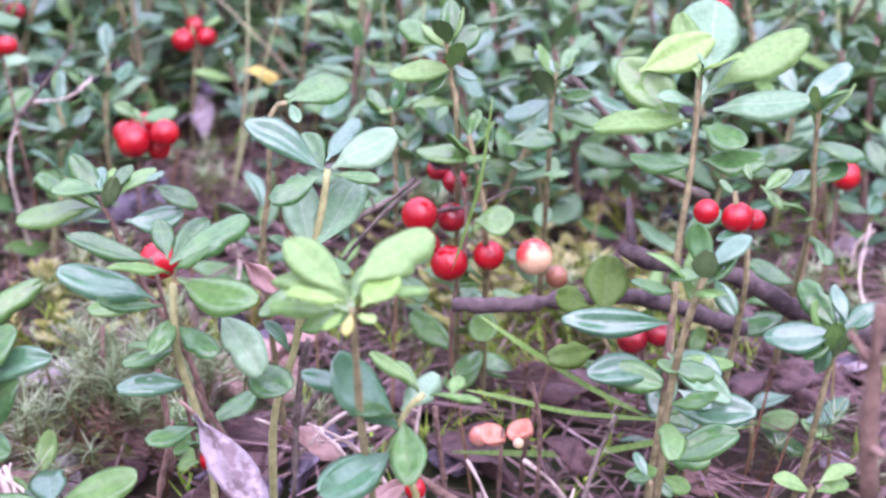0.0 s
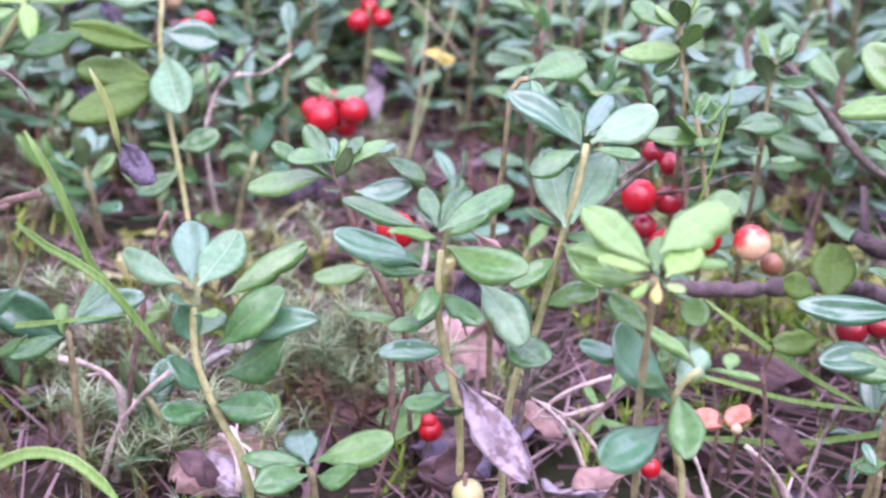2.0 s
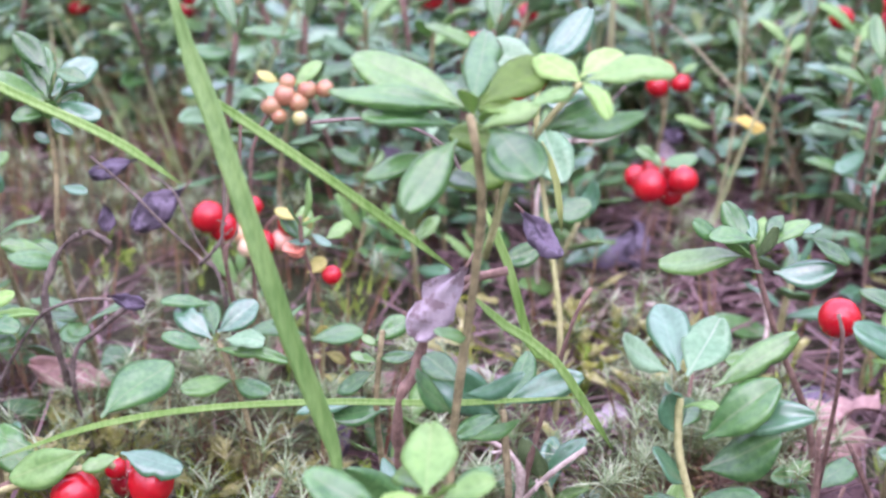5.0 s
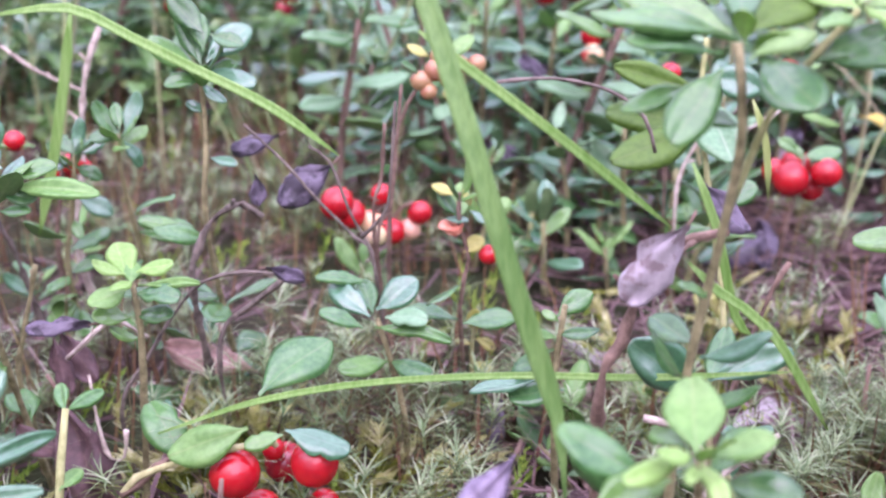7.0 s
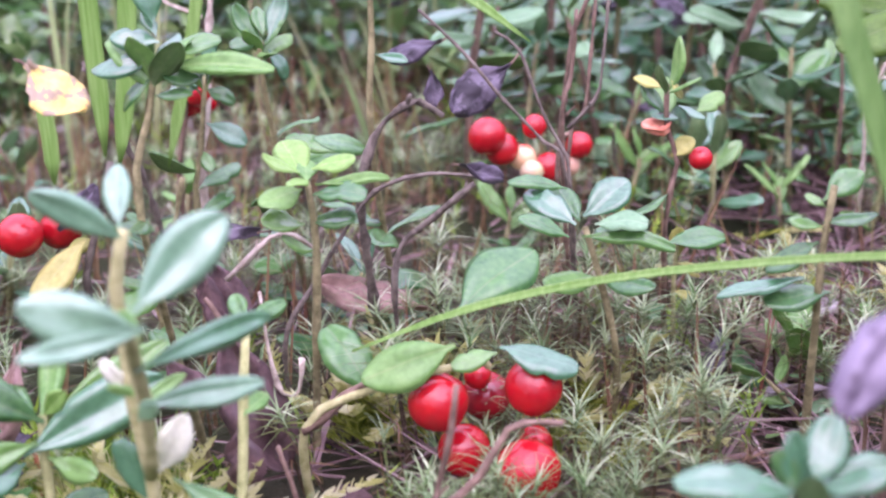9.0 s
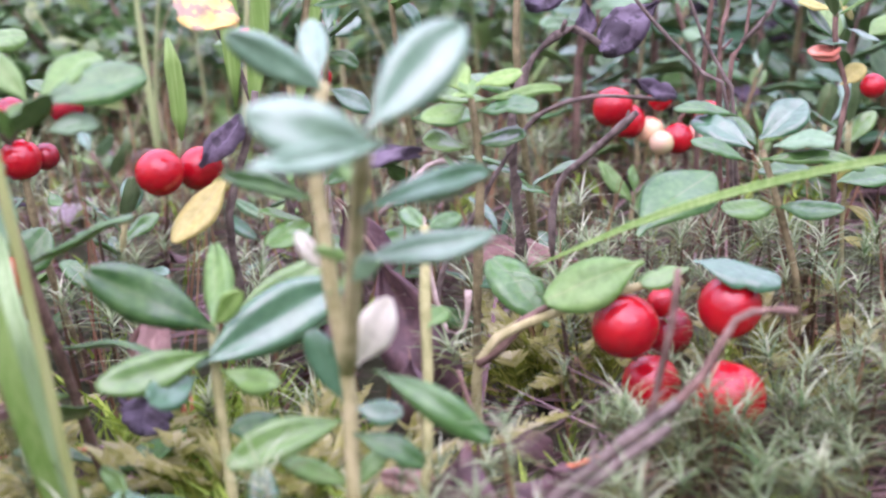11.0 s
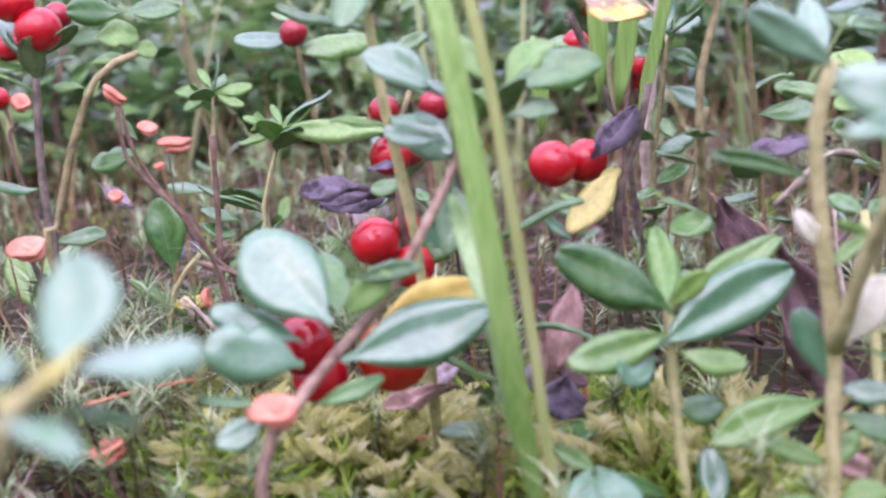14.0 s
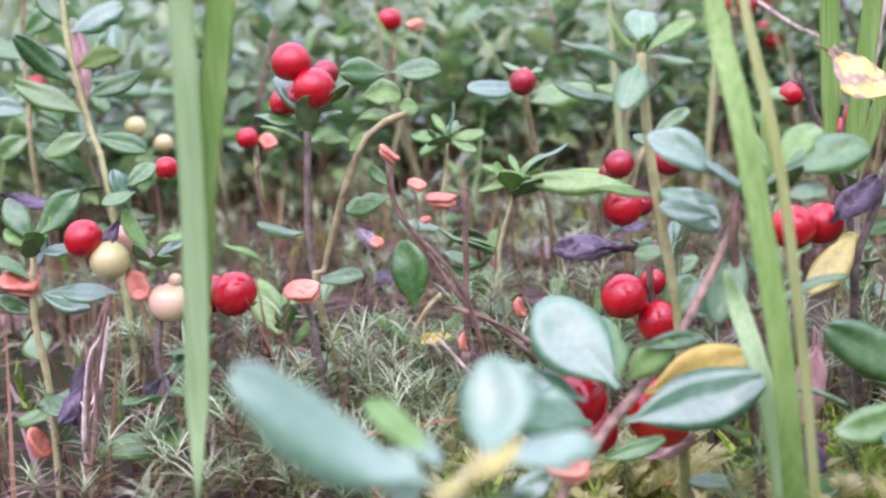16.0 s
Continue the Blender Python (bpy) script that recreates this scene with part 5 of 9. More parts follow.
leaf(p, (-90.6, 174.3, 115.6), (-94, 165.4, 117.1), 3.1, -14, "y")
leaf(p, (-91.4, 174.9, 114.7), (-94.8, 185.9, 118.5), 4.0, -6, "y")
leaf(p, (-89.5, 173.9, 116.7), (-85.8, 165, 117.7), 2.8, 10, "l")
p = plant("lingonberry_plant", "pale green young lingonberry sprig seen from above", [(-103.7, 163.4, -3), (-102.7, 160.4, 38.7), (-102.7, 151.8, 58.8), (-102.7, 146.4, 70.3)], 0.55, 0.45, "stem")
leaf(p, (-103.3, 145.8, 72), (-104.6, 155.3, 74.3), 7.2, -4, "y")
leaf(p, (-101.5, 146, 71.3), (-95.1, 146.7, 74.7), 4.0, 26, "y")
leaf(p, (-104.6, 145.3, 71.3), (-110.2, 137.6, 72.1), 3.1, -24, "l")
leaf(p, (-102.7, 144.6, 71.3), (-100.1, 136.2, 73.4), 2.8, 10, "l")
leaf(p, (-101.9, 146.1, 71.7), (-99.3, 142.3, 74.6), 3.4, 12, "l")
leaf(p, (-103.7, 144.7, 72.2), (-106.8, 139.5, 74.7), 3.2, -14, "l")
leaf(p, (-108.8, 146.9, 66.9), (-117.8, 145.2, 73.7), 6.1, -36, "g")
leaf(p, (-100.1, 148.2, 67.5), (-91.6, 145.1, 68.5), 5.3, 30, "g")
leaf(p, (-105.7, 146.8, 67.5), (-113, 139.4, 67.2), 5.0, -20, "g")
leaf(p, (-102, 147, 68.6), (-97.3, 157.3, 69.5), 3.9, 26, "g")
leaf(p, (-104.5, 147.6, 71.6), (-109.1, 154.8, 70.3), 3.9, -20, "g")
leaf(p, (-102.8, 142.8, 72.3), (-102, 139.2, 76.6), 2.0, 0, "l")
leaf(p, (-103.3, 142.6, 72.1), (-103.5, 135.7, 74.2), 2.0, 0, "l")
p = plant("lingonberry_plant", "yellow-leaved stalk with one pinkish lingonberry", [(-155.3, 268.9, -3), (-155.1, 256, 36.9), (-153.4, 256.4, 47.7), (-155.4, 256, 54.2), (-155.6, 255.9, 61.9)], 0.434, 0.306, "twig")
leaf(p, (-156.2, 255.8, 61.2), (-161.4, 256.7, 63), 3.1, -24, "w")
leaf(p, (-155, 256, 62.5), (-152.8, 254.8, 60), 1.8, 16, "w")
leaf(p, (-150.6, 256.9, 56.8), (-146.1, 260.8, 60.2), 3.7, 43, "y")
leaf(p, (-154.5, 256.1, 49), (-150.8, 257, 52.2), 3.5, 61, "w")
leaf(p, (-158.8, 255.3, 56.1), (-153.6, 256.6, 56), 3.0, 6, "s")
leaf(p, (-153.5, 256.3, 58.1), (-148.8, 255.1, 56.4), 2.9, 8, "s")
leaf(p, (-155.6, 255.9, 59.9), (-157.6, 251.4, 64.8), 3.1, -20, "s")
leaf(p, (-155.6, 255.9, 60.2), (-152.5, 258, 69.4), 4.9, -4, "y")
leaf(p, (-155.5, 256, 56.5), (-160.8, 257.1, 61), 3.8, -20, "g")
leaf(p, (-155.6, 255.9, 60), (-150.7, 252.1, 65), 3.7, 13, "y")
leaf(p, (-155.5, 256, 56.3), (-157.3, 263.7, 60.4), 4.4, 17, "y")
leaf(p, (-154.2, 256.2, 42.2), (-160.8, 248.8, 41.5), 4.8, 27, "g")
leaf(p, (-155.1, 257.6, 32.1), (-144.7, 264.1, 32.6), 6.2, 20, "g")
leaf(p, (-155.2, 262.8, 15.8), (-166.3, 266.2, 16.5), 6.0, 29, "g")
leaf(p, (-155.2, 263.9, 12.4), (-158.1, 255.9, 12.2), 5.0, 5, "g")
leaf(p, (-155.2, 264.9, 9.5), (-163.5, 263.2, 11.6), 3.9, -8, "g")
leaf(p, (-155.2, 261.7, 19.2), (-158.7, 252.5, 18.7), 5.5, 13, "g")
leaf(p, (-155.1, 257.1, 33.5), (-167.6, 255.4, 34.6), 6.1, -4, "g")
leaf(p, (-155.2, 263.4, 14.2), (-158.1, 271.3, 13.9), 3.9, -22, "g")
berry(p, (-149.4, 257.1, 48.6), 2.17, "red")
husk(p, (-156.8, 255.7, 54.2), 5.31, 0)
p = plant("lingonberry_plant", "berry stalk of lingonberry with red and pale berries", [(-186.3, 325.8, -3), (-185.3, 322.8, 13), (-185.4, 319.3, 24.3), (-186.4, 316.9, 33.3), (-181.8, 317.3, 37.3)], 0.4, 0.3, "twig")
berry(p, (-200.2, 311.5, 37), 4.50, "red")
berry(p, (-197.4, 314.2, 33.4), 4.01, "red")
berry(p, (-193.1, 317.5, 30.7), 3.24, "half")
berry(p, (-189.9, 312.2, 28.9), 2.79, "white")
berry(p, (-186.7, 315.3, 29.3), 3.47, "red")
berry(p, (-182.8, 318.4, 29.2), 2.96, "pale")
berry(p, (-190.8, 319.6, 37.6), 2.96, "red")
berry(p, (-180.2, 318.6, 33.9), 3.21, "red")
p = plant("lingonberry_plant", "stalk of brownish unripe lingonberries behind the violet leaf", [(-181.5, 294.4, -3), (-180.5, 291.4, 36.7), (-178.5, 286.7, 51.7), (-176.2, 284.1, 66.5), (-170.7, 282.9, 76.9), (-165.5, 283.8, 81.7)], 0.42, 0.32, "twig")
berry(p, (-170.5, 282.1, 77.7), 2.36, "brown")
berry(p, (-167.6, 283.6, 79.9), 2.60, "brown")
berry(p, (-164.5, 283.9, 78.4), 2.36, "brown")
berry(p, (-162.8, 285.3, 81), 2.36, "brown")
berry(p, (-159, 286.3, 81.3), 2.12, "brown")
berry(p, (-167.2, 284.8, 82.6), 2.01, "brown")
berry(p, (-168.6, 281.7, 75.5), 1.89, "brown")
berry(p, (-164, 282.7, 75.1), 1.77, "green")
leaf(p, (-169.4, 285.3, 82.5), (-173.6, 283.3, 85.6), 4.5, -24, "w")
leaf(p, (-165.5, 283.9, 82.2), (-160.6, 289.1, 86.9), 4.7, 26, "y")
leaf(p, (-170.2, 283.4, 78), (-174.2, 279.6, 82.1), 3.5, -20, "g")
p = plant("lingonberry_plant", "dark green lingonberry sprig with glossy leaves over star moss", [(-161.7, 237.4, -3), (-160.7, 234.4, 18.8), (-163.1, 234.3, 31.1), (-166.3, 233.6, 42.5)], 0.5, 0.4, "stem")
leaf(p, (-167.7, 233.4, 42.8), (-176.1, 236, 48.8), 5.5, -34, "s")
leaf(p, (-166.7, 234.2, 44.2), (-160.1, 239.9, 49), 6.5, 36, "s")
leaf(p, (-164.6, 233.2, 43.2), (-157, 230.8, 46.3), 5.4, 26, "k")
leaf(p, (-166.5, 232, 41.4), (-152.2, 230.8, 43.6), 3.6, 30, "g")
leaf(p, (-168.6, 231.5, 41.3), (-174.8, 228.8, 46.5), 4.5, -28, "g")
leaf(p, (-167.2, 233.8, 43.4), (-172.8, 244.6, 46.2), 4.9, -8, "g")
leaf(p, (-170.5, 240.9, 46.7), (-178.2, 236.3, 50.8), 4.0, -24, "g")
leaf(p, (-163.9, 234, 33.6), (-171.4, 225.2, 35.4), 5.4, -24, "g")
leaf(p, (-163.9, 234, 33.6), (-154.5, 229, 34.7), 5.0, 24, "g")
p = plant("lingonberry_plant", "pale green young lingonberry sprig with a pale crown", [(-209.3, 218.2, -3), (-208.3, 215.2, 4.7), (-207.1, 214.8, 25.3), (-205.3, 212.8, 44.2), (-206, 212.3, 54.4)], 0.5, 0.42, "stem")
leaf(p, (-206.8, 212.4, 55.2), (-212.9, 220, 58.5), 5.8, -8, "l")
leaf(p, (-207.3, 212.5, 55.7), (-212.3, 208.8, 57.9), 3.4, -26, "l")
leaf(p, (-205.5, 213.1, 56.1), (-199.2, 215.3, 57.9), 3.9, 30, "l")
leaf(p, (-205.7, 211.3, 54.6), (-207.7, 216.2, 56.9), 3.7, 0, "y")
leaf(p, (-206.6, 211.6, 53.2), (-210.8, 205.2, 53.3), 5.2, -26, "y")
leaf(p, (-205, 211.8, 52.5), (-197, 209.3, 55.5), 5.4, 26, "g")
leaf(p, (-204.7, 212.3, 53.8), (-193.1, 212.6, 55.9), 2.4, 24, "y")
leaf(p, (-206.9, 212.5, 47.3), (-212, 207.6, 49), 5.1, -30, "g")
leaf(p, (-206.1, 212.8, 47.5), (-198.5, 211.3, 50.1), 4.7, 28, "g")
leaf(p, (-206, 212.3, 54.4), (-206, 205.4, 56.6), 3.0, -14, "l")
leaf(p, (-205.6, 213.2, 42.8), (-209.9, 208.8, 45.4), 3.5, -24, "g")
leaf(p, (-207.1, 214.8, 25.3), (-201, 213.4, 29.2), 5.3, 26, "s")
p = plant("lingonberry_plant", "lingonberry with a large red cluster hanging under two pale leaves", [(-203.9, 202.8, -3), (-202.4, 196, 20.8), (-192.4, 198.6, 27), (-182.6, 201.2, 29.9), (-177, 202.7, 31.1), (-175.8, 203.1, 30.2)], 0.62, 0.408, "yellowstem")
leaf(p, (-180.5, 201.8, 33.9), (-192.7, 194.8, 30.6), 7.5, -51, "y")
leaf(p, (-174.6, 203.4, 32.4), (-180.5, 199.9, 32), 3.7, -32, "g")
leaf(p, (-174.2, 203.5, 33.3), (-162.6, 203.7, 32.4), 6.5, 21, "s")
leaf(p, (-182.8, 212.7, 34.7), (-173.1, 224.5, 42.4), 10.4, 22, "g")
leaf(p, (-194.7, 205.5, 22.6), (-201.5, 208.1, 33.2), 7.8, -23, "g")
berry(p, (-183.1, 201.1, 24.7), 4.62, "red")
berry(p, (-169.4, 204.8, 26.8), 4.38, "red")
berry(p, (-180.1, 204.7, 15.1), 4.20, "red")
berry(p, (-169.2, 199.3, 15.7), 4.95, "red")
berry(p, (-171, 213.6, 12.7), 3.05, "red")
berry(p, (-179.1, 215.3, 19.5), 4.00, "dark")
berry(p, (-179.1, 209.7, 25.5), 2.15, "red")
p = plant("lingonberry_plant", "branching lingonberry with large pale shining leaves and pale stems", [(-208.2, 160.1, -3), (-207.2, 157.1, 14.4), (-207.1, 158, 25.9), (-207, 157.8, 33.6), (-207.5, 156.7, 42.5), (-208.3, 157.4, 50.6), (-208.4, 157.1, 57.7), (-206.8, 157.2, 64.4)], 0.95, 0.8, "yellowstem")
branch(p, [(-207, 157.8, 33.3), (-204.6, 154, 40.8), (-202.3, 150, 47.6), (-198.7, 142.5, 55.9), (-195.9, 137.3, 61.5)], 0.9, 0.8, "yellowstem")
leaf(p, (-194.1, 136.9, 61.9), (-203.1, 130.5, 65.8), 5.4, -82, "sheened")
leaf(p, (-193.8, 137.1, 61.9), (-201.6, 127.9, 62.4), 2.8, -58, "sheened")
leaf(p, (-196.1, 138.7, 62.8), (-188.9, 145.5, 71.1), 6.0, 57, "sheened")
leaf(p, (-198.7, 142.2, 54.7), (-188.8, 157.1, 56.8), 3.2, 50, "s")
leaf(p, (-200, 144.8, 49.7), (-190, 152.5, 49.2), 3.3, 58, "sheened")
leaf(p, (-201.1, 146, 47.2), (-198.8, 145.2, 49.6), 2.3, 103, "k")
leaf(p, (-202.3, 150.1, 48), (-205, 147.5, 49.7), 1.3, -91, "y")
leaf(p, (-198.2, 142.9, 56.6), (-201.7, 145.8, 59.8), 2.4, -38, "y")
leaf(p, (-206.4, 157.1, 63.5), (-213.8, 150.8, 70.1), 3.9, -97, "sheened")
leaf(p, (-207.5, 158, 64.3), (-209.7, 162.2, 70.9), 3.4, -11, "sheened")
leaf(p, (-208.3, 157.8, 52), (-219.5, 157.9, 54.8), 2.1, -57, "g")
leaf(p, (-207.8, 157.2, 44.7), (-209.6, 154.3, 48.7), 2.1, -118, "cream")
leaf(p, (-207.5, 155.7, 42.7), (-203.6, 163.1, 45.1), 1.8, 46, "y")
leaf(p, (-205.7, 157.3, 34.2), (-201.8, 158.4, 41.6), 4.2, 79, "cream")
leaf(p, (-207.6, 157.7, 29.8), (-209.9, 155.8, 37.9), 3.7, -103, "s")
leaf(p, (-203.3, 156.1, 34.5), (-190.7, 155.4, 27.6), 3.8, 52, "g")
leaf(p, (-207.4, 158.4, 27.8), (-219, 151.3, 24.5), 4.8, -41, "g")
leaf(p, (-206.6, 157.9, 29.2), (-201.1, 158.5, 28.5), 3.0, 60, "s")
leaf(p, (-206.6, 157.2, 26.5), (-198.8, 157.1, 24.2), 3.3, 46, "g")
leaf(p, (-207.2, 157.6, 20.2), (-215.3, 156.7, 23.7), 2.9, -46, "y")
leaf(p, (-207.1, 157.5, 19.6), (-204.7, 162.4, 23), 2.5, 30, "y")
leaf(p, (-206.9, 156.6, 16), (-201.6, 156.8, 18.3), 3.5, 61, "y")
leaf(p, (-208.1, 156.4, 16.7), (-213, 151.4, 16.7), 3.4, -52, "y")
leaf(p, (-207, 156.4, 15.5), (-202.8, 154.4, 14.8), 3.6, 45, "k")
p = plant("lingonberry_plant", "grass-like lingonberry shoot with long pointed pale leaves", [(-230.4, 220.9, -3), (-230, 203.7, 49.4), (-227.6, 204.3, 65.1), (-225.6, 204.9, 73.1)], 0.558, 0.374, "stem")
leaf(p, (-225.4, 204.9, 79.1), (-227.5, 205.8, 85.7), 4.3, -23, "s")
leaf(p, (-225.2, 205, 77.4), (-227.4, 206.4, 81.3), 2.3, -10, "s")
leaf(p, (-224.6, 205.1, 74.8), (-217.2, 209.5, 76.8), 5.0, 21, "g")
leaf(p, (-223.9, 205.3, 73.5), (-208.1, 207.3, 72.6), 5.0, 38, "y")
leaf(p, (-224.8, 205, 76.5), (-231.6, 203.2, 78.4), 4.1, -45, "s")
leaf(p, (-225.9, 204.8, 73.9), (-234.7, 201.7, 73.4), 4.3, -46, "s")
leaf(p, (-226.6, 204.6, 71.3), (-231.7, 202.8, 68), 3.6, -27, "g")
leaf(p, (-225.7, 204.8, 72.2), (-220.4, 207.2, 70.1), 3.4, 46, "g")
leaf(p, (-226.4, 204.6, 68.6), (-220.5, 205.2, 69.3), 3.4, 20, "g")
leaf(p, (-226.5, 204.6, 69.5), (-231.3, 204.6, 77.8), 4.5, -25, "y")
leaf(p, (-226.5, 204.6, 69.4), (-221, 201.9, 78.3), 5.3, -16, "g")
leaf(p, (-225.7, 204.8, 72.5), (-225.5, 211.3, 77.4), 3.8, -22, "s")
leaf(p, (-226.2, 204.7, 70.5), (-226.8, 201.1, 78.6), 4.2, 5, "y")
leaf(p, (-225.6, 204.8, 72.8), (-220.5, 207.1, 77.2), 3.4, -5, "y")
leaf(p, (-230.2, 212.6, 22.5), (-236.7, 221.3, 25.5), 6.0, -0, "g")
leaf(p, (-230.3, 214.7, 16), (-239.8, 208.7, 16.1), 5.3, 28, "g")
leaf(p, (-230.1, 205.2, 44.9), (-237.7, 207.7, 44.4), 4.6, 24, "g")
leaf(p, (-230.2, 213.2, 20.5), (-233.8, 202.9, 22.9), 6.5, 10, "g")
leaf(p, (-230.1, 207.7, 37.4), (-231.5, 195.9, 37.8), 6.0, -18, "g")
leaf(p, (-230, 203.8, 49.7), (-227.7, 192.8, 48.8), 6.4, -5, "g")
leaf(p, (-230.1, 207.9, 36.6), (-235, 201.2, 40.5), 4.2, -20, "g")
leaf(p, (-230.2, 211.9, 24.5), (-237.6, 216.8, 23.7), 4.5, 11, "g")
p = plant("lingonberry_plant", "tall far lingonberry sprig", [(-207, 265.5, -3), (-206.9, 248, 50.1), (-206.3, 248.2, 70.8), (-206.6, 248.1, 84.7)], 0.558, 0.374, "stem")
leaf(p, (-207.1, 248, 85.8), (-217.5, 247.7, 89.7), 6.3, -25, "g")
leaf(p, (-206.5, 248.1, 86.4), (-212.8, 254, 95.6), 5.8, -20, "g")
leaf(p, (-205.4, 248.4, 86.9), (-199.3, 256.2, 93.7), 6.7, 39, "s")
leaf(p, (-204.9, 248.5, 85.3), (-195.5, 248.6, 84.2), 5.3, 39, "s")
leaf(p, (-206.1, 248.2, 83.5), (-212.8, 244.3, 82.9), 4.4, -28, "g")
leaf(p, (-206.7, 248.1, 82.4), (-200.9, 246.7, 79.7), 3.7, 5, "s")
leaf(p, (-205.8, 248.3, 89.2), (-208.5, 252.8, 97.1), 4.5, 7, "g")
leaf(p, (-205, 248.5, 84.7), (-200.5, 252.3, 86.4), 3.4, 40, "g")
leaf(p, (-206, 248.2, 76.6), (-209.6, 247.1, 79), 2.5, -44, "s")
leaf(p, (-205.9, 248.3, 67.2), (-200.1, 248.9, 66.3), 3.3, 20, "s")
leaf(p, (-205.6, 248.3, 92.5), (-213.1, 249.9, 98.5), 5.4, -41, "g")
leaf(p, (-204.5, 248.6, 92.6), (-197.4, 248.2, 90.8), 4.1, 39, "g")
leaf(p, (-206.6, 248.1, 82.3), (-209, 245.6, 88.1), 3.4, -21, "y")
leaf(p, (-206.6, 248.1, 83), (-200.2, 249.2, 89.8), 4.0, -1, "s")
leaf(p, (-206.6, 248.1, 82.4), (-213.3, 249.8, 88.9), 3.9, 21, "g")
leaf(p, (-206.5, 248.1, 81.4), (-204.5, 244.8, 87.4), 3.6, -1, "y")
leaf(p, (-206.5, 248.1, 79.6), (-206, 254.2, 82.6), 3.6, -19, "y")
leaf(p, (-206.9, 253.2, 34.5), (-212.1, 245.7, 37.4), 5.4, -12, "g")
leaf(p, (-206.9, 260.9, 11.1), (-208.8, 251.5, 15.6), 5.4, 2, "g")
leaf(p, (-206.9, 258.2, 19.2), (-203.3, 269, 19.8), 6.6, 26, "g")
leaf(p, (-206.9, 254, 32.1), (-203.8, 241.5, 36), 7.1, -29, "g")
leaf(p, (-206.9, 253.3, 34), (-218.7, 252, 38), 6.3, 14, "g")
leaf(p, (-206.9, 254.2, 31.5), (-200, 264.8, 36.4), 5.7, -18, "g")
leaf(p, (-206.9, 248.1, 49.8), (-213.9, 239.2, 55.2), 6.4, -30, "g")
leaf(p, (-206.9, 258.3, 18.9), (-200.7, 252.2, 19.5), 4.1, -18, "g")
p = plant("lingonberry_plant", "bluish lingonberry sprig over star moss", [(-232, 280, -3), (-232, 259.8, 57.8), (-231.9, 259.8, 66.8)], 0.558, 0.374, "stem")
leaf(p, (-231.9, 259.8, 67.4), (-237.1, 256.8, 65.9), 3.5, -47, "g")
leaf(p, (-231.6, 259.9, 68), (-233.4, 262.6, 73.4), 3.1, 3, "g")
leaf(p, (-230.7, 260.1, 67.4), (-228.9, 265.7, 74.2), 4.4, 17, "s")
leaf(p, (-231.4, 259.9, 66.1), (-235.2, 261.4, 69.2), 2.6, -7, "g")
leaf(p, (-230.8, 260, 65.5), (-226.6, 260.2, 60.7), 3.6, 32, "s")
leaf(p, (-220.5, 257.7, 47.8), (-226.6, 255.7, 49.9), 3.8, -47, "g")
leaf(p, (-214, 256.4, 47), (-226.9, 257.5, 49.3), 5.5, -20, "g")
leaf(p, (-231.9, 259.8, 63.7), (-233.2, 256, 70.3), 3.5, 9, "y")
leaf(p, (-231.9, 259.8, 65.2), (-229.3, 262.8, 72.7), 3.7, -6, "g")
leaf(p, (-231.9, 259.8, 65.7), (-238.4, 261.5, 72.4), 4.3, -24, "g")
leaf(p, (-231.9, 259.8, 63.7), (-227.8, 252.7, 67.1), 3.9, -2, "y")
leaf(p, (-232, 259.8, 63.2), (-228.9, 266.4, 68.1), 4.7, 11, "y")
leaf(p, (-232, 263.1, 47.7), (-227.2, 273.5, 50.6), 6.8, -20, "g")
leaf(p, (-232, 269, 29.9), (-234.8, 261, 33.1), 4.9, 19, "g")
leaf(p, (-232, 272.1, 20.8), (-225.7, 265.3, 24.2), 4.4, -17, "g")
leaf(p, (-232, 267.4, 34.7), (-233.6, 254.6, 39.4), 7.6, 28, "g")
leaf(p, (-232, 264.9, 42.5), (-220.4, 269.7, 43), 7.2, 26, "g")
leaf(p, (-232, 270.3, 26.1), (-240.2, 267.7, 26.3), 4.9, -7, "g")
leaf(p, (-232, 272.6, 19.4), (-238.9, 264.8, 19.2), 5.9, -24, "g")
leaf(p, (-232, 276.1, 8.6), (-242.5, 274.7, 9.1), 6.2, -13, "g")
p = plant("lingonberry_plant", "lingonberry sprig by the horizontal grass", [(-129.6, 232.5, -3), (-129.6, 220.1, 35.5), (-129.5, 220.1, 44.5), (-128.5, 220.4, 55.3)], 0.558, 0.374, "stem")
leaf(p, (-129.8, 220, 53.2), (-124.2, 224, 56.9), 4.3, 47, "g")
leaf(p, (-129.3, 220.2, 52.1), (-132.4, 220.5, 53.8), 2.0, -30, "g")
leaf(p, (-129.7, 220.1, 49.9), (-122.3, 220.1, 49.8), 4.1, 12, "g")
leaf(p, (-130, 220, 46.7), (-137.8, 219.2, 42.8), 4.9, -26, "g")
leaf(p, (-129.6, 220.1, 48.9), (-134.1, 219.4, 50.8), 2.7, -29, "g")
leaf(p, (-131.8, 219.6, 41.1), (-144.1, 215.5, 39.3), 4.9, -6, "s")
leaf(p, (-127.8, 220.5, 38.9), (-137.2, 216.8, 38.4), 5.7, -23, "g")
p = plant("lingonberry_plant", "yellow-green seedling beside the grass blade", [(-153.4, 266.9, -3), (-153.4, 261.7, 14.9), (-153.6, 261.6, 24.4), (-153.1, 261.7, 31.8)], 0.372, 0.272, "yellowstem")
leaf(p, (-153.6, 261.6, 25.8), (-157.4, 261.9, 26.5), 2.2, -11, "w")
leaf(p, (-153, 261.7, 27.1), (-148.4, 263.4, 24.9), 3.0, 32, "w")
leaf(p, (-152.8, 261.8, 28.5), (-153.6, 262.5, 34), 3.5, -28, "w")
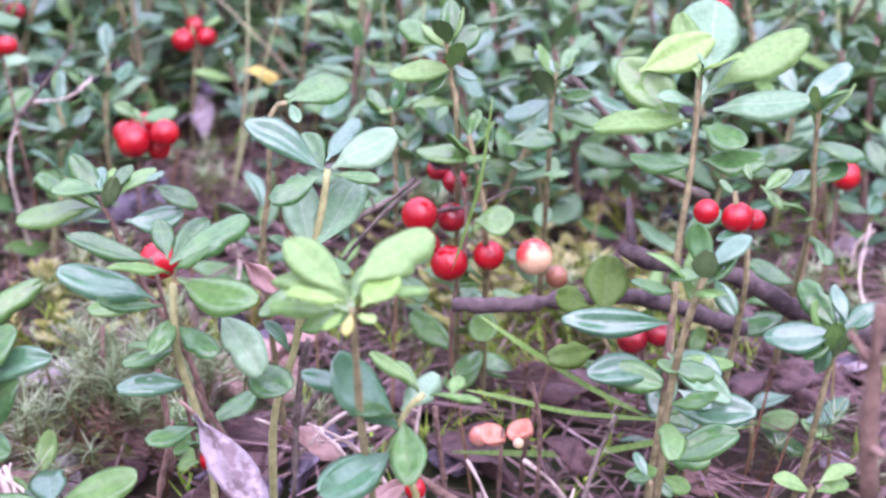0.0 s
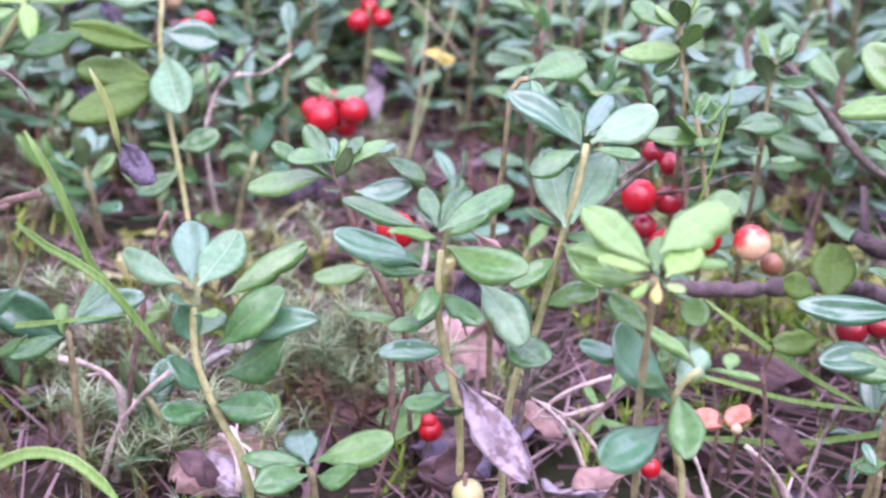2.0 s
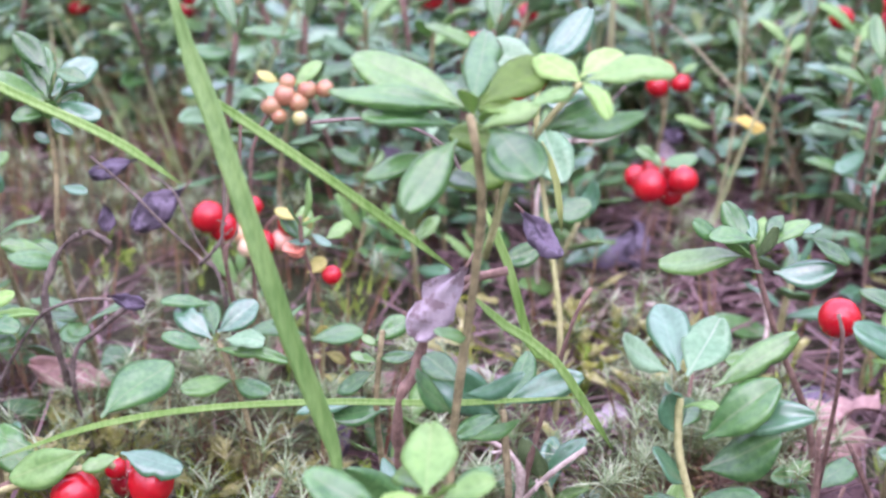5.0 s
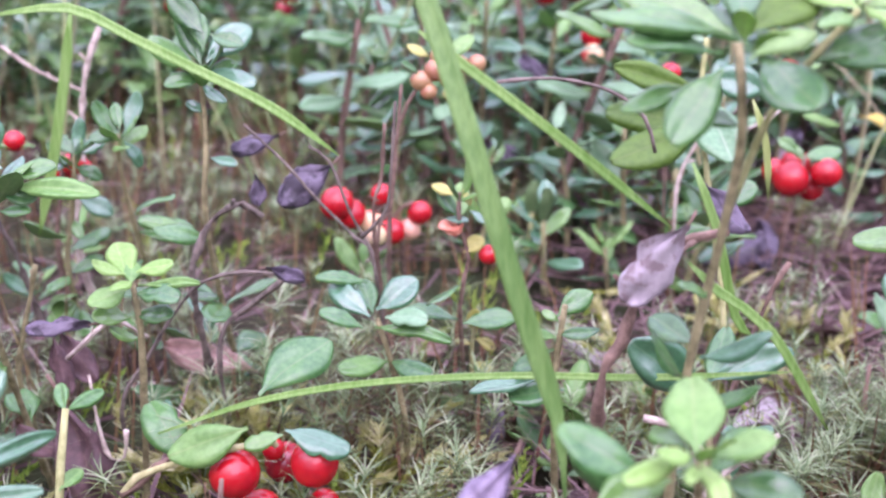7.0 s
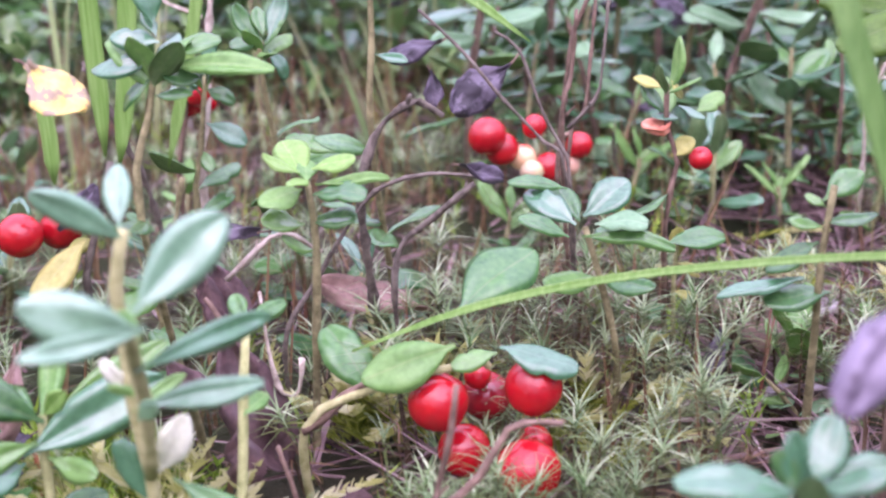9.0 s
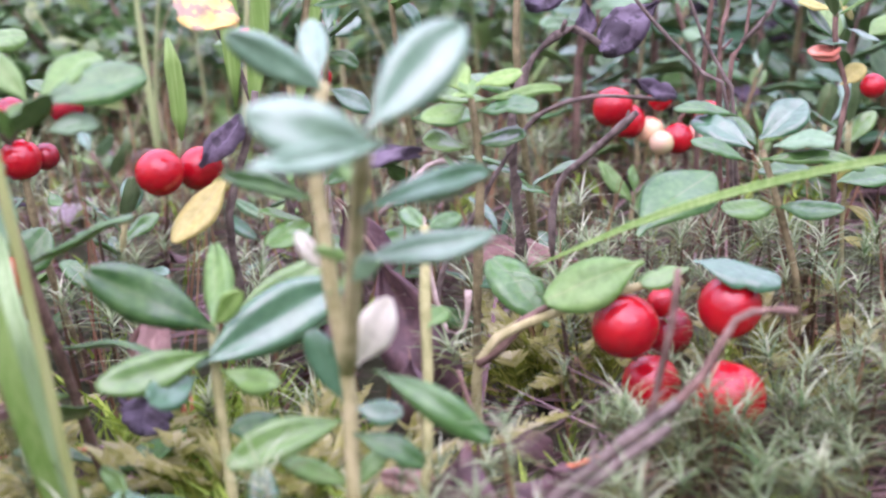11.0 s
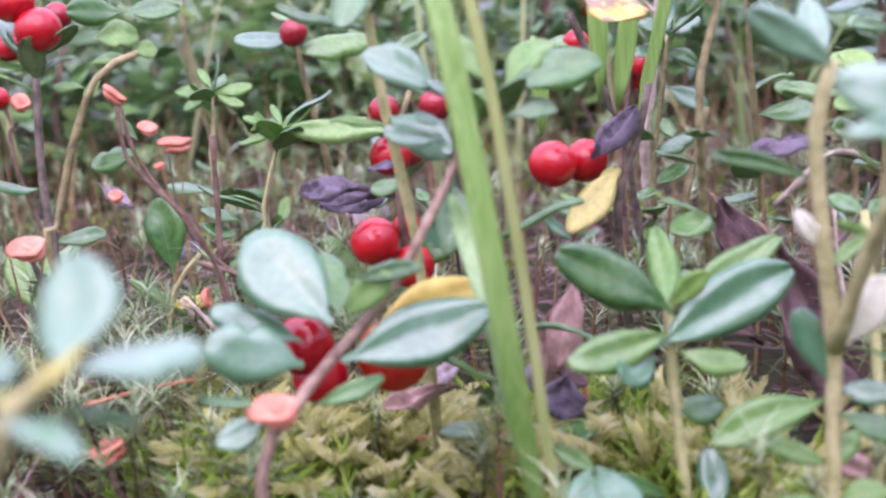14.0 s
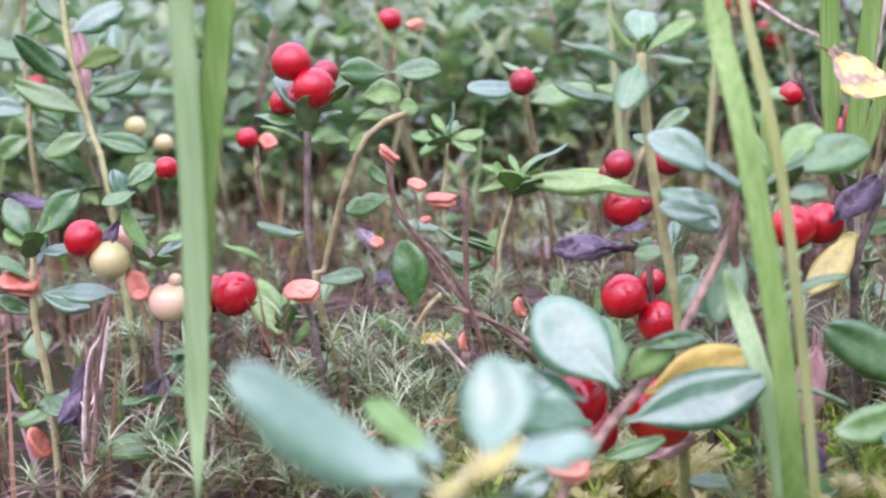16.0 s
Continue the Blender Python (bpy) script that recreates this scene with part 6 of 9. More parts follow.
leaf(p, (-153.5, 261.6, 21.7), (-149.2, 261.8, 19.5), 2.8, 26, "w")
p = plant("lingonberry_plant", "berry stalk of lingonberry hidden by a bare twig", [(-263.4, 291.9, -3), (-263.1, 282.3, 27.6), (-260.7, 282.9, 45.3), (-259.9, 283.1, 53.9)], 0.558, 0.374, "twig")
leaf(p, (-266.3, 281.5, 55.3), (-276.6, 279.3, 59.3), 6.3, -19, "g")
berry(p, (-257.5, 283.6, 51.1), 3.00, "red")
berry(p, (-261.7, 286.5, 47.7), 3.04, "red")
berry(p, (-270.8, 280.4, 56.6), 2.72, "red")
berry(p, (-259.6, 291, 47.3), 2.80, "red")
twig("thick wavy dead twig with curled tip", [(-191.9, 241, 58.3), (-195.6, 240.1, 61.2), (-198.9, 239.3, 60.6), (-201.8, 238.6, 57), (-204.8, 237.9, 51.5), (-206.5, 237.5, 41.7), (-206.7, 252, -3)], 1.0, "bark")
twig("bare forked twig over the moss", [(-163, 235.3, 85.2), (-164.1, 235, 69.1), (-165.1, 234.8, 63.5), (-169.3, 233.8, 58.9)], 0.38, "bark")
twig("brown twig carrying a withered violet leaf", [(-102.2, 198.6, 79.2), (-108.4, 197.1, 77.4), (-113.7, 195.8, 71), (-116.4, 195.2, 61.8), (-119.1, 194.5, 50.2), (-119.5, 212, -3)], 1.15, "twig")
twig("thin dark arching twig", [(-142.3, 224.6, 92.7), (-133.1, 226.9, 93.3), (-123.8, 229.1, 91.5), (-117.9, 230.5, 86.7), (-115.7, 231, 80.7)], 0.43, "bark")
twig("dry looping twig in front", [(-160.7, 178.1, 35), (-164, 177.2, 35.1), (-167.4, 176.2, 34), (-170.8, 175.3, 28.3), (-175, 174.2, 23.6)], 0.65, "twig")
twig("upright end of the dry twig", [(-173.4, 174.6, 40.7), (-174.1, 174.4, 34.6), (-175.6, 174, 28.4), (-176.7, 173.7, 22.8)], 0.61, "twig")
twig("pale dead twig with curl", [(-205.9, 216.7, 41.5), (-207.6, 216.2, 42.5), (-210, 215.5, 44.4), (-213.5, 214.6, 44), (-218.1, 213.3, 39.9), (-220.9, 212.6, 37.1)], 0.54, "pale")
twig("thin brown hooked twig", [(-211.6, 204, 39), (-211.1, 204.2, 33.5), (-210.7, 204.3, 26), (-208.9, 204.8, 21.6), (-206.7, 205.3, 22), (-206, 205.5, 27.7)], 0.48, "pale")
twig("grey twig leaning over the moss", [(-185.4, 236.2, 48.2), (-187.3, 235.7, 45.8), (-194.7, 233.7, 40.5), (-197.5, 233, 37.6), (-199.2, 232.5, 27.4), (-199.5, 242, -3)], 0.67, "bark")
twig("arched thin twig with violet leaf", [(-180.3, 230.1, 51), (-190.8, 227.2, 52.3), (-197.8, 225.3, 50.6), (-200.6, 224.6, 47.8), (-205.3, 223.3, 41.2), (-209.2, 222.3, 34.5), (-215.2, 220.6, 22.6), (-216.1, 228.3, -3)], 0.50, "bark")
twig("upright scaly grey twig", [(-248.7, 285.8, 84.1), (-253.1, 284.7, 70.6), (-256, 284, 45.4), (-258, 283.5, 30.7), (-258.3, 294.2, -3)], 1.07, "pale")
twig("pale thin twig crossing", [(-282.4, 297, 75.8), (-274.8, 298.9, 70.2), (-263.6, 301.5, 64.5)], 0.56, "pale")
twig("slender red-brown bare berry stalk", [(-167.7, 256.1, 83.1), (-168.8, 255.9, 70.4), (-170, 255.6, 57.1), (-172.3, 255, 48.5), (-172.7, 271.9, -3)], 0.45, "twig")
twig("thin dark stalk with bent top", [(-184, 246.2, 72), (-179.8, 247.3, 69), (-176.1, 248.3, 58.3), (-172.3, 249.4, 51.2), (-171.3, 249.7, 44.1), (-171.1, 265.1, -3)], 0.43, "bark")
twig("thin brown stalk behind the violet leaf", [(-196.9, 245.4, 75.7), (-189.6, 247.4, 68.3), (-183.1, 249.1, 59.9), (-176.5, 250.9, 51.7), (-172.6, 252, 45.5), (-172, 268.1, -3)], 0.43, "bark")
twig("straight thin red-brown bare stem", [(-172, 258.9, 74.1), (-172.8, 258.7, 62.2), (-174.2, 258.3, 51), (-174.4, 276.1, -3)], 0.58, "twig")
grass("broad green grass blade rising beside the berries", [(-146.6, 178, 128.1), (-143.3, 176.4, 117.3), (-140.3, 174.9, 110.6), (-133.7, 171.3, 94.3), (-128.1, 169.7, 78.4), (-122.1, 169.3, 61.2), (-120, 166.3, 50.2)], 2.84, "dark")
grass("long thin grass blade lying across", [(-193.8, 194.3, 34.9), (-177.5, 198.2, 41.2), (-158.1, 200.1, 46.4), (-134.5, 201.2, 50.3), (-112.1, 201, 53), (-89.3, 200.9, 57)], 1.16, "grass")
grass("flat pale grass blade slanting down", [(-145.7, 185.8, 108.6), (-141.2, 186.9, 105.1), (-133.5, 188.7, 99.3), (-121.7, 191.6, 90), (-110.1, 194.4, 80.4)], 1.46, "grass")
grass("thin grass blade arching at the back", [(-241.9, 232.3, 97), (-227.2, 235.8, 98.6), (-216.2, 238.5, 93.3), (-206.1, 240.9, 88), (-190.7, 244.7, 79.8), (-178.1, 247.7, 70.2)], 1.96, "grass")
grass("thin upright grass stalk", [(-241.8, 262, 92.6), (-244.2, 261.4, 79.2), (-247.5, 260.6, 64), (-253.4, 259.2, 41.4)], 2.46, "grass")
grass("slanting lower grass blade", [(-107.5, 199.7, 73.3), (-102.7, 200.3, 68.8), (-94.5, 201.5, 62.7), (-84.4, 202.9, 46.5)], 1.51, "grass")
grass("thin green grass stalk in front of the litter", [(-108.5, 209.5, 85.8), (-104.2, 210.1, 75.7), (-100, 210.7, 60.8), (-97.1, 211.1, 57.5)], 1.55, "grass")
grass("pale bent piece of straw", [(-100.5, 220.4, 93.7), (-97.8, 220.7, 86.6), (-96.5, 220.9, 77.2)], 1.21, "straw")
fallen_leaf("curled violet withered leaf on a twig", (-184.8, 264, 63.1), (-194.6, 258.7, 54.5), 7.9, -65, "purple")
fallen_leaf("small violet withered leaf", (-200.4, 273.6, 65.4), (-209.5, 268.6, 61.6), 4.9, -46, "purple")
fallen_leaf("violet withered leaf on the arched twig", (-185, 224.3, 54.7), (-178.3, 227, 52), 3.5, 41, "purple")
fallen_leaf("dull violet leaf hanging downward", (-195.4, 246.1, 65.2), (-194.1, 245.2, 59), 3.8, 15, "purple")
fallen_leaf("curled lilac-grey withered leaf", (-107.9, 193.4, 81.4), (-116.2, 189.5, 70.2), 7.5, -52, "grey")
fallen_leaf("lilac withered leaf in front", (-124.2, 149.7, 66.2), (-130.1, 140.6, 57.7), 5.4, -42, "lilac")
fallen_leaf("folded violet withered leaf", (-107.5, 248.6, 70.2), (-99.8, 244.2, 61.7), 6.2, 26, "purple")
fallen_leaf("yellow leaf with brown spots", (-246.9, 204.2, 72.9), (-238.1, 204.5, 65.3), 9.2, 30, "spotted")
fallen_leaf("pinkish-brown dry leaf on moss", (-197.8, 250.1, 18.7), (-219, 251.4, 20.1), 8.0, -41, "tan")
fallen_leaf("large dark purple-brown dead leaf", (-220.1, 207.3, 32.4), (-208.3, 202, 10.3), 10.5, 43, "brown")
fallen_leaf("dark brown shadowed dead leaf", (-222.4, 209.9, 16.5), (-231.8, 209.5, 20.8), 5.7, -20, "brown")
fallen_leaf("violet scrap of leaf on moss", (-144.1, 248.2, 20.7), (-145.4, 244.3, 11), 4.2, -4, "purple")
fallen_leaf("dark violet curled scrap on moss", (-159, 237.6, -0.1), (-152.4, 239.3, 1.9), 6.1, 57, "purple")
fallen_leaf("brown leaf lying on the litter", (-201.7, 196.8, 8.1), (-193.2, 198.2, 8.8), 5.6, 35, "brown")

# plants round the last stretch
p = plant("lingonberry_plant", "dark green lingonberry sprig with wet shining leaves", [(-225.6, 166.2, -3), (-224.6, 163.2, 10.3), (-226, 164.9, 23.1), (-226.4, 165.6, 30.5), (-226.7, 166.6, 35)], 0.62, 0.5, "olivestem")
leaf(p, (-225.9, 165.7, 34.6), (-237.3, 158.6, 43.5), 6.3, -71, "g")
leaf(p, (-226.8, 166.6, 34.9), (-230.4, 177.6, 40.2), 4.1, -12, "y")
leaf(p, (-227.8, 163, 30.9), (-213.2, 174.3, 38.1), 7.4, 60, "s")
leaf(p, (-225.8, 169.1, 35), (-218.2, 183.2, 37.1), 4.8, 44, "g")
leaf(p, (-226.2, 164, 32.4), (-234.4, 153.5, 32.2), 5.0, -60, "g")
leaf(p, (-227.5, 162.9, 30), (-230.8, 155.9, 28.5), 4.5, -48, "s")
leaf(p, (-225.4, 164.7, 30.1), (-216.8, 163, 28.9), 3.6, 51, "g")
leaf(p, (-227.3, 166.4, 34.7), (-238.4, 173.7, 35.7), 4.2, -40, "g")
leaf(p, (-226.5, 166.7, 35), (-221.7, 164.2, 39.8), 2.9, 103, "l")
leaf(p, (-225.6, 164.8, 22.4), (-222.7, 171.9, 20.6), 4.1, 54, "g")
p = plant("lingonberry_plant", "low blue-green lingonberry sprig in feather moss", [(-233.8, 154.4, -3), (-232.8, 151.4, 13.8), (-232.5, 152.6, 18)], 0.5, 0.4, "stem")
leaf(p, (-233.4, 152.8, 19.9), (-232.3, 144.7, 16.7), 5.2, -17, "s")
leaf(p, (-232.5, 153.1, 19.8), (-226.6, 146.8, 17.1), 5.4, 20, "s")
leaf(p, (-231.9, 153.1, 19.1), (-226.5, 161.1, 13.3), 2.6, 69, "g")
leaf(p, (-220.5, 161.6, 11.4), (-223, 167.4, 16.2), 4.0, 0, "s")
leaf(p, (-232.5, 152.9, 19.2), (-238.3, 160.2, 17.2), 2.6, -39, "g")
p = plant("lingonberry_plant", "lingonberry with orange-red berries and a yellow leaf", [(-264.9, 135.5, -3), (-263.9, 132.5, 24.2), (-261.2, 135.5, 30.8), (-260.7, 142.1, 33.4), (-258.1, 147.6, 37), (-255.1, 152.5, 41.5), (-252.8, 158.6, 47.8), (-250.6, 164.8, 54.6)], 0.72, 0.55, "pinkstem")
leaf(p, (-259.1, 143.1, 38.7), (-269.3, 144.7, 49.3), 9.7, -40, "s")
leaf(p, (-260.8, 147.8, 38), (-266, 156.3, 44.9), 5.8, 9, "g")
leaf(p, (-259.4, 146.3, 38.4), (-253.3, 146, 43.8), 3.8, 86, "y")
leaf(p, (-258.7, 151.5, 35.2), (-249.5, 160.9, 37.8), 6.5, 68, "yellow")
leaf(p, (-258.1, 142.6, 34.8), (-245.4, 153.4, 36.5), 7.6, 56, "s")
leaf(p, (-257.1, 145.3, 43.5), (-250.4, 149.7, 44), 2.6, 54, "g")
leaf(p, (-263.7, 143.7, 36.2), (-271, 138.5, 41.8), 4.6, -56, "s")
leaf(p, (-261.5, 139.8, 34.9), (-268.6, 133.2, 39.2), 7.0, -70, "s")
leaf(p, (-260.8, 140.1, 30.2), (-254.1, 144.6, 31.5), 2.6, 49, "g")
leaf(p, (-263, 134, 32.4), (-268.8, 129.5, 34), 1.2, -61, "k")
leaf(p, (-264, 135.2, 30.3), (-267.9, 130.8, 28.9), 3.6, -50, "s")
leaf(p, (-250.6, 165.5, 52.9), (-251.2, 158.3, 43.7), 5.1, -17, "k")
berry(p, (-258.7, 157, 30.5), 4.62, "orange")
berry(p, (-267.8, 151.2, 33.2), 3.73, "red")
berry(p, (-266.8, 152.7, 28.5), 3.50, "red")
husk(p, (-261.5, 133.4, 31.8), 5.61, 0)
p = plant("lingonberry_plant", "lingonberry sprig behind the grass with pale blunt leaves", [(-250.3, 180.9, -3), (-250, 162, 54.3), (-248, 162.9, 57.5), (-245.9, 163.9, 60.7)], 0.558, 0.408, "twig")
leaf(p, (-251.4, 161.4, 61.6), (-260, 159.4, 67.2), 5.7, -40, "sheened")
leaf(p, (-245.6, 164, 62), (-249.4, 163.1, 68.3), 3.8, -51, "y")
leaf(p, (-244.6, 164.5, 62), (-241.4, 172.5, 68.3), 4.8, 26, "y")
leaf(p, (-244.7, 164.4, 61.3), (-234.8, 171.9, 65), 6.0, 45, "g")
leaf(p, (-246.2, 163.7, 60.8), (-250.4, 162.1, 59.4), 2.6, -24, "y")
leaf(p, (-244.2, 164.7, 58.5), (-239.3, 167, 59.8), 3.1, 51, "k")
leaf(p, (-252.8, 164, 55.7), (-259.3, 161.1, 57.7), 4.1, -46, "sheened")
leaf(p, (-251.7, 165.5, 47.9), (-255.1, 161.6, 43.1), 5.2, -57, "s")
leaf(p, (-251.6, 161.3, 57.9), (-254.7, 160.3, 59.8), 2.1, -29, "s")
leaf(p, (-247.9, 163, 57.7), (-242.1, 161.8, 64.2), 4.0, -21, "g")
leaf(p, (-248.2, 162.8, 57.2), (-248.9, 168, 62), 3.7, 6, "y")
leaf(p, (-248, 162.9, 57.5), (-246.8, 159.5, 62.2), 3.1, -20, "y")
leaf(p, (-247.4, 163.2, 58.5), (-242.4, 169.7, 65), 4.6, -11, "g")
leaf(p, (-247.3, 163.2, 58.6), (-252.7, 160.3, 63.7), 4.4, -17, "s")
leaf(p, (-250.2, 176.1, 11.6), (-259.8, 170.7, 14.8), 5.2, -2, "g")
leaf(p, (-250.2, 173.5, 19.2), (-247.2, 162.2, 22.2), 6.8, 20, "g")
leaf(p, (-250.1, 170.1, 29.8), (-238.5, 173.6, 31.6), 5.6, -21, "g")
leaf(p, (-250.3, 177.1, 8.5), (-248.7, 188.4, 7.6), 6.5, -11, "g")
leaf(p, (-250.1, 169, 33.1), (-259.5, 162, 37), 6.7, 7, "g")
leaf(p, (-250.1, 166.1, 41.7), (-237.9, 170.4, 47.6), 7.1, -13, "g")
leaf(p, (-250.2, 176.5, 10.2), (-238.2, 179.5, 12.6), 6.7, 11, "g")
leaf(p, (-250.2, 172.6, 22.1), (-258.2, 163.3, 27.8), 7.3, 3, "g")
p = plant("lingonberry_plant", "berry stalk of lingonberry with a withered violet leaf", [(-244.3, 220.4, -3), (-244.2, 209.7, 30.8), (-243.4, 210, 40.6), (-240.8, 211.2, 48.3), (-239, 212.1, 55.9)], 0.682, 0.544, "bark")
leaf(p, (-247.6, 208.1, 45.4), (-240.4, 211.8, 51.2), 5.6, 45, "purple")
leaf(p, (-243.7, 209.9, 43.3), (-248.9, 199.9, 36.7), 5.6, -31, "w")
leaf(p, (-247, 208.4, 41), (-243.6, 211.3, 43), 2.6, 52, "w")
berry(p, (-252.9, 205.7, 44.9), 3.72, "red")
berry(p, (-249.7, 212.6, 44.1), 3.55, "red")
p = plant("lingonberry_plant", "lingonberry with dark red cluster behind a pale leaf", [(-287.4, 234.1, -3), (-287.2, 222.3, 33.8), (-286.3, 222.8, 46.9), (-283.9, 223.9, 54.6)], 0.558, 0.374, "stem")
leaf(p, (-281.3, 225.1, 53.4), (-286.5, 225.4, 56.5), 3.4, -12, "g")
leaf(p, (-284.2, 218.3, 48.2), (-301.9, 212.8, 50.4), 5.2, -46, "y")
leaf(p, (-288, 222, 35.9), (-299.4, 215.8, 37.2), 5.9, -31, "purple")
leaf(p, (-284.2, 223.7, 37.6), (-282, 223.1, 35.2), 2.6, 27, "g")
leaf(p, (-287.9, 222, 36.9), (-292.4, 219.4, 35.5), 3.0, -47, "s")
berry(p, (-288.2, 221.9, 51.6), 2.77, "dark")
berry(p, (-280.1, 225.7, 51.8), 2.96, "dark")
berry(p, (-287.9, 222.1, 43.5), 3.75, "red")
berry(p, (-286.3, 227.2, 43.1), 2.51, "dark")
berry(p, (-292.2, 226.7, 48.9), 2.03, "dark")
p = plant("lingonberry_plant", "upright dark stalk carrying a bunch of red lingonberries", [(-332.4, 189.8, -3), (-332.2, 182.9, 20.1), (-331.1, 183.5, 33.6), (-331.3, 183.4, 47), (-329.7, 184.3, 66.6)], 0.744, 0.612, "bark")
leaf(p, (-338.9, 181.4, 66.6), (-331.6, 184.3, 65.2), 4.5, 11, "g")
leaf(p, (-321.5, 188.9, 68.8), (-315.7, 191.5, 69.9), 5.7, 49, "y")
leaf(p, (-316.6, 191.7, 66.5), (-313.3, 193.6, 66.2), 3.5, 52, "y")
leaf(p, (-322.6, 188.3, 65), (-318.1, 192.2, 65.9), 3.4, 29, "y")
leaf(p, (-323.8, 187.6, 61.2), (-329, 187, 62.8), 3.1, -20, "y")
leaf(p, (-321.1, 189.1, 63), (-323, 186.2, 60), 2.6, -21, "y")
leaf(p, (-317, 191.4, 72.3), (-323.3, 185.3, 73.1), 4.9, -74, "g")
leaf(p, (-317, 191.4, 72.3), (-309.5, 195.7, 72.6), 4.9, 48, "g")
leaf(p, (-329.8, 184.3, 65.5), (-335, 185.3, 74.2), 4.5, -21, "s")
leaf(p, (-330, 184.1, 62.7), (-326.5, 179.6, 70.4), 4.2, -3, "g")
leaf(p, (-329.9, 184.2, 63.6), (-327.2, 189, 67.7), 3.4, 4, "g")
leaf(p, (-330.1, 184.1, 61), (-335.4, 181.1, 66.7), 4.0, 4, "y")
leaf(p, (-329.7, 184.3, 66), (-322, 185.3, 71.5), 5.0, -9, "g")
leaf(p, (-331.2, 183.5, 36.5), (-323.1, 186.3, 38.8), 4.8, 25, "g")
leaf(p, (-331.3, 183.4, 31.5), (-333.8, 192, 34.8), 4.6, -11, "g")
leaf(p, (-332.1, 183, 22), (-338.8, 188.9, 22.7), 4.7, 13, "g")
leaf(p, (-331.4, 183.3, 30.2), (-327.5, 175, 33.2), 5.1, 17, "g")
leaf(p, (-332.3, 184.6, 14.1), (-322, 182.1, 16), 5.0, 4, "g")
leaf(p, (-331.3, 183.4, 45.6), (-337.8, 177.1, 47), 4.1, -13, "g")
leaf(p, (-332.3, 184, 16.3), (-330.1, 193.1, 19.9), 4.4, -24, "g")
leaf(p, (-332.3, 183.9, 16.5), (-340.3, 193.7, 21.4), 6.4, -21, "g")
berry(p, (-331.4, 183.3, 75.4), 3.41, "red")
berry(p, (-327.3, 183.3, 70.9), 3.65, "red")
berry(p, (-335.6, 185.6, 68.4), 2.41, "red")
berry(p, (-333.5, 186.8, 68.7), 2.89, "red")
berry(p, (-331.1, 192.7, 72.4), 2.45, "dark")
p = plant("lingonberry_plant", "leaning yellow-brown lingonberry stalk", [(-325.8, 188.7, -3), (-325.5, 175.8, 37.2), (-324, 176.7, 41), (-321.1, 178.3, 51.4), (-316.1, 181.1, 63.3), (-310.2, 184.4, 66.5)], 0.558, 0.408, "stem")
p = plant("lingonberry_plant", "small red berry on a bent stalk", [(-369.2, 235, -3), (-369.1, 219.9, 43.4), (-368.4, 220.3, 50.7), (-370, 219.4, 56.3)], 0.31, 0.272, "twig")
berry(p, (-370.2, 219.3, 56.3), 2.39, "red")
husk(p, (-366.5, 221.4, 54.8), 4.78, 30)
p = plant("lingonberry_plant", "thin branching stalk with orange dried husks", [(-297.8, 193.2, -3), (-298.8, 180.1, 35.9), (-305.2, 176.5, 47.7), (-308, 174.9, 52.6), (-308.2, 174.8, 61.7)], 0.31, 0.238, "twig")
husk(p, (-308.2, 174.8, 61.2), 3.92, 40)
husk(p, (-301.3, 178.6, 53.4), 5.34, 0)
husk(p, (-304.7, 176.8, 56), 3.20, 20)
husk(p, (-303.9, 177.2, 50.4), 2.14, 0)
husk(p, (-317.3, 183.4, 44.4), 2.87, 20)
husk(p, (-291.4, 183.5, 34.7), 3.47, 70)
husk(p, (-299.2, 177.9, 30), 3.10, 80)
p = plant("lingonberry_plant", "bare stalk with an orange dried husk and a red berry", [(-323.3, 174, -3), (-322.3, 171, 22), (-322.7, 169.6, 35.2), (-322.9, 168.1, 38.7)], 0.5, 0.34, "bark")
husk(p, (-322, 167.7, 39.8), 6.03, 0)
berry(p, (-341.9, 174.5, 36.4), 4.04, "red")
berry(p, (-348.3, 176.5, 35.4), 3.42, "dark")
leaf(p, (-333.9, 173.7, 43), (-338, 169.1, 47.5), 2.5, -20, "y")
p = plant("lingonberry_plant", "pale unripe lingonberries on a dark stalk", [(-348.7, 168.5, -3), (-348.6, 161, 21.7), (-348.4, 161.1, 31.8), (-346.5, 162.1, 41.5), (-348.3, 161.1, 47.4)], 0.558, 0.408, "bark")
leaf(p, (-349.8, 160.3, 45.2), (-345, 162.5, 45.1), 2.9, 44, "g")
leaf(p, (-346.6, 162.1, 48.3), (-343.7, 166, 49.4), 2.8, 18, "y")
leaf(p, (-350, 160.2, 54.3), (-352.5, 160.1, 60.9), 3.5, -32, "s")
leaf(p, (-350.4, 160, 58.1), (-347.9, 165.2, 61), 3.5, 46, "g")
leaf(p, (-348.9, 160.8, 57), (-352.3, 156.3, 56), 3.2, -41, "g")
leaf(p, (-353.3, 158.4, 40.1), (-363, 155.4, 40.8), 5.7, -24, "s")
leaf(p, (-351.8, 159.2, 52.5), (-354.4, 157.1, 48.1), 2.8, -60, "purple")
leaf(p, (-347.1, 161.8, 43.2), (-353.1, 163.7, 46.7), 3.3, -3, "y")
leaf(p, (-347.5, 161.6, 44.8), (-346.8, 156.3, 48.3), 2.9, -1, "s")
leaf(p, (-347.6, 161.5, 45), (-342.9, 166, 50.3), 4.9, 9, "s")
leaf(p, (-347.9, 161.3, 46.1), (-352.6, 159.7, 53.3), 3.6, -21, "y")
leaf(p, (-347.3, 161.7, 44.2), (-342.4, 159.4, 48.6), 3.6, -22, "g")
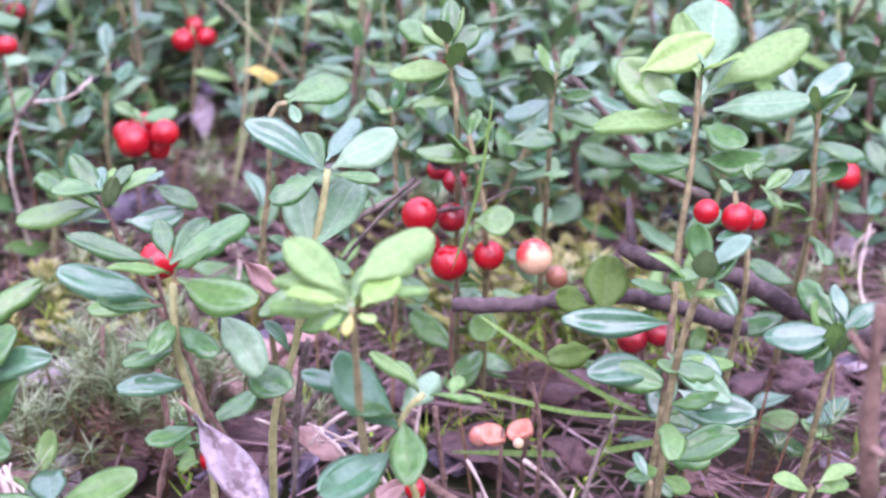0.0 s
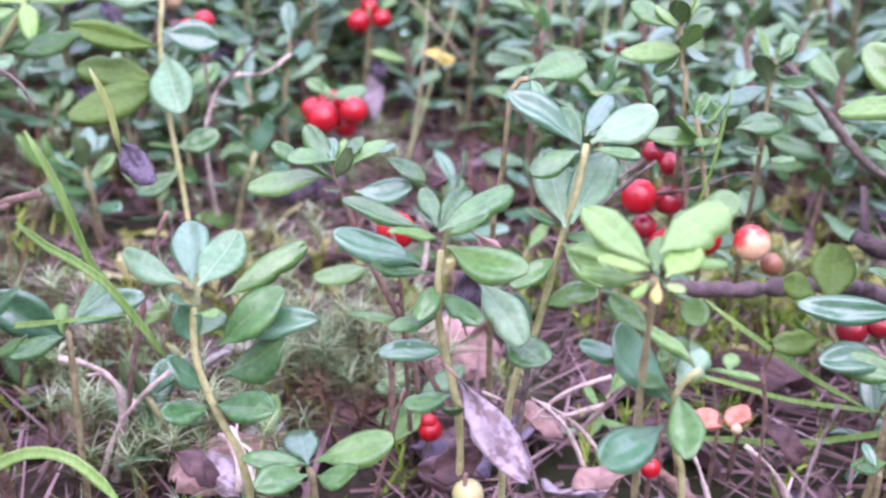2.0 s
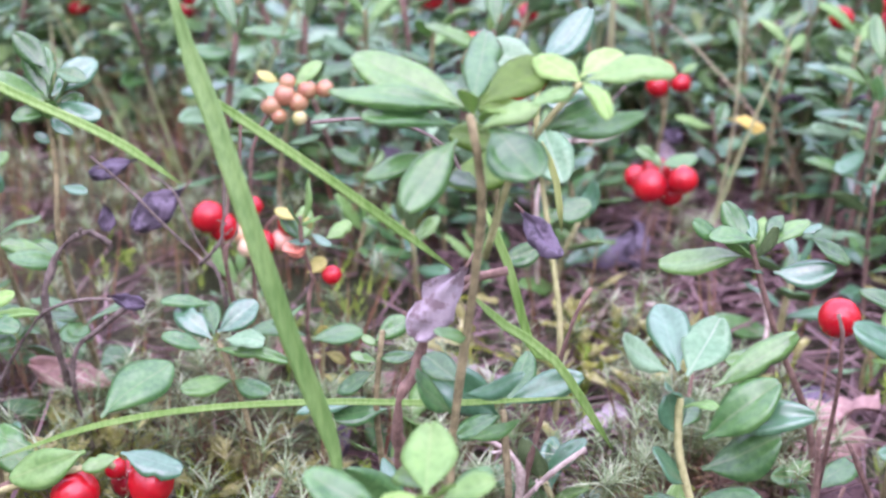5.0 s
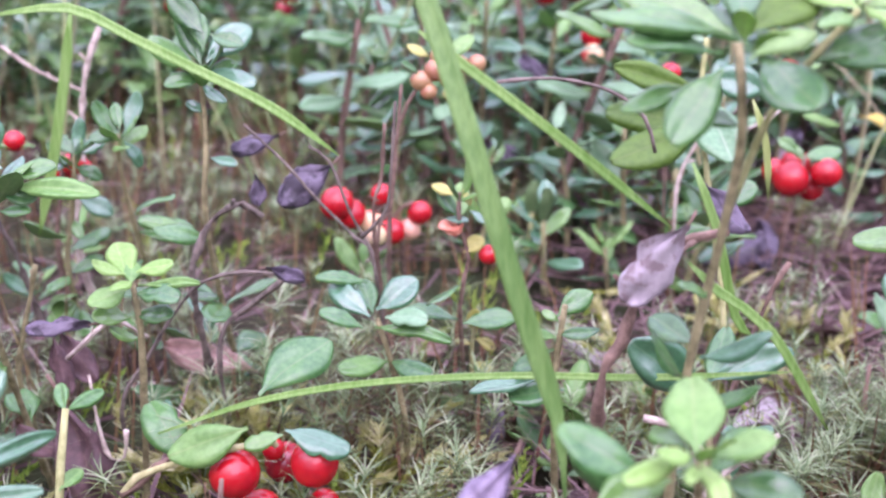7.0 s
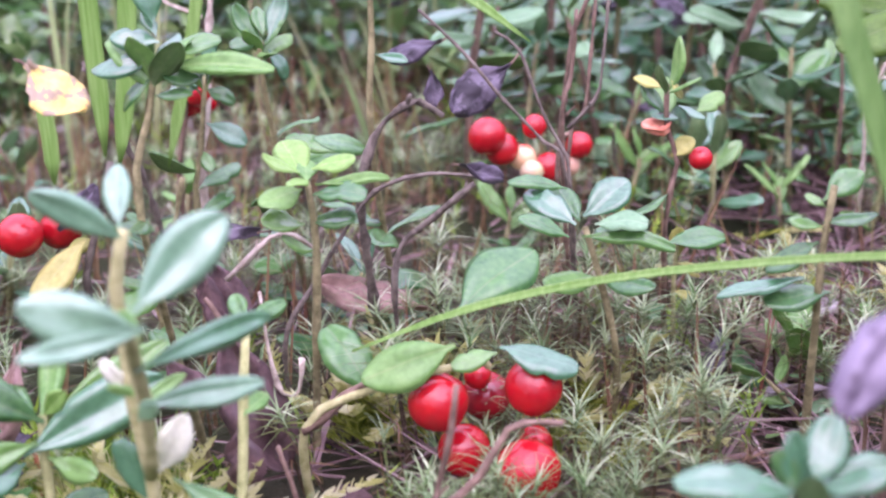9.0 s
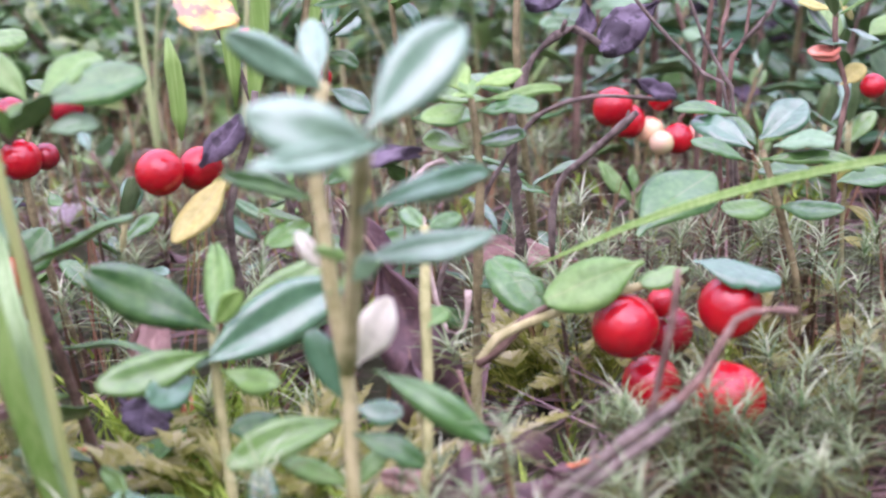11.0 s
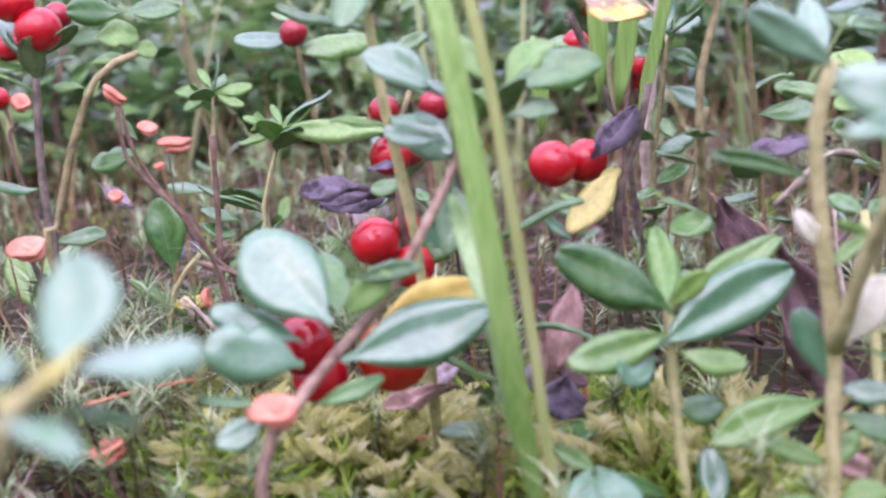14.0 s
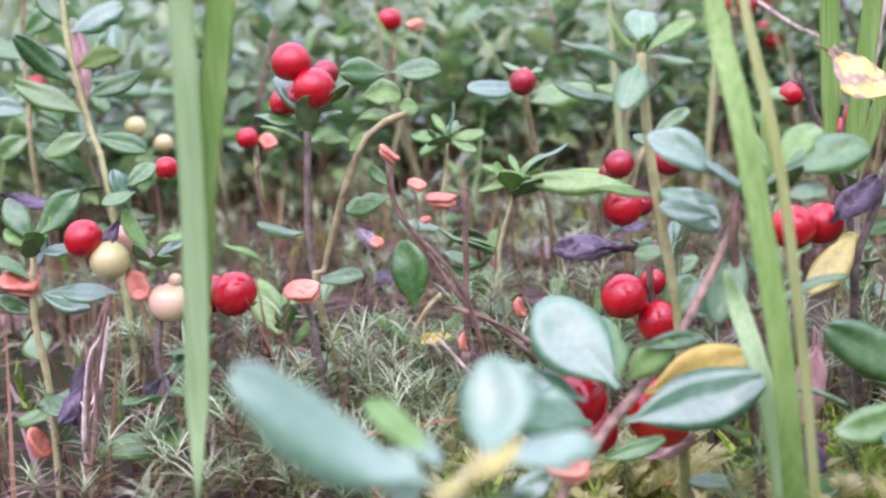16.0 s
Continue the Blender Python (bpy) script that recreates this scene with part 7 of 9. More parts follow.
leaf(p, (-348.5, 161.1, 28.5), (-343.6, 168.2, 30.8), 4.0, -2, "g")
leaf(p, (-348.6, 161.3, 20.5), (-346.8, 172.6, 24.8), 5.3, 9, "g")
leaf(p, (-348.5, 161, 25), (-343.7, 170.5, 30.2), 5.2, 14, "g")
leaf(p, (-348.6, 162.8, 15.8), (-343.2, 154.9, 17.4), 5.7, -3, "g")
leaf(p, (-348.6, 161.3, 20.7), (-345.9, 149.3, 24.5), 5.7, 12, "g")
leaf(p, (-348.6, 161, 23.2), (-338.5, 164.6, 22.7), 4.8, -7, "g")
leaf(p, (-348.6, 162.1, 18), (-345.2, 154.6, 18.9), 4.8, -8, "g")
leaf(p, (-348.6, 164.1, 11.3), (-356.1, 154.6, 15.8), 6.8, -30, "g")
berry(p, (-357.2, 156.1, 49.9), 3.29, "red")
berry(p, (-353.8, 158, 46), 3.38, "green")
berry(p, (-353.8, 162.6, 48.3), 2.87, "pale")
berry(p, (-346.1, 162.4, 38), 3.47, "white")
berry(p, (-345.7, 168.1, 34.9), 2.88, "green")
berry(p, (-350.8, 171.1, 59.1), 2.07, "red")
berry(p, (-344.8, 163.1, 41.8), 1.13, "white")
husk(p, (-350.3, 160, 40.8), 5.26, 70)
p = plant("lingonberry_plant", "lingonberry sprig beside bare violet stalks", [(-373.9, 157.8, 3.8), (-372.8, 158.4, 20), (-373.5, 158, 34.7), (-372, 158.9, 46.8)], 0.558, 0.408, "yellowstem")
leaf(p, (-371.9, 158.9, 47.8), (-376.5, 158.5, 55.8), 4.6, -44, "g")
leaf(p, (-371.3, 159.3, 48.8), (-365.4, 164, 56), 5.7, 62, "g")
leaf(p, (-372.4, 158.6, 46.9), (-376.6, 157.5, 50.5), 4.6, -31, "y")
leaf(p, (-371.3, 159.3, 45.8), (-367.6, 163.8, 46.9), 3.4, 40, "s")
leaf(p, (-373.5, 158, 34.7), (-378.1, 155.4, 39.3), 3.9, -34, "g")
leaf(p, (-372.2, 158.8, 38.7), (-362.9, 161.2, 36.6), 5.5, 47, "s")
leaf(p, (-372.2, 158.8, 45.1), (-367.8, 154.4, 48.7), 3.3, 12, "g")
leaf(p, (-372.1, 158.8, 45.7), (-370.4, 163.3, 52.3), 4.1, 10, "y")
leaf(p, (-372.7, 158.5, 41), (-381.1, 156.4, 45.4), 4.4, 2, "g")
leaf(p, (-372.1, 158.8, 45.7), (-368.4, 156.4, 52.2), 3.5, -17, "y")
leaf(p, (-372.5, 158.6, 42.8), (-373, 164.1, 48.2), 3.4, -18, "s")
leaf(p, (-372.9, 158.4, 18.5), (-363, 159.2, 20.6), 4.5, 5, "g")
leaf(p, (-372.8, 158.4, 20.3), (-363.3, 152.4, 21.7), 6.3, -14, "g")
leaf(p, (-373, 158.3, 16.8), (-379.1, 167.8, 16.3), 6.5, -22, "g")
leaf(p, (-373.1, 158.3, 15.5), (-376.6, 168.9, 19.2), 6.7, -11, "g")
leaf(p, (-373.5, 158, 9.5), (-378.1, 165.3, 10.9), 4.4, 9, "g")
leaf(p, (-373.1, 158.3, 15.4), (-383, 159.5, 15.9), 5.6, -18, "g")
leaf(p, (-373.1, 158.3, 26.1), (-381.2, 164.3, 30.3), 6.0, -23, "g")
leaf(p, (-373.4, 158.1, 10.6), (-360.7, 159, 14.3), 7.0, -23, "g")
husk(p, (-374.5, 157.5, 40.5), 7.06, 10)
husk(p, (-375.7, 156.8, 10.5), 6.47, 60)
p = plant("lingonberry_plant", "close out-of-focus lingonberry sprig with pale leaves", [(-256.7, 82.6, -3), (-255.7, 79.6, 22.3), (-252.9, 82.1, 43.2), (-250.2, 82, 50.4), (-248, 82.8, 53.4), (-246.1, 84.2, 54.8)], 0.8, 0.72, "yellowstem")
leaf(p, (-249.8, 81.7, 53), (-261.5, 72.1, 62.1), 8.2, -24, "sheened")
leaf(p, (-246.3, 84.1, 54.8), (-248.9, 91, 59.5), 6.4, -12, "sheened")
leaf(p, (-245.6, 84.4, 54.4), (-241.7, 93.6, 55.2), 5.2, 18, "sheened")
leaf(p, (-251.9, 85.4, 53.6), (-259.9, 89, 56.7), 2.9, -22, "y")
leaf(p, (-250.5, 83.8, 53.6), (-255.6, 88.4, 54.6), 3.0, 10, "sheened")
leaf(p, (-251.1, 80.5, 51), (-254.4, 83.3, 55), 3.3, -20, "sheened")
leaf(p, (-248, 80.3, 52.8), (-242.6, 80.7, 52.1), 3.1, 10, "sheened")
leaf(p, (-246.7, 81.4, 54.2), (-243, 83.9, 56), 2.6, 6, "w")
leaf(p, (-246.6, 80.4, 54.6), (-247.2, 77.8, 54.8), 2.2, 0, "w")
leaf(p, (-245.6, 83.3, 54.8), (-246.8, 81.8, 56.1), 1.2, 0, "w")
leaf(p, (-246.5, 83.2, 52.1), (-244, 88.8, 50.5), 2.5, 16, "g")
p = plant("lingonberry_plant", "single upright dark leaf on a curved stalk", [(-324.1, 204.5, -3), (-323.9, 200.6, 11.6), (-322.1, 201.6, 23.7), (-317.6, 204.2, 29.9)], 0.372, 0.272, "yellowstem")
leaf(p, (-321.9, 201.7, 27), (-324.2, 203.5, 40), 7.3, -29, "g")
leaf(p, (-324.5, 200.3, 48.7), (-331.6, 195.9, 47.9), 4.7, -50, "g")
leaf(p, (-324.4, 200.4, 50.8), (-328, 198.9, 54.2), 2.8, -46, "g")
leaf(p, (-310.9, 207.9, 34.8), (-316.2, 205, 38.4), 4.0, -23, "g")
leaf(p, (-317.2, 204.4, 35.3), (-311.6, 206.7, 32.9), 3.7, 34, "g")
p = plant("lingonberry_plant", "lingonberry sprig with berries hidden in leaves", [(-271.2, 202.2, -3), (-271, 188.5, 39.2), (-270.1, 189.1, 45.5)], 0.558, 0.374, "twig")
leaf(p, (-270.9, 188.6, 43.7), (-272, 189.2, 46.2), 2.5, -49, "g")
leaf(p, (-274.7, 186.5, 45), (-284.4, 183.5, 45.2), 4.5, -30, "purple")
leaf(p, (-269.7, 189.3, 32.6), (-265.4, 193.8, 39), 6.4, 57, "g")
leaf(p, (-270.8, 188.7, 48.2), (-274.3, 185.9, 48.7), 2.6, -16, "purple")
berry(p, (-274.6, 186.5, 37.2), 3.70, "red")
berry(p, (-270.1, 189.1, 32.8), 3.35, "red")
berry(p, (-272, 192.4, 38.1), 2.25, "red")
p = plant("lingonberry_plant", "far lingonberry sprig with a dark berry", [(-317.7, 267.3, -3), (-317.7, 247.2, 57.5), (-317.7, 247.1, 67)], 0.558, 0.374, "stem")
leaf(p, (-317.8, 247.1, 65.8), (-322, 245.4, 68.4), 2.9, -15, "g")
leaf(p, (-317.3, 247.4, 65.7), (-314.6, 248.8, 66.7), 1.8, 42, "g")
leaf(p, (-317.9, 247, 63.4), (-328.6, 241.7, 61.9), 6.7, -29, "s")
leaf(p, (-319.1, 246.4, 60), (-306.4, 256.2, 63.3), 7.5, 45, "g")
berry(p, (-318.4, 246.8, 64.1), 2.94, "dark")
p = plant("lingonberry_plant", "far lingonberry plant with one red berry", [(-390.7, 334.3, -3), (-390.6, 316.5, 50.9), (-389.7, 317, 73.1)], 0.558, 0.374, "stem")
leaf(p, (-390, 316.9, 70), (-386.5, 316.5, 65.2), 3.2, 44, "g")
berry(p, (-391.1, 316.3, 74), 3.43, "red")
husk(p, (-385, 319.7, 72), 6.24, 0)
p = plant("lingonberry_plant", "far lingonberry plant with bluish leaves", [(-431.2, 251.4, -3), (-431, 233.5, 51.5), (-429.9, 234.1, 70.7)], 0.558, 0.374, "stem")
leaf(p, (-430.7, 233.7, 69.4), (-441, 231.4, 76.7), 5.9, -24, "g")
leaf(p, (-429.9, 234.1, 70.7), (-427.2, 239, 80.9), 6.4, 28, "g")
leaf(p, (-429.5, 234.4, 69.3), (-423.7, 239.3, 71.3), 4.4, 26, "g")
leaf(p, (-429.2, 234.5, 66.5), (-418.2, 245.2, 65.7), 7.1, 34, "g")
leaf(p, (-430.2, 233.9, 68), (-432.5, 231.7, 64.2), 2.8, -35, "s")
leaf(p, (-429.6, 234.3, 73.4), (-430.7, 235.4, 82.7), 4.8, 5, "g")
leaf(p, (-429.5, 234.3, 63.8), (-425, 229.3, 52.3), 4.9, -2, "g")
leaf(p, (-429, 234.6, 67.9), (-422, 233.6, 61.1), 4.8, 28, "g")
leaf(p, (-430.1, 234, 67.7), (-433.2, 231.2, 77.5), 5.6, 13, "s")
leaf(p, (-430.1, 234, 67.6), (-424.4, 233.8, 71.9), 3.3, -24, "y")
leaf(p, (-430.1, 234, 66.4), (-433.3, 238.6, 75.2), 5.4, 1, "y")
leaf(p, (-430.2, 233.9, 64.8), (-431.9, 228.7, 67.7), 3.0, 2, "y")
leaf(p, (-430.2, 234, 65.9), (-425.2, 239.1, 71.3), 4.5, 3, "g")
leaf(p, (-431.1, 240.5, 30.3), (-427.4, 251.7, 30.6), 6.1, -18, "g")
leaf(p, (-431.1, 240.6, 29.9), (-426.5, 230.6, 30.8), 5.4, -19, "g")
leaf(p, (-431, 236.4, 42.6), (-428.1, 245.1, 43.1), 4.3, -1, "g")
leaf(p, (-431, 233.9, 50.3), (-429.7, 242.3, 53.4), 4.9, 8, "g")
leaf(p, (-431, 237.3, 39.9), (-426.3, 227.6, 43.1), 5.8, 15, "g")
leaf(p, (-431.1, 241.1, 28.4), (-430.8, 252.8, 28.8), 5.5, 27, "g")
leaf(p, (-431.1, 243.5, 21.1), (-439.7, 249.5, 20.1), 5.5, 21, "g")
leaf(p, (-431.1, 246.7, 11.5), (-431.1, 256.8, 15.2), 5.4, -28, "g")
berry(p, (-419.7, 239.9, 55.4), 2.71, "green")
berry(p, (-414.2, 243, 50.8), 2.44, "green")
p = plant("lingonberry_plant", "lingonberry sprig with a pale crown behind the grass", [(-261.6, 174.4, -3), (-260.6, 171.4, 34.4), (-262.4, 171.9, 49.1), (-263.2, 170.4, 58.2), (-264.2, 170.2, 68.4), (-264.4, 170, 76.5)], 0.55, 0.45, "olivestem")
leaf(p, (-265, 169.2, 74.9), (-272.3, 163, 80.2), 3.3, -20, "g")
leaf(p, (-264.4, 168.9, 77), (-267.9, 165.7, 81.1), 2.6, -25, "l")
leaf(p, (-264.6, 171.2, 77.2), (-266.9, 178.8, 83.9), 5.1, 10, "k")
leaf(p, (-263.4, 169.4, 76.6), (-258.3, 173.5, 81.3), 3.0, 30, "y")
leaf(p, (-264, 171.2, 76), (-258.4, 174.1, 75), 2.6, 20, "g")
leaf(p, (-264.3, 168.6, 75.5), (-264.6, 162.4, 70.7), 4.8, -16, "k")
leaf(p, (-264.7, 171.3, 69.1), (-277.7, 171.2, 69.6), 2.7, -14, "g")
leaf(p, (-264.4, 171.7, 69.8), (-274.9, 178.5, 73.1), 2.4, -20, "y")
leaf(p, (-264.5, 172.5, 64.2), (-261.5, 182.4, 68.3), 2.7, 30, "g")
leaf(p, (-264.1, 169.8, 70.8), (-258.9, 166.1, 72.7), 2.3, 20, "g")
leaf(p, (-263.2, 170.4, 58.2), (-253.4, 166.6, 54.3), 5.5, 38, "sheened")
leaf(p, (-264.5, 168.8, 76.6), (-262.5, 168.2, 79.3), 1.8, 0, "l")
leaf(p, (-263.1, 171.2, 56.5), (-271.9, 171.3, 57.8), 2.4, -20, "y")
leaf(p, (-262.2, 171.8, 48.3), (-266.9, 171.6, 48.5), 3.5, -30, "g")
p = plant("lingonberry_plant", "tall lingonberry stem with a small crown", [(-253.5, 279.6, -3), (-253.2, 269.6, 28.8), (-251.4, 270.4, 42.4), (-249.5, 271.1, 57.7)], 0.558, 0.374, "stem")
leaf(p, (-249.5, 271.1, 57.7), (-255, 273.1, 62.2), 4.1, -28, "g")
leaf(p, (-249, 271.3, 57.7), (-243.9, 274.3, 61.5), 4.0, 52, "s")
leaf(p, (-250.2, 270.8, 55.6), (-256.3, 268.2, 55.1), 3.8, -31, "s")
leaf(p, (-249.7, 271, 55), (-243.7, 271.4, 53), 3.6, 51, "g")
leaf(p, (-249.5, 271.1, 58.8), (-249.6, 275.3, 65), 3.3, 24, "s")
leaf(p, (-250.1, 270.9, 47.8), (-242.3, 273.2, 43.3), 5.2, 45, "s")
leaf(p, (-251.4, 270.4, 42.4), (-248.5, 269.2, 38), 2.9, 48, "g")
leaf(p, (-249.6, 271, 56.9), (-241.9, 266.9, 63.5), 4.7, 15, "g")
leaf(p, (-250, 270.9, 53.9), (-250.7, 274.4, 61.4), 4.0, -24, "g")
leaf(p, (-249.9, 270.9, 54.9), (-251.8, 266.1, 59.4), 3.4, 1, "y")
leaf(p, (-250.1, 270.9, 53.2), (-246.8, 273.6, 60), 3.4, -18, "y")
leaf(p, (-250.1, 270.9, 53.5), (-256.5, 268.8, 59), 4.4, -1, "g")
leaf(p, (-253.3, 273.1, 17.9), (-247.2, 263.7, 17.8), 5.6, 11, "g")
leaf(p, (-253.2, 269.8, 28.2), (-247, 274.9, 31.7), 4.5, 23, "g")
leaf(p, (-252.1, 270.1, 37.4), (-258.1, 260.7, 42.1), 5.4, 29, "g")
leaf(p, (-253.2, 270, 27.9), (-253.2, 260.6, 27.9), 5.0, -1, "g")
leaf(p, (-253.3, 272.8, 18.9), (-253.8, 260.4, 19.5), 6.6, -29, "g")
leaf(p, (-253.3, 272.1, 21.1), (-253.3, 260, 20), 6.1, -23, "g")
leaf(p, (-253.3, 271.9, 21.7), (-253.1, 260.7, 26.8), 6.5, 9, "g")
leaf(p, (-252.5, 269.9, 33.9), (-247.4, 279, 38.6), 5.3, 19, "g")
twig("forked dry twigs lying in front", [(-172.3, 161.1, 30.4), (-178.8, 158.9, 25.5), (-184.2, 157, 21), (-191.4, 154.5, 15.3)], 0.72, "bark")
twig("second dry twig lying in front", [(-172.5, 155.4, 30.1), (-176.6, 153.9, 26.9), (-181.8, 152.1, 22.6), (-187.1, 150.3, 17.7)], 0.70, "bark")
twig("twisting dark twig beside the moss", [(-193.1, 199, 27.9), (-196.7, 197.8, 25.9), (-199.7, 196.7, 22.1), (-202.6, 195.7, 20.4)], 0.75, "twig")
twig("orange stem of a moss capsule", [(-246.9, 196.2, 14), (-246.9, 196.2, 8.6), (-247.1, 196.2, 0.6)], 0.33, "husk")
twig("small leaning orange stem", [(-245.8, 187.3, 10.8), (-247.3, 186.8, 6.2), (-248.3, 186.4, 3.7)], 0.32, "husk")
twig("reddish thin branching twig", [(-316.1, 186, 59.7), (-315.1, 186.5, 50.8), (-310.6, 189, 41.6), (-305.3, 192, 31.5), (-297.1, 196.7, 25.2)], 0.39, "twig")
twig("thin red-brown fallen needle twig", [(-303.3, 182.5, 34.4), (-297, 186.1, 31.4), (-290.7, 189.6, 25.9)], 0.43, "twig")
twig("thin dark stalk among the moss", [(-321.8, 205, 49.6), (-321.6, 205.1, 39.5), (-319.7, 206, 32.1), (-315.4, 207.9, 29.6), (-314.7, 218.6, -3)], 0.35, "bark")
twig("reddish upright bare thin stalk", [(-307.7, 196.5, 44.3), (-308, 196.3, 32.8), (-308.3, 196.2, 22), (-308.3, 203.9, -3)], 0.47, "twig")
twig("bare violet-brown upright stalk", [(-349.9, 152.2, 41.1), (-352.5, 150.8, 32.7), (-355.4, 149.2, 15.2), (-355.8, 154.2, -3)], 0.55, "twig")
grass("broad upright grass blade close to the berries", [(-251.5, 157.5, 95), (-248.9, 153, 82), (-245.2, 147.8, 73.2), (-242.9, 145.5, 64.6), (-241.1, 144, 56), (-239.6, 143.1, 47.4), (-238.8, 143.9, 37.8), (-238.7, 146.4, 27.2), (-238.9, 149.8, 16.7), (-238.9, 152, 9)], 2.7, "grass")
grass("narrow pale grass blade beside the broad one", [(-247, 152.5, 95), (-244.5, 150.2, 81.7), (-242.1, 148.9, 73), (-240.4, 148.4, 64.1), (-239.2, 148, 55.4), (-238.3, 148.2, 45.9), (-237.5, 148.3, 36.4), (-236.9, 148.6, 26.6), (-236.6, 149.6, 17.4), (-236.6, 150.4, 9)], 1.25, "straw")
grass("short bent grass blade beside the broad one", [(-250, 158.4, 50.2), (-249.2, 159.2, 46.3), (-246.3, 155.9, 41.7), (-244.2, 154.2, 36.2), (-243, 154.3, 30), (-242.3, 154.9, 22.8), (-242.5, 156.8, 13.3)], 2.6, "paleblade")
grass("tall grass blade in front of the moss", [(-296.6, 116, 100.6), (-296.7, 115.9, 92.3), (-297.4, 115.5, 79.6), (-298.2, 115.1, 63.7), (-299.6, 114.3, 47), (-300.4, 113.9, 39.4), (-300.1, 111.9, 30.2)], 3.1, "paleblade")
grass("second tall grass blade", [(-292.3, 120.4, 100.2), (-293.6, 119.7, 92), (-295.8, 118.4, 79.2), (-298.1, 117.1, 66.5), (-300, 116, 52.6), (-301.1, 115.4, 42.9)], 3.3, "grass")
grass("short pale green grass leaf", [(-264.8, 235.1, 62), (-264.1, 235.4, 53.1), (-264.3, 235.3, 44.2)], 2.93, "grass")
grass("green grass leaf behind the berries", [(-253.3, 235.6, 90.9), (-253.4, 235.6, 70.8), (-253.2, 235.7, 61.3), (-253.5, 235.6, 49.8)], 3.41, "grass")
grass("upright grass leaf beside the berries", [(-245, 236.9, 90.1), (-247.1, 236.1, 70.4), (-248.2, 235.7, 61.1), (-250.3, 234.9, 48.8)], 3.38, "grass")
grass("thin arched grass stem", [(-380.7, 290.8, 77.9), (-377.4, 292.7, 70.3), (-371.4, 296.1, 64)], 1.15, "grass")
grass("slender pale dry stalk", [(-368.5, 220.2, 55.5), (-369, 219.9, 49.5), (-368.1, 220.4, 42.1)], 1.21, "straw")
fallen_leaf("pinkish brown crumpled leaf", (-246, 189.6, 30.7), (-248.6, 183.9, 15.8), 6.5, -49, "tan")
fallen_leaf("violet-brown dead leaf on moss", (-246.1, 191.5, 17.4), (-252.6, 186.3, 15.5), 7.4, -42, "purple")
fallen_leaf("large violet-brown dead leaf on moss", (-198.8, 176.4, 16), (-197.2, 177, 3.6), 5.8, 105, "brown")
fallen_leaf("pink dry leaf scrap", (-208.8, 180.5, 11.6), (-204.7, 180.5, 8), 3.0, 51, "tan")
fallen_leaf("brown leaf standing in the moss", (-232.4, 229.1, 34.2), (-225.4, 229.4, 23.6), 6.5, 49, "brown")
fallen_leaf("rolled dry pinkish leaf", (-258.8, 172.1, 20.7), (-266.8, 168.6, 18.8), 3.8, -33, "tan")
fallen_leaf("curled yellow leaf on moss", (-321.1, 199.4, 21.7), (-314.6, 202, 22.5), 3.2, 34, "yellow")
fallen_leaf("brown curled leaf scrap", (-308.8, 195.7, 24.5), (-306.7, 195.3, 19.5), 3.3, 40, "tan")
fallen_leaf("violet leaf behind the berries", (-408.3, 185.3, 49.9), (-401.1, 191.1, 47.8), 4.3, 40, "purple")
fallen_leaf("dark violet hanging leaf", (-360.3, 154.8, 24.6), (-361.1, 148.7, 19.6), 4.1, -34, "purple")
fallen_leaf("dark violet withered leaf on moss", (-343.8, 155.7, 27), (-346.4, 153.9, 24.4), 2.6, -71, "purple")
twig("white dead twig with peeling lichen", [(-113.9, 223.3, 33.7), (-108.1, 223.9, 32.2), (-103.5, 224.4, 28.2), (-103.1, 224.4, 20.4), (-105.6, 224.2, 5.4)], 0.83, "pale")
twig("dry tan stalk arching over the litter", [(-90.4, 222.2, 34.3), (-97.5, 221.5, 27.8), (-103.1, 220.9, 19.9), (-107.1, 220.5, 7.8)], 0.67, "pale")
twig("pinkish bare stem rising from the litter", [(-91.6, 228.9, 63.7), (-94, 228.6, 59.5), (-97.9, 228, 45.1), (-102.3, 227.4, 22.1), (-103, 235, -3)], 0.76, "twig")
twig("pale dry stalk lying on litter", [(-22, 222.8, 32.2), (-15.5, 223.5, 28.6), (-9.7, 224, 21.7), (-4.7, 224.5, 11.3)], 0.60, "pale")
twig("pale forked dry stalk in litter", [(19, 224.9, 23.6), (23.9, 225.4, 18.5), (29.2, 225.9, 10.7)], 0.77, "pale")
twig("thin pale stalk in the litter", [(8.2, 224.8, 23.3), (10.6, 225.1, 17.6), (13.6, 225.3, 9.7)], 0.55, "pale")
twig("pinkish dry stalk standing in litter", [(-45.2, 215, 37), (-47.8, 214.7, 26), (-51, 214.4, 11.8)], 0.64, "twig")
twig("brown dry twig lying in litter", [(-4.8, 219.5, 26.4), (2.1, 220.2, 20.2), (10.2, 221, 12.6)], 1.19, "twig")
twig("pale dry stalk between dead leaves", [(-20.2, 219.2, 33.4), (-15.9, 219.5, 29.8), (-12.6, 219.8, 23.6), (-10.2, 220, 16)], 0.65, "pale")
twig("thin dry stalk between the sprigs", [(-15.4, 230.4, 50.2), (-16.7, 230.3, 40.6), (-20.8, 229.9, 34.3), (-26.1, 229.5, 25.4)], 0.71, "bark")
twig("pinkish thin stalk beside the sprigs", [(19.9, 225, 40.7), (21.8, 225.1, 31), (22.1, 225.2, 17.1), (22.1, 231.1, -3)], 0.58, "twig")
twig("thin straight dry plant stalk", [(1.8, 229.9, 32.1), (3, 230, 21.8), (4.2, 230, 9.7)], 0.65, "twig")
twig("thin leaning dry plant stalk", [(-0.8, 228, 35.7), (-1.9, 228, 24.3), (-0.3, 228, 11.1)], 0.54, "pale")
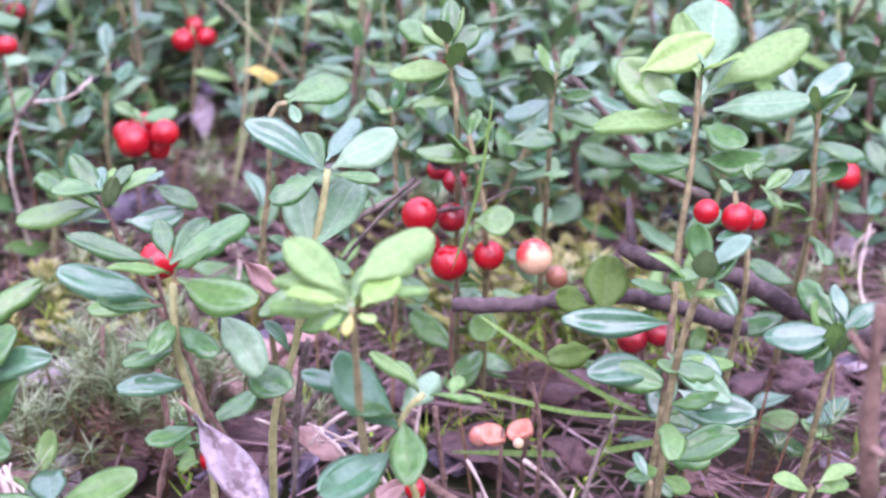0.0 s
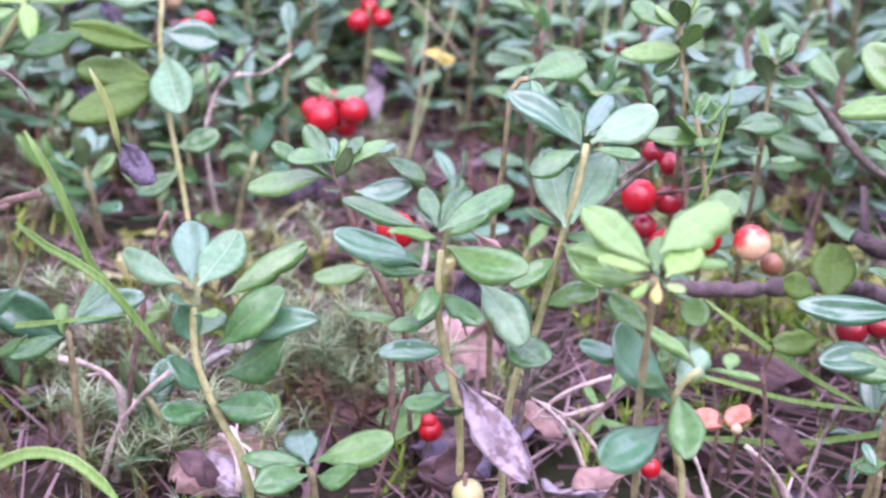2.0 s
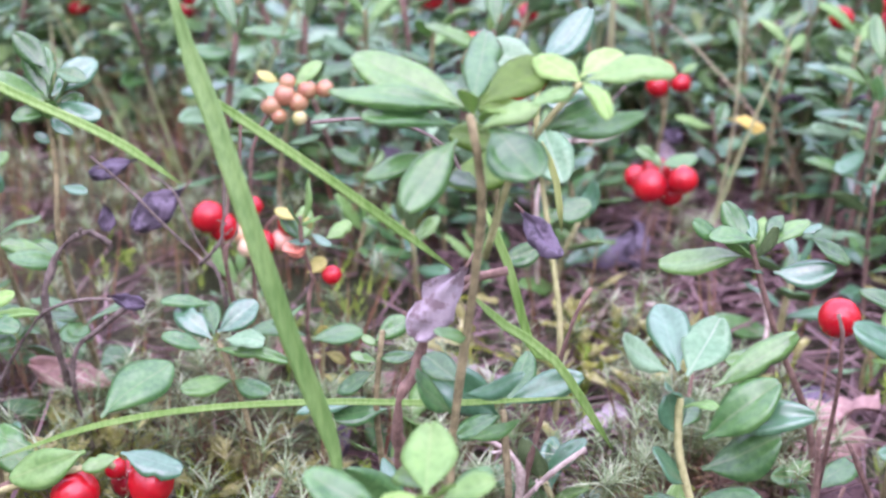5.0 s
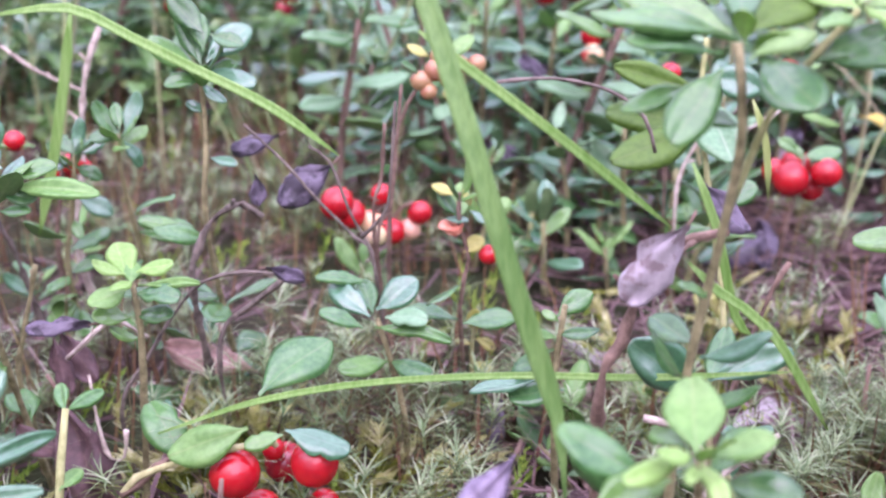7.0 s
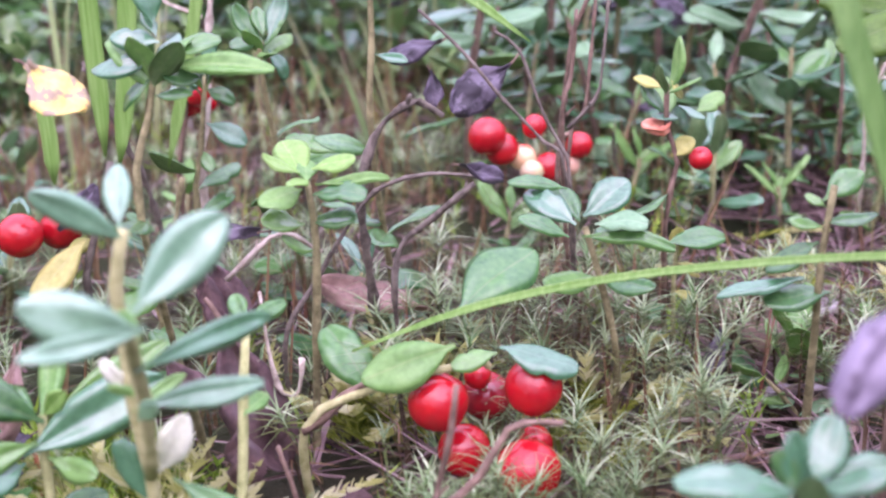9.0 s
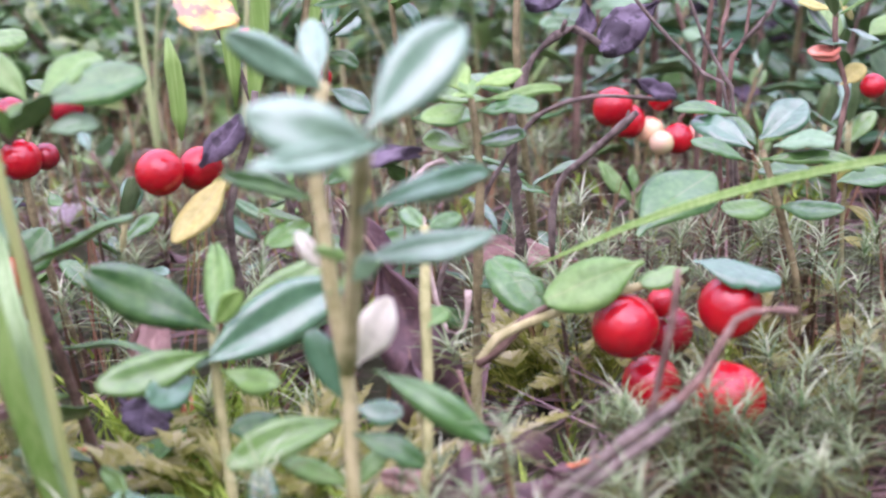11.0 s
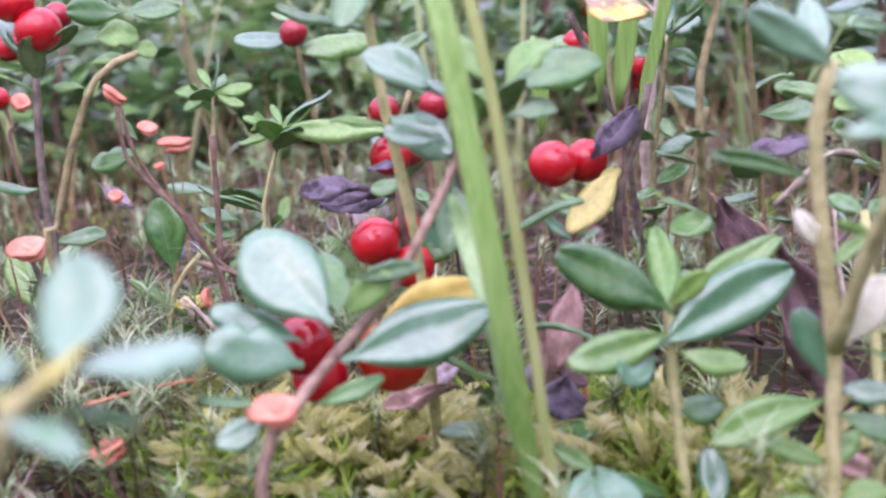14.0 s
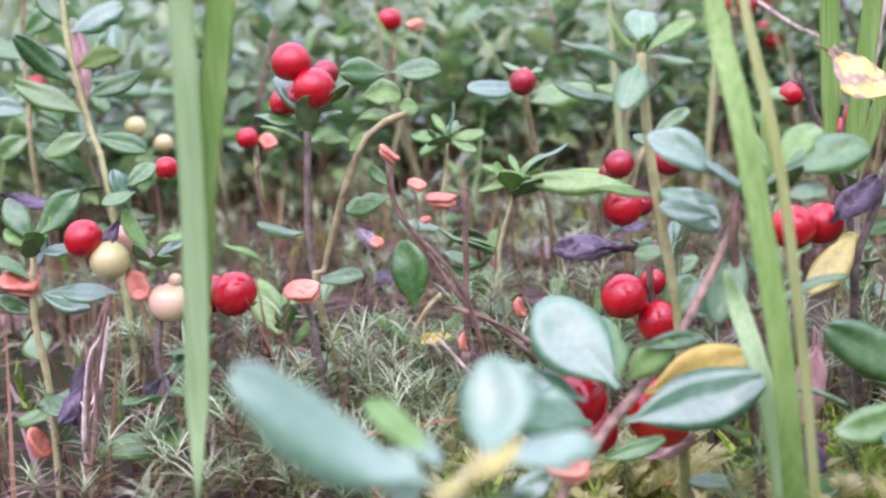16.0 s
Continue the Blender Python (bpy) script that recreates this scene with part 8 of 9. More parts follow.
twig("grey dry stalk in the litter", [(-20.7, 220, 51.8), (-22.7, 219.9, 40), (-24.7, 219.9, 17.5)], 0.70, "bark")
twig("long dry stalk leaning to the ground", [(25.8, 240.1, 41.8), (23, 240.1, 29), (20, 240, 16.9), (19.6, 245.9, -3)], 0.51, "twig")
p = plant("lingonberry_plant", "close lingonberry sprig with broad dark leaves", [(-107.2, 174.5, -3), (-106.2, 171.5, 30.2), (-107.3, 171.5, 39.9), (-109.2, 169.2, 46.8)], 0.6, 0.5, "olivestem")
leaf(p, (-109.5, 169.4, 47.4), (-120.5, 167.3, 61), 6.6, -76, "g")
leaf(p, (-108.6, 169.8, 45.1), (-117.3, 159.5, 49.6), 6.2, -57, "g")
leaf(p, (-109.1, 169.2, 37.7), (-125.2, 160.7, 46.4), 5.8, -57, "g")
leaf(p, (-107.7, 170.3, 42.7), (-101.5, 168.8, 49.3), 5.7, 63, "g")
leaf(p, (-112.6, 175.7, 45.9), (-120.4, 186.5, 50.7), 3.5, -34, "s")
leaf(p, (-110.5, 173.9, 48.5), (-115.1, 175, 45.6), 2.6, -65, "l")
p = plant("lingonberry_plant", "tall lingonberry with round olive-green leaves", [(-102.5, 276.1, -3), (-101.5, 273.1, 30.2), (-104.7, 278.9, 47.5), (-108.4, 284.2, 63.6), (-110.7, 288.6, 76.5), (-110.7, 293.1, 88.4)], 0.5, 0.42, "olivestem")
leaf(p, (-110.5, 286.4, 70.6), (-129, 283.7, 75.4), 8.0, -54, "olive")
leaf(p, (-109.8, 286.3, 70.1), (-126, 270.5, 67.8), 9.2, -46, "olive")
leaf(p, (-110.8, 289, 77.6), (-128.3, 281.6, 83.9), 6.4, -65, "olive")
leaf(p, (-109.9, 288.8, 76.5), (-102.8, 275.8, 66.8), 10.1, 27, "k")
leaf(p, (-110.3, 290.3, 80.8), (-98.1, 292.5, 78.7), 8.0, 61, "s")
leaf(p, (-110.6, 292.9, 87.8), (-123.7, 291, 91), 9.2, -63, "k")
leaf(p, (-110.7, 293.1, 88.4), (-102.7, 308.9, 95.6), 8.2, 27, "s")
leaf(p, (-105.6, 279.9, 50.7), (-115.3, 276.3, 47.4), 5.7, -45, "g")
leaf(p, (-106.6, 281.7, 56.1), (-97.4, 285.2, 59.3), 6.3, 46, "g")
p = plant("lingonberry_plant", "low lingonberry sprig with blue-grey rounded leaves", [(-101.9, 202.2, -3), (-100.9, 199.2, 31.9), (-102.3, 203.1, 43), (-103.5, 205.5, 50.2)], 0.5, 0.42, "stem")
leaf(p, (-103.9, 204.9, 48.8), (-115.4, 201.4, 58.5), 8.2, -76, "s")
leaf(p, (-103, 206, 51), (-90.9, 208.1, 57.4), 5.4, 47, "s")
leaf(p, (-103.7, 205.2, 49.4), (-108.7, 193.8, 51.5), 4.1, -34, "g")
leaf(p, (-103.2, 205.9, 51), (-100.9, 218.4, 53.3), 5.2, -4, "g")
p = plant("lingonberry_plant", "dark green lingonberry sprig among far undergrowth", [(-398.1, 207.4, -3), (-397.1, 204.4, 48.2), (-400.9, 205.5, 60.2), (-404, 206.6, 70.9), (-406.7, 208, 81.6), (-407.7, 210.3, 92.1)], 0.5, 0.42, "olivestem")
leaf(p, (-404.7, 205.9, 69.8), (-409.3, 194.5, 80.7), 5.4, -77, "g")
leaf(p, (-404.1, 207.2, 73.2), (-396.9, 212.1, 76.3), 5.3, 70, "olive")
leaf(p, (-402.3, 206.6, 67), (-391, 213.6, 69.6), 4.8, 57, "g")
leaf(p, (-405.9, 208.1, 80.3), (-396.7, 214.8, 86), 6.0, 72, "s")
leaf(p, (-406.3, 208.2, 81.5), (-411.8, 207.4, 90.1), 5.5, -37, "g")
leaf(p, (-402.1, 205.8, 63.7), (-420.5, 208.1, 67.2), 6.1, -43, "g")
leaf(p, (-400.8, 205.3, 59.6), (-409.6, 199.5, 56.2), 5.5, -62, "g")
leaf(p, (-400.3, 205.5, 58.9), (-390.1, 210.2, 55.2), 5.3, 52, "g")
leaf(p, (-402.2, 206, 64.9), (-417.4, 223.9, 75.4), 5.0, -11, "tan")
p = plant("lingonberry_plant", "far dark lingonberry sprig with slender leaves", [(-434.9, 222.1, -3), (-433.9, 219.1, 48.5), (-435.9, 222.3, 64.1), (-437.8, 225.4, 79.8), (-437.8, 228.5, 91.4)], 0.5, 0.42, "stem")
leaf(p, (-436.9, 224.1, 73.3), (-446, 221, 80.5), 6.1, -45, "g")
leaf(p, (-436.3, 223.1, 68.1), (-428.6, 225, 59), 5.9, 36, "g")
leaf(p, (-437.6, 225.5, 79.8), (-431.6, 230.3, 85.1), 6.1, 73, "g")
leaf(p, (-435.7, 221.6, 61.6), (-444, 217.5, 63.5), 5.9, -55, "s")
leaf(p, (-434.8, 220.4, 55), (-425.8, 223.9, 49.1), 6.1, 45, "g")
leaf(p, (-434.9, 220.7, 56.3), (-441.1, 215.9, 51.7), 5.9, -69, "g")
fallen_leaf("dark violet withered leaf in the moss", (-373.4, 169.5, 22.6), (-371.9, 160.1, 15.2), 5.8, 10, "purple")
fallen_leaf("dark violet curled leaf over moss", (-357, 161, 13.4), (-358.6, 152.6, 11.8), 4.7, 10, "purple")
fallen_leaf("dull violet leaf among moss", (-364.7, 179.1, 18.1), (-363.1, 174.1, 13.8), 5.3, 10, "purple")
twig("reddish bare stalk in the moss", [(-369.5, 165.1, 28.7), (-364.7, 160.8, 20), (-358.2, 153.2, 13.2), (-358.2, 157.2, -3)], 0.51, "twig")
twig("reddish bare stalk in the moss", [(-366.1, 168, 32.4), (-364, 161.8, 22.4), (-360, 152.5, 14.3), (-360, 156.5, -3)], 0.61, "pale")
twig("reddish bare stalk in the moss", [(-366.7, 166.1, 26.5), (-363.7, 160.4, 16.5), (-358.8, 151.6, 8.6), (-358.8, 155.6, -3)], 0.71, "twig")
grass("green grass blade arching over the litter", [(-103.8, 162.8, 43), (-101.9, 165.1, 47.3), (-97.5, 167, 50.1), (-92.9, 167.9, 50.9), (-88.3, 168, 49.7), (-83.9, 167.1, 46.6), (-80.7, 166, 43.4)], 1.83, "grass")
fallen_leaf("large pinkish crumpled dead leaf on litter", (-73.1, 235.3, 11), (-90.2, 215.4, 13.7), 13.5, -20, "tan")
fallen_leaf("grey-violet torn dead leaf on litter", (-87.3, 222.4, 15.9), (-75.3, 208, 17.4), 6.5, 15, "grey")
twig("pale tan straw lying on dead leaves", [(-80.9, 220.4, 21.8), (-77.2, 214.3, 19.6), (-75.5, 208.6, 16.3)], 0.65, "pale")
twig("pale tan straw lying on dead leaves", [(-79.8, 220.8, 22.3), (-75.3, 214.9, 20.4), (-72.6, 209.4, 17.3)], 0.65, "pale")
twig("pale tan straw lying on dead leaves", [(-82.1, 220, 21.2), (-75.3, 215.4, 21.4), (-70.6, 211, 20.2)], 0.65, "pale")
p = plant("lingonberry_plant", "close lingonberry sprig with blue-green leaves", [(-131.2, 169, -3), (-131.3, 155.4, 38.9), (-132, 155.2, 41.5)], 0.558, 0.374, "olivestem")
leaf(p, (-132.6, 155, 41.5), (-143.2, 150.3, 46.7), 5.5, -21, "s")
leaf(p, (-131.5, 155.3, 42.1), (-129.9, 159.7, 48.5), 4.7, 9, "s")
leaf(p, (-133.1, 154.9, 41.5), (-135.5, 156.6, 45.4), 2.6, -48, "g")
leaf(p, (-130.9, 155.5, 41.4), (-123.5, 159, 44.2), 4.5, 36, "s")
leaf(p, (-132.5, 155, 40.2), (-138.9, 153.1, 38.9), 3.8, -42, "s")
leaf(p, (-131.9, 155.2, 40.2), (-132, 158.9, 43.3), 2.3, -18, "g")
leaf(p, (-133.6, 154.7, 40.6), (-137.4, 157.4, 40.6), 2.6, -16, "g")
leaf(p, (-130.3, 155.6, 40.1), (-126.4, 157.7, 40.1), 2.3, 12, "s")
leaf(p, (-131.9, 155.2, 40.9), (-126.3, 154, 46.1), 4.4, 2, "s")
leaf(p, (-131.3, 155.4, 39), (-134.9, 157.8, 46.8), 4.0, -11, "s")
leaf(p, (-131.6, 155.3, 40), (-131.6, 150.2, 45), 3.4, -7, "s")
leaf(p, (-131.4, 155.3, 39.4), (-130, 162.5, 43.1), 3.8, -13, "s")
leaf(p, (-131.4, 155.3, 39.5), (-137.7, 149.9, 43.6), 4.1, -16, "s")
leaf(p, (-131.2, 165.2, 8.6), (-120, 170, 10.6), 6.3, -7, "g")
leaf(p, (-131.2, 165.8, 7), (-119.9, 160.4, 10.2), 6.8, -4, "g")
leaf(p, (-131.2, 160.6, 22.7), (-141.3, 160.4, 22.8), 5.4, -18, "g")
leaf(p, (-131.2, 163.7, 13.2), (-140.8, 162.9, 16.7), 5.1, 12, "g")
leaf(p, (-131.3, 159.1, 27.4), (-122.9, 161.5, 28.4), 4.0, -0, "g")
leaf(p, (-131.3, 158.6, 28.9), (-136.4, 148.5, 29.5), 6.0, 18, "g")
leaf(p, (-131.2, 162.5, 16.8), (-128.2, 153.8, 21.4), 4.7, 15, "g")
leaf(p, (-131.3, 159.2, 27.1), (-142.5, 154, 29.6), 6.6, -0, "g")

# small things seen in the last stretch
p = plant("lingonberry_plant", "bare shoot with pale narrow pointed leaves", [(-311.8, 226.6, -3), (-311.4, 216.3, 30), (-309.2, 217.3, 42.2), (-306.6, 218.4, 49.6)], 0.31, 0.272, "yellowstem")
leaf(p, (-306.7, 218.4, 49.3), (-289.2, 228.2, 48), 5.6, 12, "l")
leaf(p, (-306.1, 218.6, 50.1), (-312.7, 217.2, 50.9), 1.9, -34, "l")
leaf(p, (-306.7, 218.4, 49.1), (-314.6, 218.6, 51.8), 2.3, -22, "y")
leaf(p, (-306.2, 218.6, 49.6), (-302, 223, 52.3), 1.9, 11, "y")
leaf(p, (-307.2, 218.1, 48.7), (-314.3, 215.3, 47.8), 2.2, -45, "y")
leaf(p, (-306.6, 218.4, 49.6), (-310, 221.3, 53.8), 1.7, -10, "y")
leaf(p, (-308, 217.8, 45.8), (-305.2, 211.2, 53.1), 5.5, -16, "y")
leaf(p, (-306.7, 218.3, 49.3), (-299.8, 223.4, 56.1), 4.9, -22, "s")
leaf(p, (-307.6, 217.9, 46.8), (-312.3, 217.8, 51.3), 3.3, -14, "y")
leaf(p, (-308.2, 217.7, 45.1), (-300.8, 213, 52.1), 5.1, -10, "g")
leaf(p, (-308, 217.8, 45.6), (-306.2, 223.3, 54.3), 5.3, -16, "y")
leaf(p, (-311.5, 219.2, 20.6), (-303.8, 225.7, 20.9), 5.0, -23, "g")
leaf(p, (-310.6, 216.6, 34.5), (-322.1, 211.5, 37.3), 6.9, 21, "g")
leaf(p, (-311.7, 223.5, 7.2), (-300.9, 222.4, 8.1), 5.4, 15, "g")
leaf(p, (-311.7, 222.9, 9), (-320.5, 219.4, 13.3), 5.6, -26, "g")
leaf(p, (-311.5, 219.1, 21.1), (-318.5, 227.2, 23.6), 6.1, -16, "g")
leaf(p, (-311.6, 221.3, 14.1), (-308.4, 230.5, 13.9), 4.5, -10, "g")
leaf(p, (-310.4, 216.7, 35.6), (-319.1, 216.3, 38.1), 4.7, 28, "g")
leaf(p, (-311.6, 219.9, 18.6), (-312.6, 207.9, 20.6), 6.3, 9, "g")
p = plant("lingonberry_plant", "small green rosette of narrow leaves in star moss", [(-331.4, 244.6, -3), (-331.3, 232, 36.2), (-330.4, 232.4, 46.2), (-329.7, 232.7, 54.4)], 0.31, 0.272, "yellowstem")
leaf(p, (-329.8, 232.7, 54), (-337.5, 231.9, 55.3), 3.4, -44, "y")
leaf(p, (-329.4, 232.8, 54.3), (-322.7, 236, 55.3), 3.4, 44, "y")
leaf(p, (-329.7, 232.7, 54.9), (-333.9, 229.4, 51.1), 2.8, -43, "y")
leaf(p, (-329.2, 232.9, 54.3), (-323.7, 233.5, 50.8), 2.5, 41, "y")
leaf(p, (-329.6, 232.7, 54.9), (-334.5, 236.1, 59), 2.0, -22, "y")
leaf(p, (-329.2, 232.9, 54.9), (-328.6, 238.7, 57.4), 1.8, 3, "y")
leaf(p, (-329.8, 232.6, 53.1), (-330.3, 237.9, 57.9), 3.2, -6, "g")
leaf(p, (-329.9, 232.6, 52.3), (-330.6, 228.9, 57.5), 2.8, -6, "y")
leaf(p, (-329.8, 232.6, 53.3), (-326.6, 234.9, 60.6), 4.0, -7, "s")
leaf(p, (-330, 232.5, 50.3), (-334.3, 235.2, 55.3), 3.1, -20, "y")
leaf(p, (-329.9, 232.6, 52.5), (-328.7, 224.7, 56.6), 4.6, 19, "g")
leaf(p, (-331.4, 241.3, 7.2), (-336.4, 248.6, 9.3), 4.0, -14, "g")
leaf(p, (-331.3, 232.6, 34.4), (-342.4, 233.4, 38.3), 5.7, -3, "g")
leaf(p, (-331.4, 237.6, 18.6), (-328, 245.6, 21.8), 4.4, 20, "g")
leaf(p, (-331.4, 239.1, 14), (-329.3, 227.1, 14.9), 6.9, -18, "g")
leaf(p, (-331.3, 233.5, 31.4), (-324.1, 226.9, 34.7), 4.9, 30, "g")
leaf(p, (-331.3, 236, 23.8), (-323.5, 237.8, 26.5), 3.7, -23, "g")
leaf(p, (-331.4, 240.3, 10.3), (-326.6, 251.7, 9.2), 5.6, -6, "g")
leaf(p, (-331.3, 232.4, 34.8), (-324.4, 237.6, 34.7), 5.0, -25, "g")
p = plant("lingonberry_plant", "short stalk bearing an orange husk on moss", [(-298.6, 154.9, -3), (-298.6, 150.6, 12.1), (-298.7, 150.6, 17)], 0.372, 0.34, "twig")
husk(p, (-299, 150.4, 16.9), 6.42, -10)
fallen_leaf("pinkish upright curled dry leaf", (-245.2, 189.9, 31.6), (-246.9, 183.8, 20.2), 5.5, -22, "tan")
fallen_leaf("dark brown curled scrap on moss", (-247.1, 184.1, 19.2), (-242.8, 184.6, 17.6), 3.3, 16, "brown")
fallen_leaf("upright dark brown dead leaf in moss", (-232.1, 226.3, 34.3), (-227.1, 222, 24.2), 4.7, 16, "brown")
fallen_leaf("violet narrow withered leaf hanging", (-212.4, 207.7, 47.4), (-222, 202.1, 48.9), 4.1, -29, "purple")
fallen_leaf("violet narrow leaf over the moss", (-277.8, 201.6, 41), (-289.2, 197.3, 40.7), 3.5, -30, "purple")
fallen_leaf("grey torn leaf scrap beside berries", (-260.5, 182.6, 20.7), (-264.5, 179.1, 18.3), 3.3, -42, "grey")
fallen_leaf("pale violet scrap of withered leaf", (-329.5, 195, 44.3), (-324.5, 196.6, 40.1), 2.8, 40, "grey")
twig("red-brown dead stem rising from moss", [(-306.8, 196.1, 51.9), (-307.4, 195.9, 38.9), (-307.9, 195.7, 23.5), (-307.9, 203.9, -3)], 0.70, "twig")
twig("orange leaning bare moss stem", [(-244.9, 190, 15.5), (-244.8, 190.1, 10.3), (-244.5, 190.2, 5)], 0.45, "husk")
twig("orange slanting bare moss stem", [(-246.4, 186.6, 12), (-247.1, 186.2, 9), (-248, 185.9, 6.5)], 0.40, "husk")
twig("orange-brown needle lying on star moss", [(-294.6, 165.8, 22), (-301, 163, 21), (-309.3, 159.4, 19.5)], 0.28, "husk")
twig("pale dry stalk lying on star moss", [(-305.5, 181, 29.4), (-302.5, 182.4, 25), (-300, 183.5, 21.5)], 0.40, "pale")
twig("orange-brown needle lying on feather moss", [(-267.9, 174.4, 11.4), (-260.9, 177.4, 11.5), (-253.6, 180.6, 11.2)], 0.32, "husk")
twig("grey leaning twig among the moss", [(-261.3, 245.1, 65.2), (-258.4, 246.4, 57.9), (-255.1, 247.8, 47.4), (-252.6, 248.9, 39.8), (-252.2, 263, -3)], 0.81, "bark")
twig("olive upright bare stalk in moss", [(-233, 224.5, 50.2), (-234.5, 223.9, 44), (-236.4, 223.1, 35), (-238, 222.4, 24.7), (-238.3, 230.9, -3)], 0.72, "stem")
twig("pinkish dry stem beside the pale berries", [(-345.8, 148.9, 43.2), (-348.1, 147.7, 34.1), (-350.4, 146.3, 20.9), (-352.2, 145.3, 9.2), (-352.4, 148.4, -3)], 0.54, "twig")
twig("pale thin stalk beside the pale berries", [(-347.9, 152.8, 38.2), (-352.5, 150.2, 32.9), (-354.6, 149, 25.3), (-355.8, 148.3, 15.5)], 0.42, "pale")
twig("yellow-brown dead stalk in star moss", [(-348.2, 159.8, 18.1), (-349, 159.3, 9.9), (-350.2, 158.6, 2.7)], 0.62, "twig")
twig("brown branched twig on the star moss", [(-306.5, 189.2, 32.3), (-302.8, 191.2, 30.4), (-298.7, 193.5, 27), (-294.7, 195.8, 21.5)], 0.64, "twig")
twig("pale dry needle leaning on the moss", [(-311.9, 188.9, 26.3), (-308.8, 190.7, 20.8), (-306.4, 192, 17.5)], 0.45, "pale")
fallen_leaf("pinkish dry leaf lying on feather moss", (-205.8, 181.2, 8.3), (-211.9, 181, 9.5), 3.5, -16, "tan")
fallen_leaf("dark brown leaf lying under the twigs", (-190, 178.3, 13.9), (-185.6, 181.7, 7.6), 4.7, 67, "brown")
fallen_leaf("brown leaf scrap among star moss", (-180.5, 188.1, 9.7), (-184.6, 188.6, 3), 3.7, -75, "brown")
twig("upright reddish dry needle stalk", [(-202.5, 185.7, 23.2), (-201.5, 186, 19.4), (-200.5, 186.4, 14.7), (-200.4, 186.4, 10), (-200.4, 189.9, -3)], 0.51, "twig")
twig("orange dry needle lying in moss", [(-189.1, 183.6, 11.1), (-185.8, 184.7, 12.3), (-182.5, 185.9, 12.8)], 0.42, "husk")
twig("orange-brown needle lying in moss", [(-190, 185, 8.1), (-187.3, 185.9, 9.4), (-183.9, 187.1, 8.4)], 0.39, "husk")
p = plant("lingonberry_plant", "pale cream unripe berry low in the litter", [(-30.8, 191.9, -3), (-30.8, 177.6, 40.9), (-30.7, 177.6, 45.6)], 0.31, 0.272, "twig")
berry(p, (-30.3, 177.7, 41.9), 2.49, "green")
fallen_leaf("curled dark purple-brown leaf on litter", (-27.6, 190.2, 42.6), (-38.6, 190.8, 35.7), 6.6, -50, "brown")
fallen_leaf("purplish dead leaf lying in litter", (-2.7, 214.7, 24.8), (-13.7, 216.2, 17.8), 6.9, -12, "tan")
fallen_leaf("brown dead leaf under the stick", (21.5, 235.1, 21), (35.1, 239, 14.2), 8.2, 32, "brown")
fallen_leaf("dark brown dead leaf by the twig", (-26.1, 220.6, 32.6), (-14.9, 224.7, 26.2), 7.6, 22, "tan")
twig("thin pinkish stalk lying over litter", [(-31.3, 221.2, 34), (-19.4, 222.9, 28.1), (-8.3, 224.5, 30.9)], 0.48, "pale")
twig("pale stalk lying over dead leaves", [(-23.4, 220.9, 26.5), (-16, 222, 34), (-7.3, 223.2, 37.9)], 0.48, "pale")
twig("thin reddish stalk leaning in litter", [(-49.5, 224.4, 42.3), (-48.4, 224.5, 31.3), (-48.8, 224.5, 19.8)], 0.76, "twig")
twig("thin reddish stalk rising beside berries", [(-44.2, 224.4, 40.4), (-40.6, 224.9, 33.1), (-38, 225.3, 26.9)], 0.53, "twig")
p = plant("lingonberry_plant", "slender olive lingonberry stem rising from dry leaves", [(-204.4, 173.1, -3), (-203.4, 170.1, 8.7), (-203.7, 175.8, 22.9), (-205.1, 181.5, 34), (-206.1, 186.5, 42.1)], 0.55, 0.45, "olivestem")
leaf(p, (-204.2, 178.9, 31.2), (-203, 185, 32.4), 2.8, 29, "y")
leaf(p, (-206, 186.4, 41.8), (-203.5, 194.9, 41.8), 2.9, 45, "g")
leaf(p, (-206, 186.4, 41.4), (-211.2, 192.8, 43.8), 2.9, -27, "g")
fallen_leaf("violet-brown dead leaf standing in moss", (-199.3, 175.8, 17), (-198.5, 167.6, 9.4), 8.8, 12, "brown")
fallen_leaf("pink dry leaf lying before dark leaf", (-202.7, 171.7, 13.6), (-208.7, 171.3, 14.4), 3.4, -52, "tan")
fallen_leaf("dark violet-brown leaf leaning in moss", (-211.2, 192.6, 21.9), (-210.2, 188.7, 13.8), 6.5, 12, "brown")
fallen_leaf("dull violet crumpled leaf on dark litter", (-245.1, 182.5, 19.8), (-245.4, 178.8, 14.5), 7.5, -43, "purple")


# ---- undergrowth behind ----
EYES = [(0.01, 0.02), (-0.07, 0.02), (-0.13, 0.03), (-0.18, 0.03), (-0.2, 0.01)]


def clear(x, y):
    """Distance to the nearest place of the camera's way."""
    return min(math.hypot(x - a, y - b) for a, b in EYES)


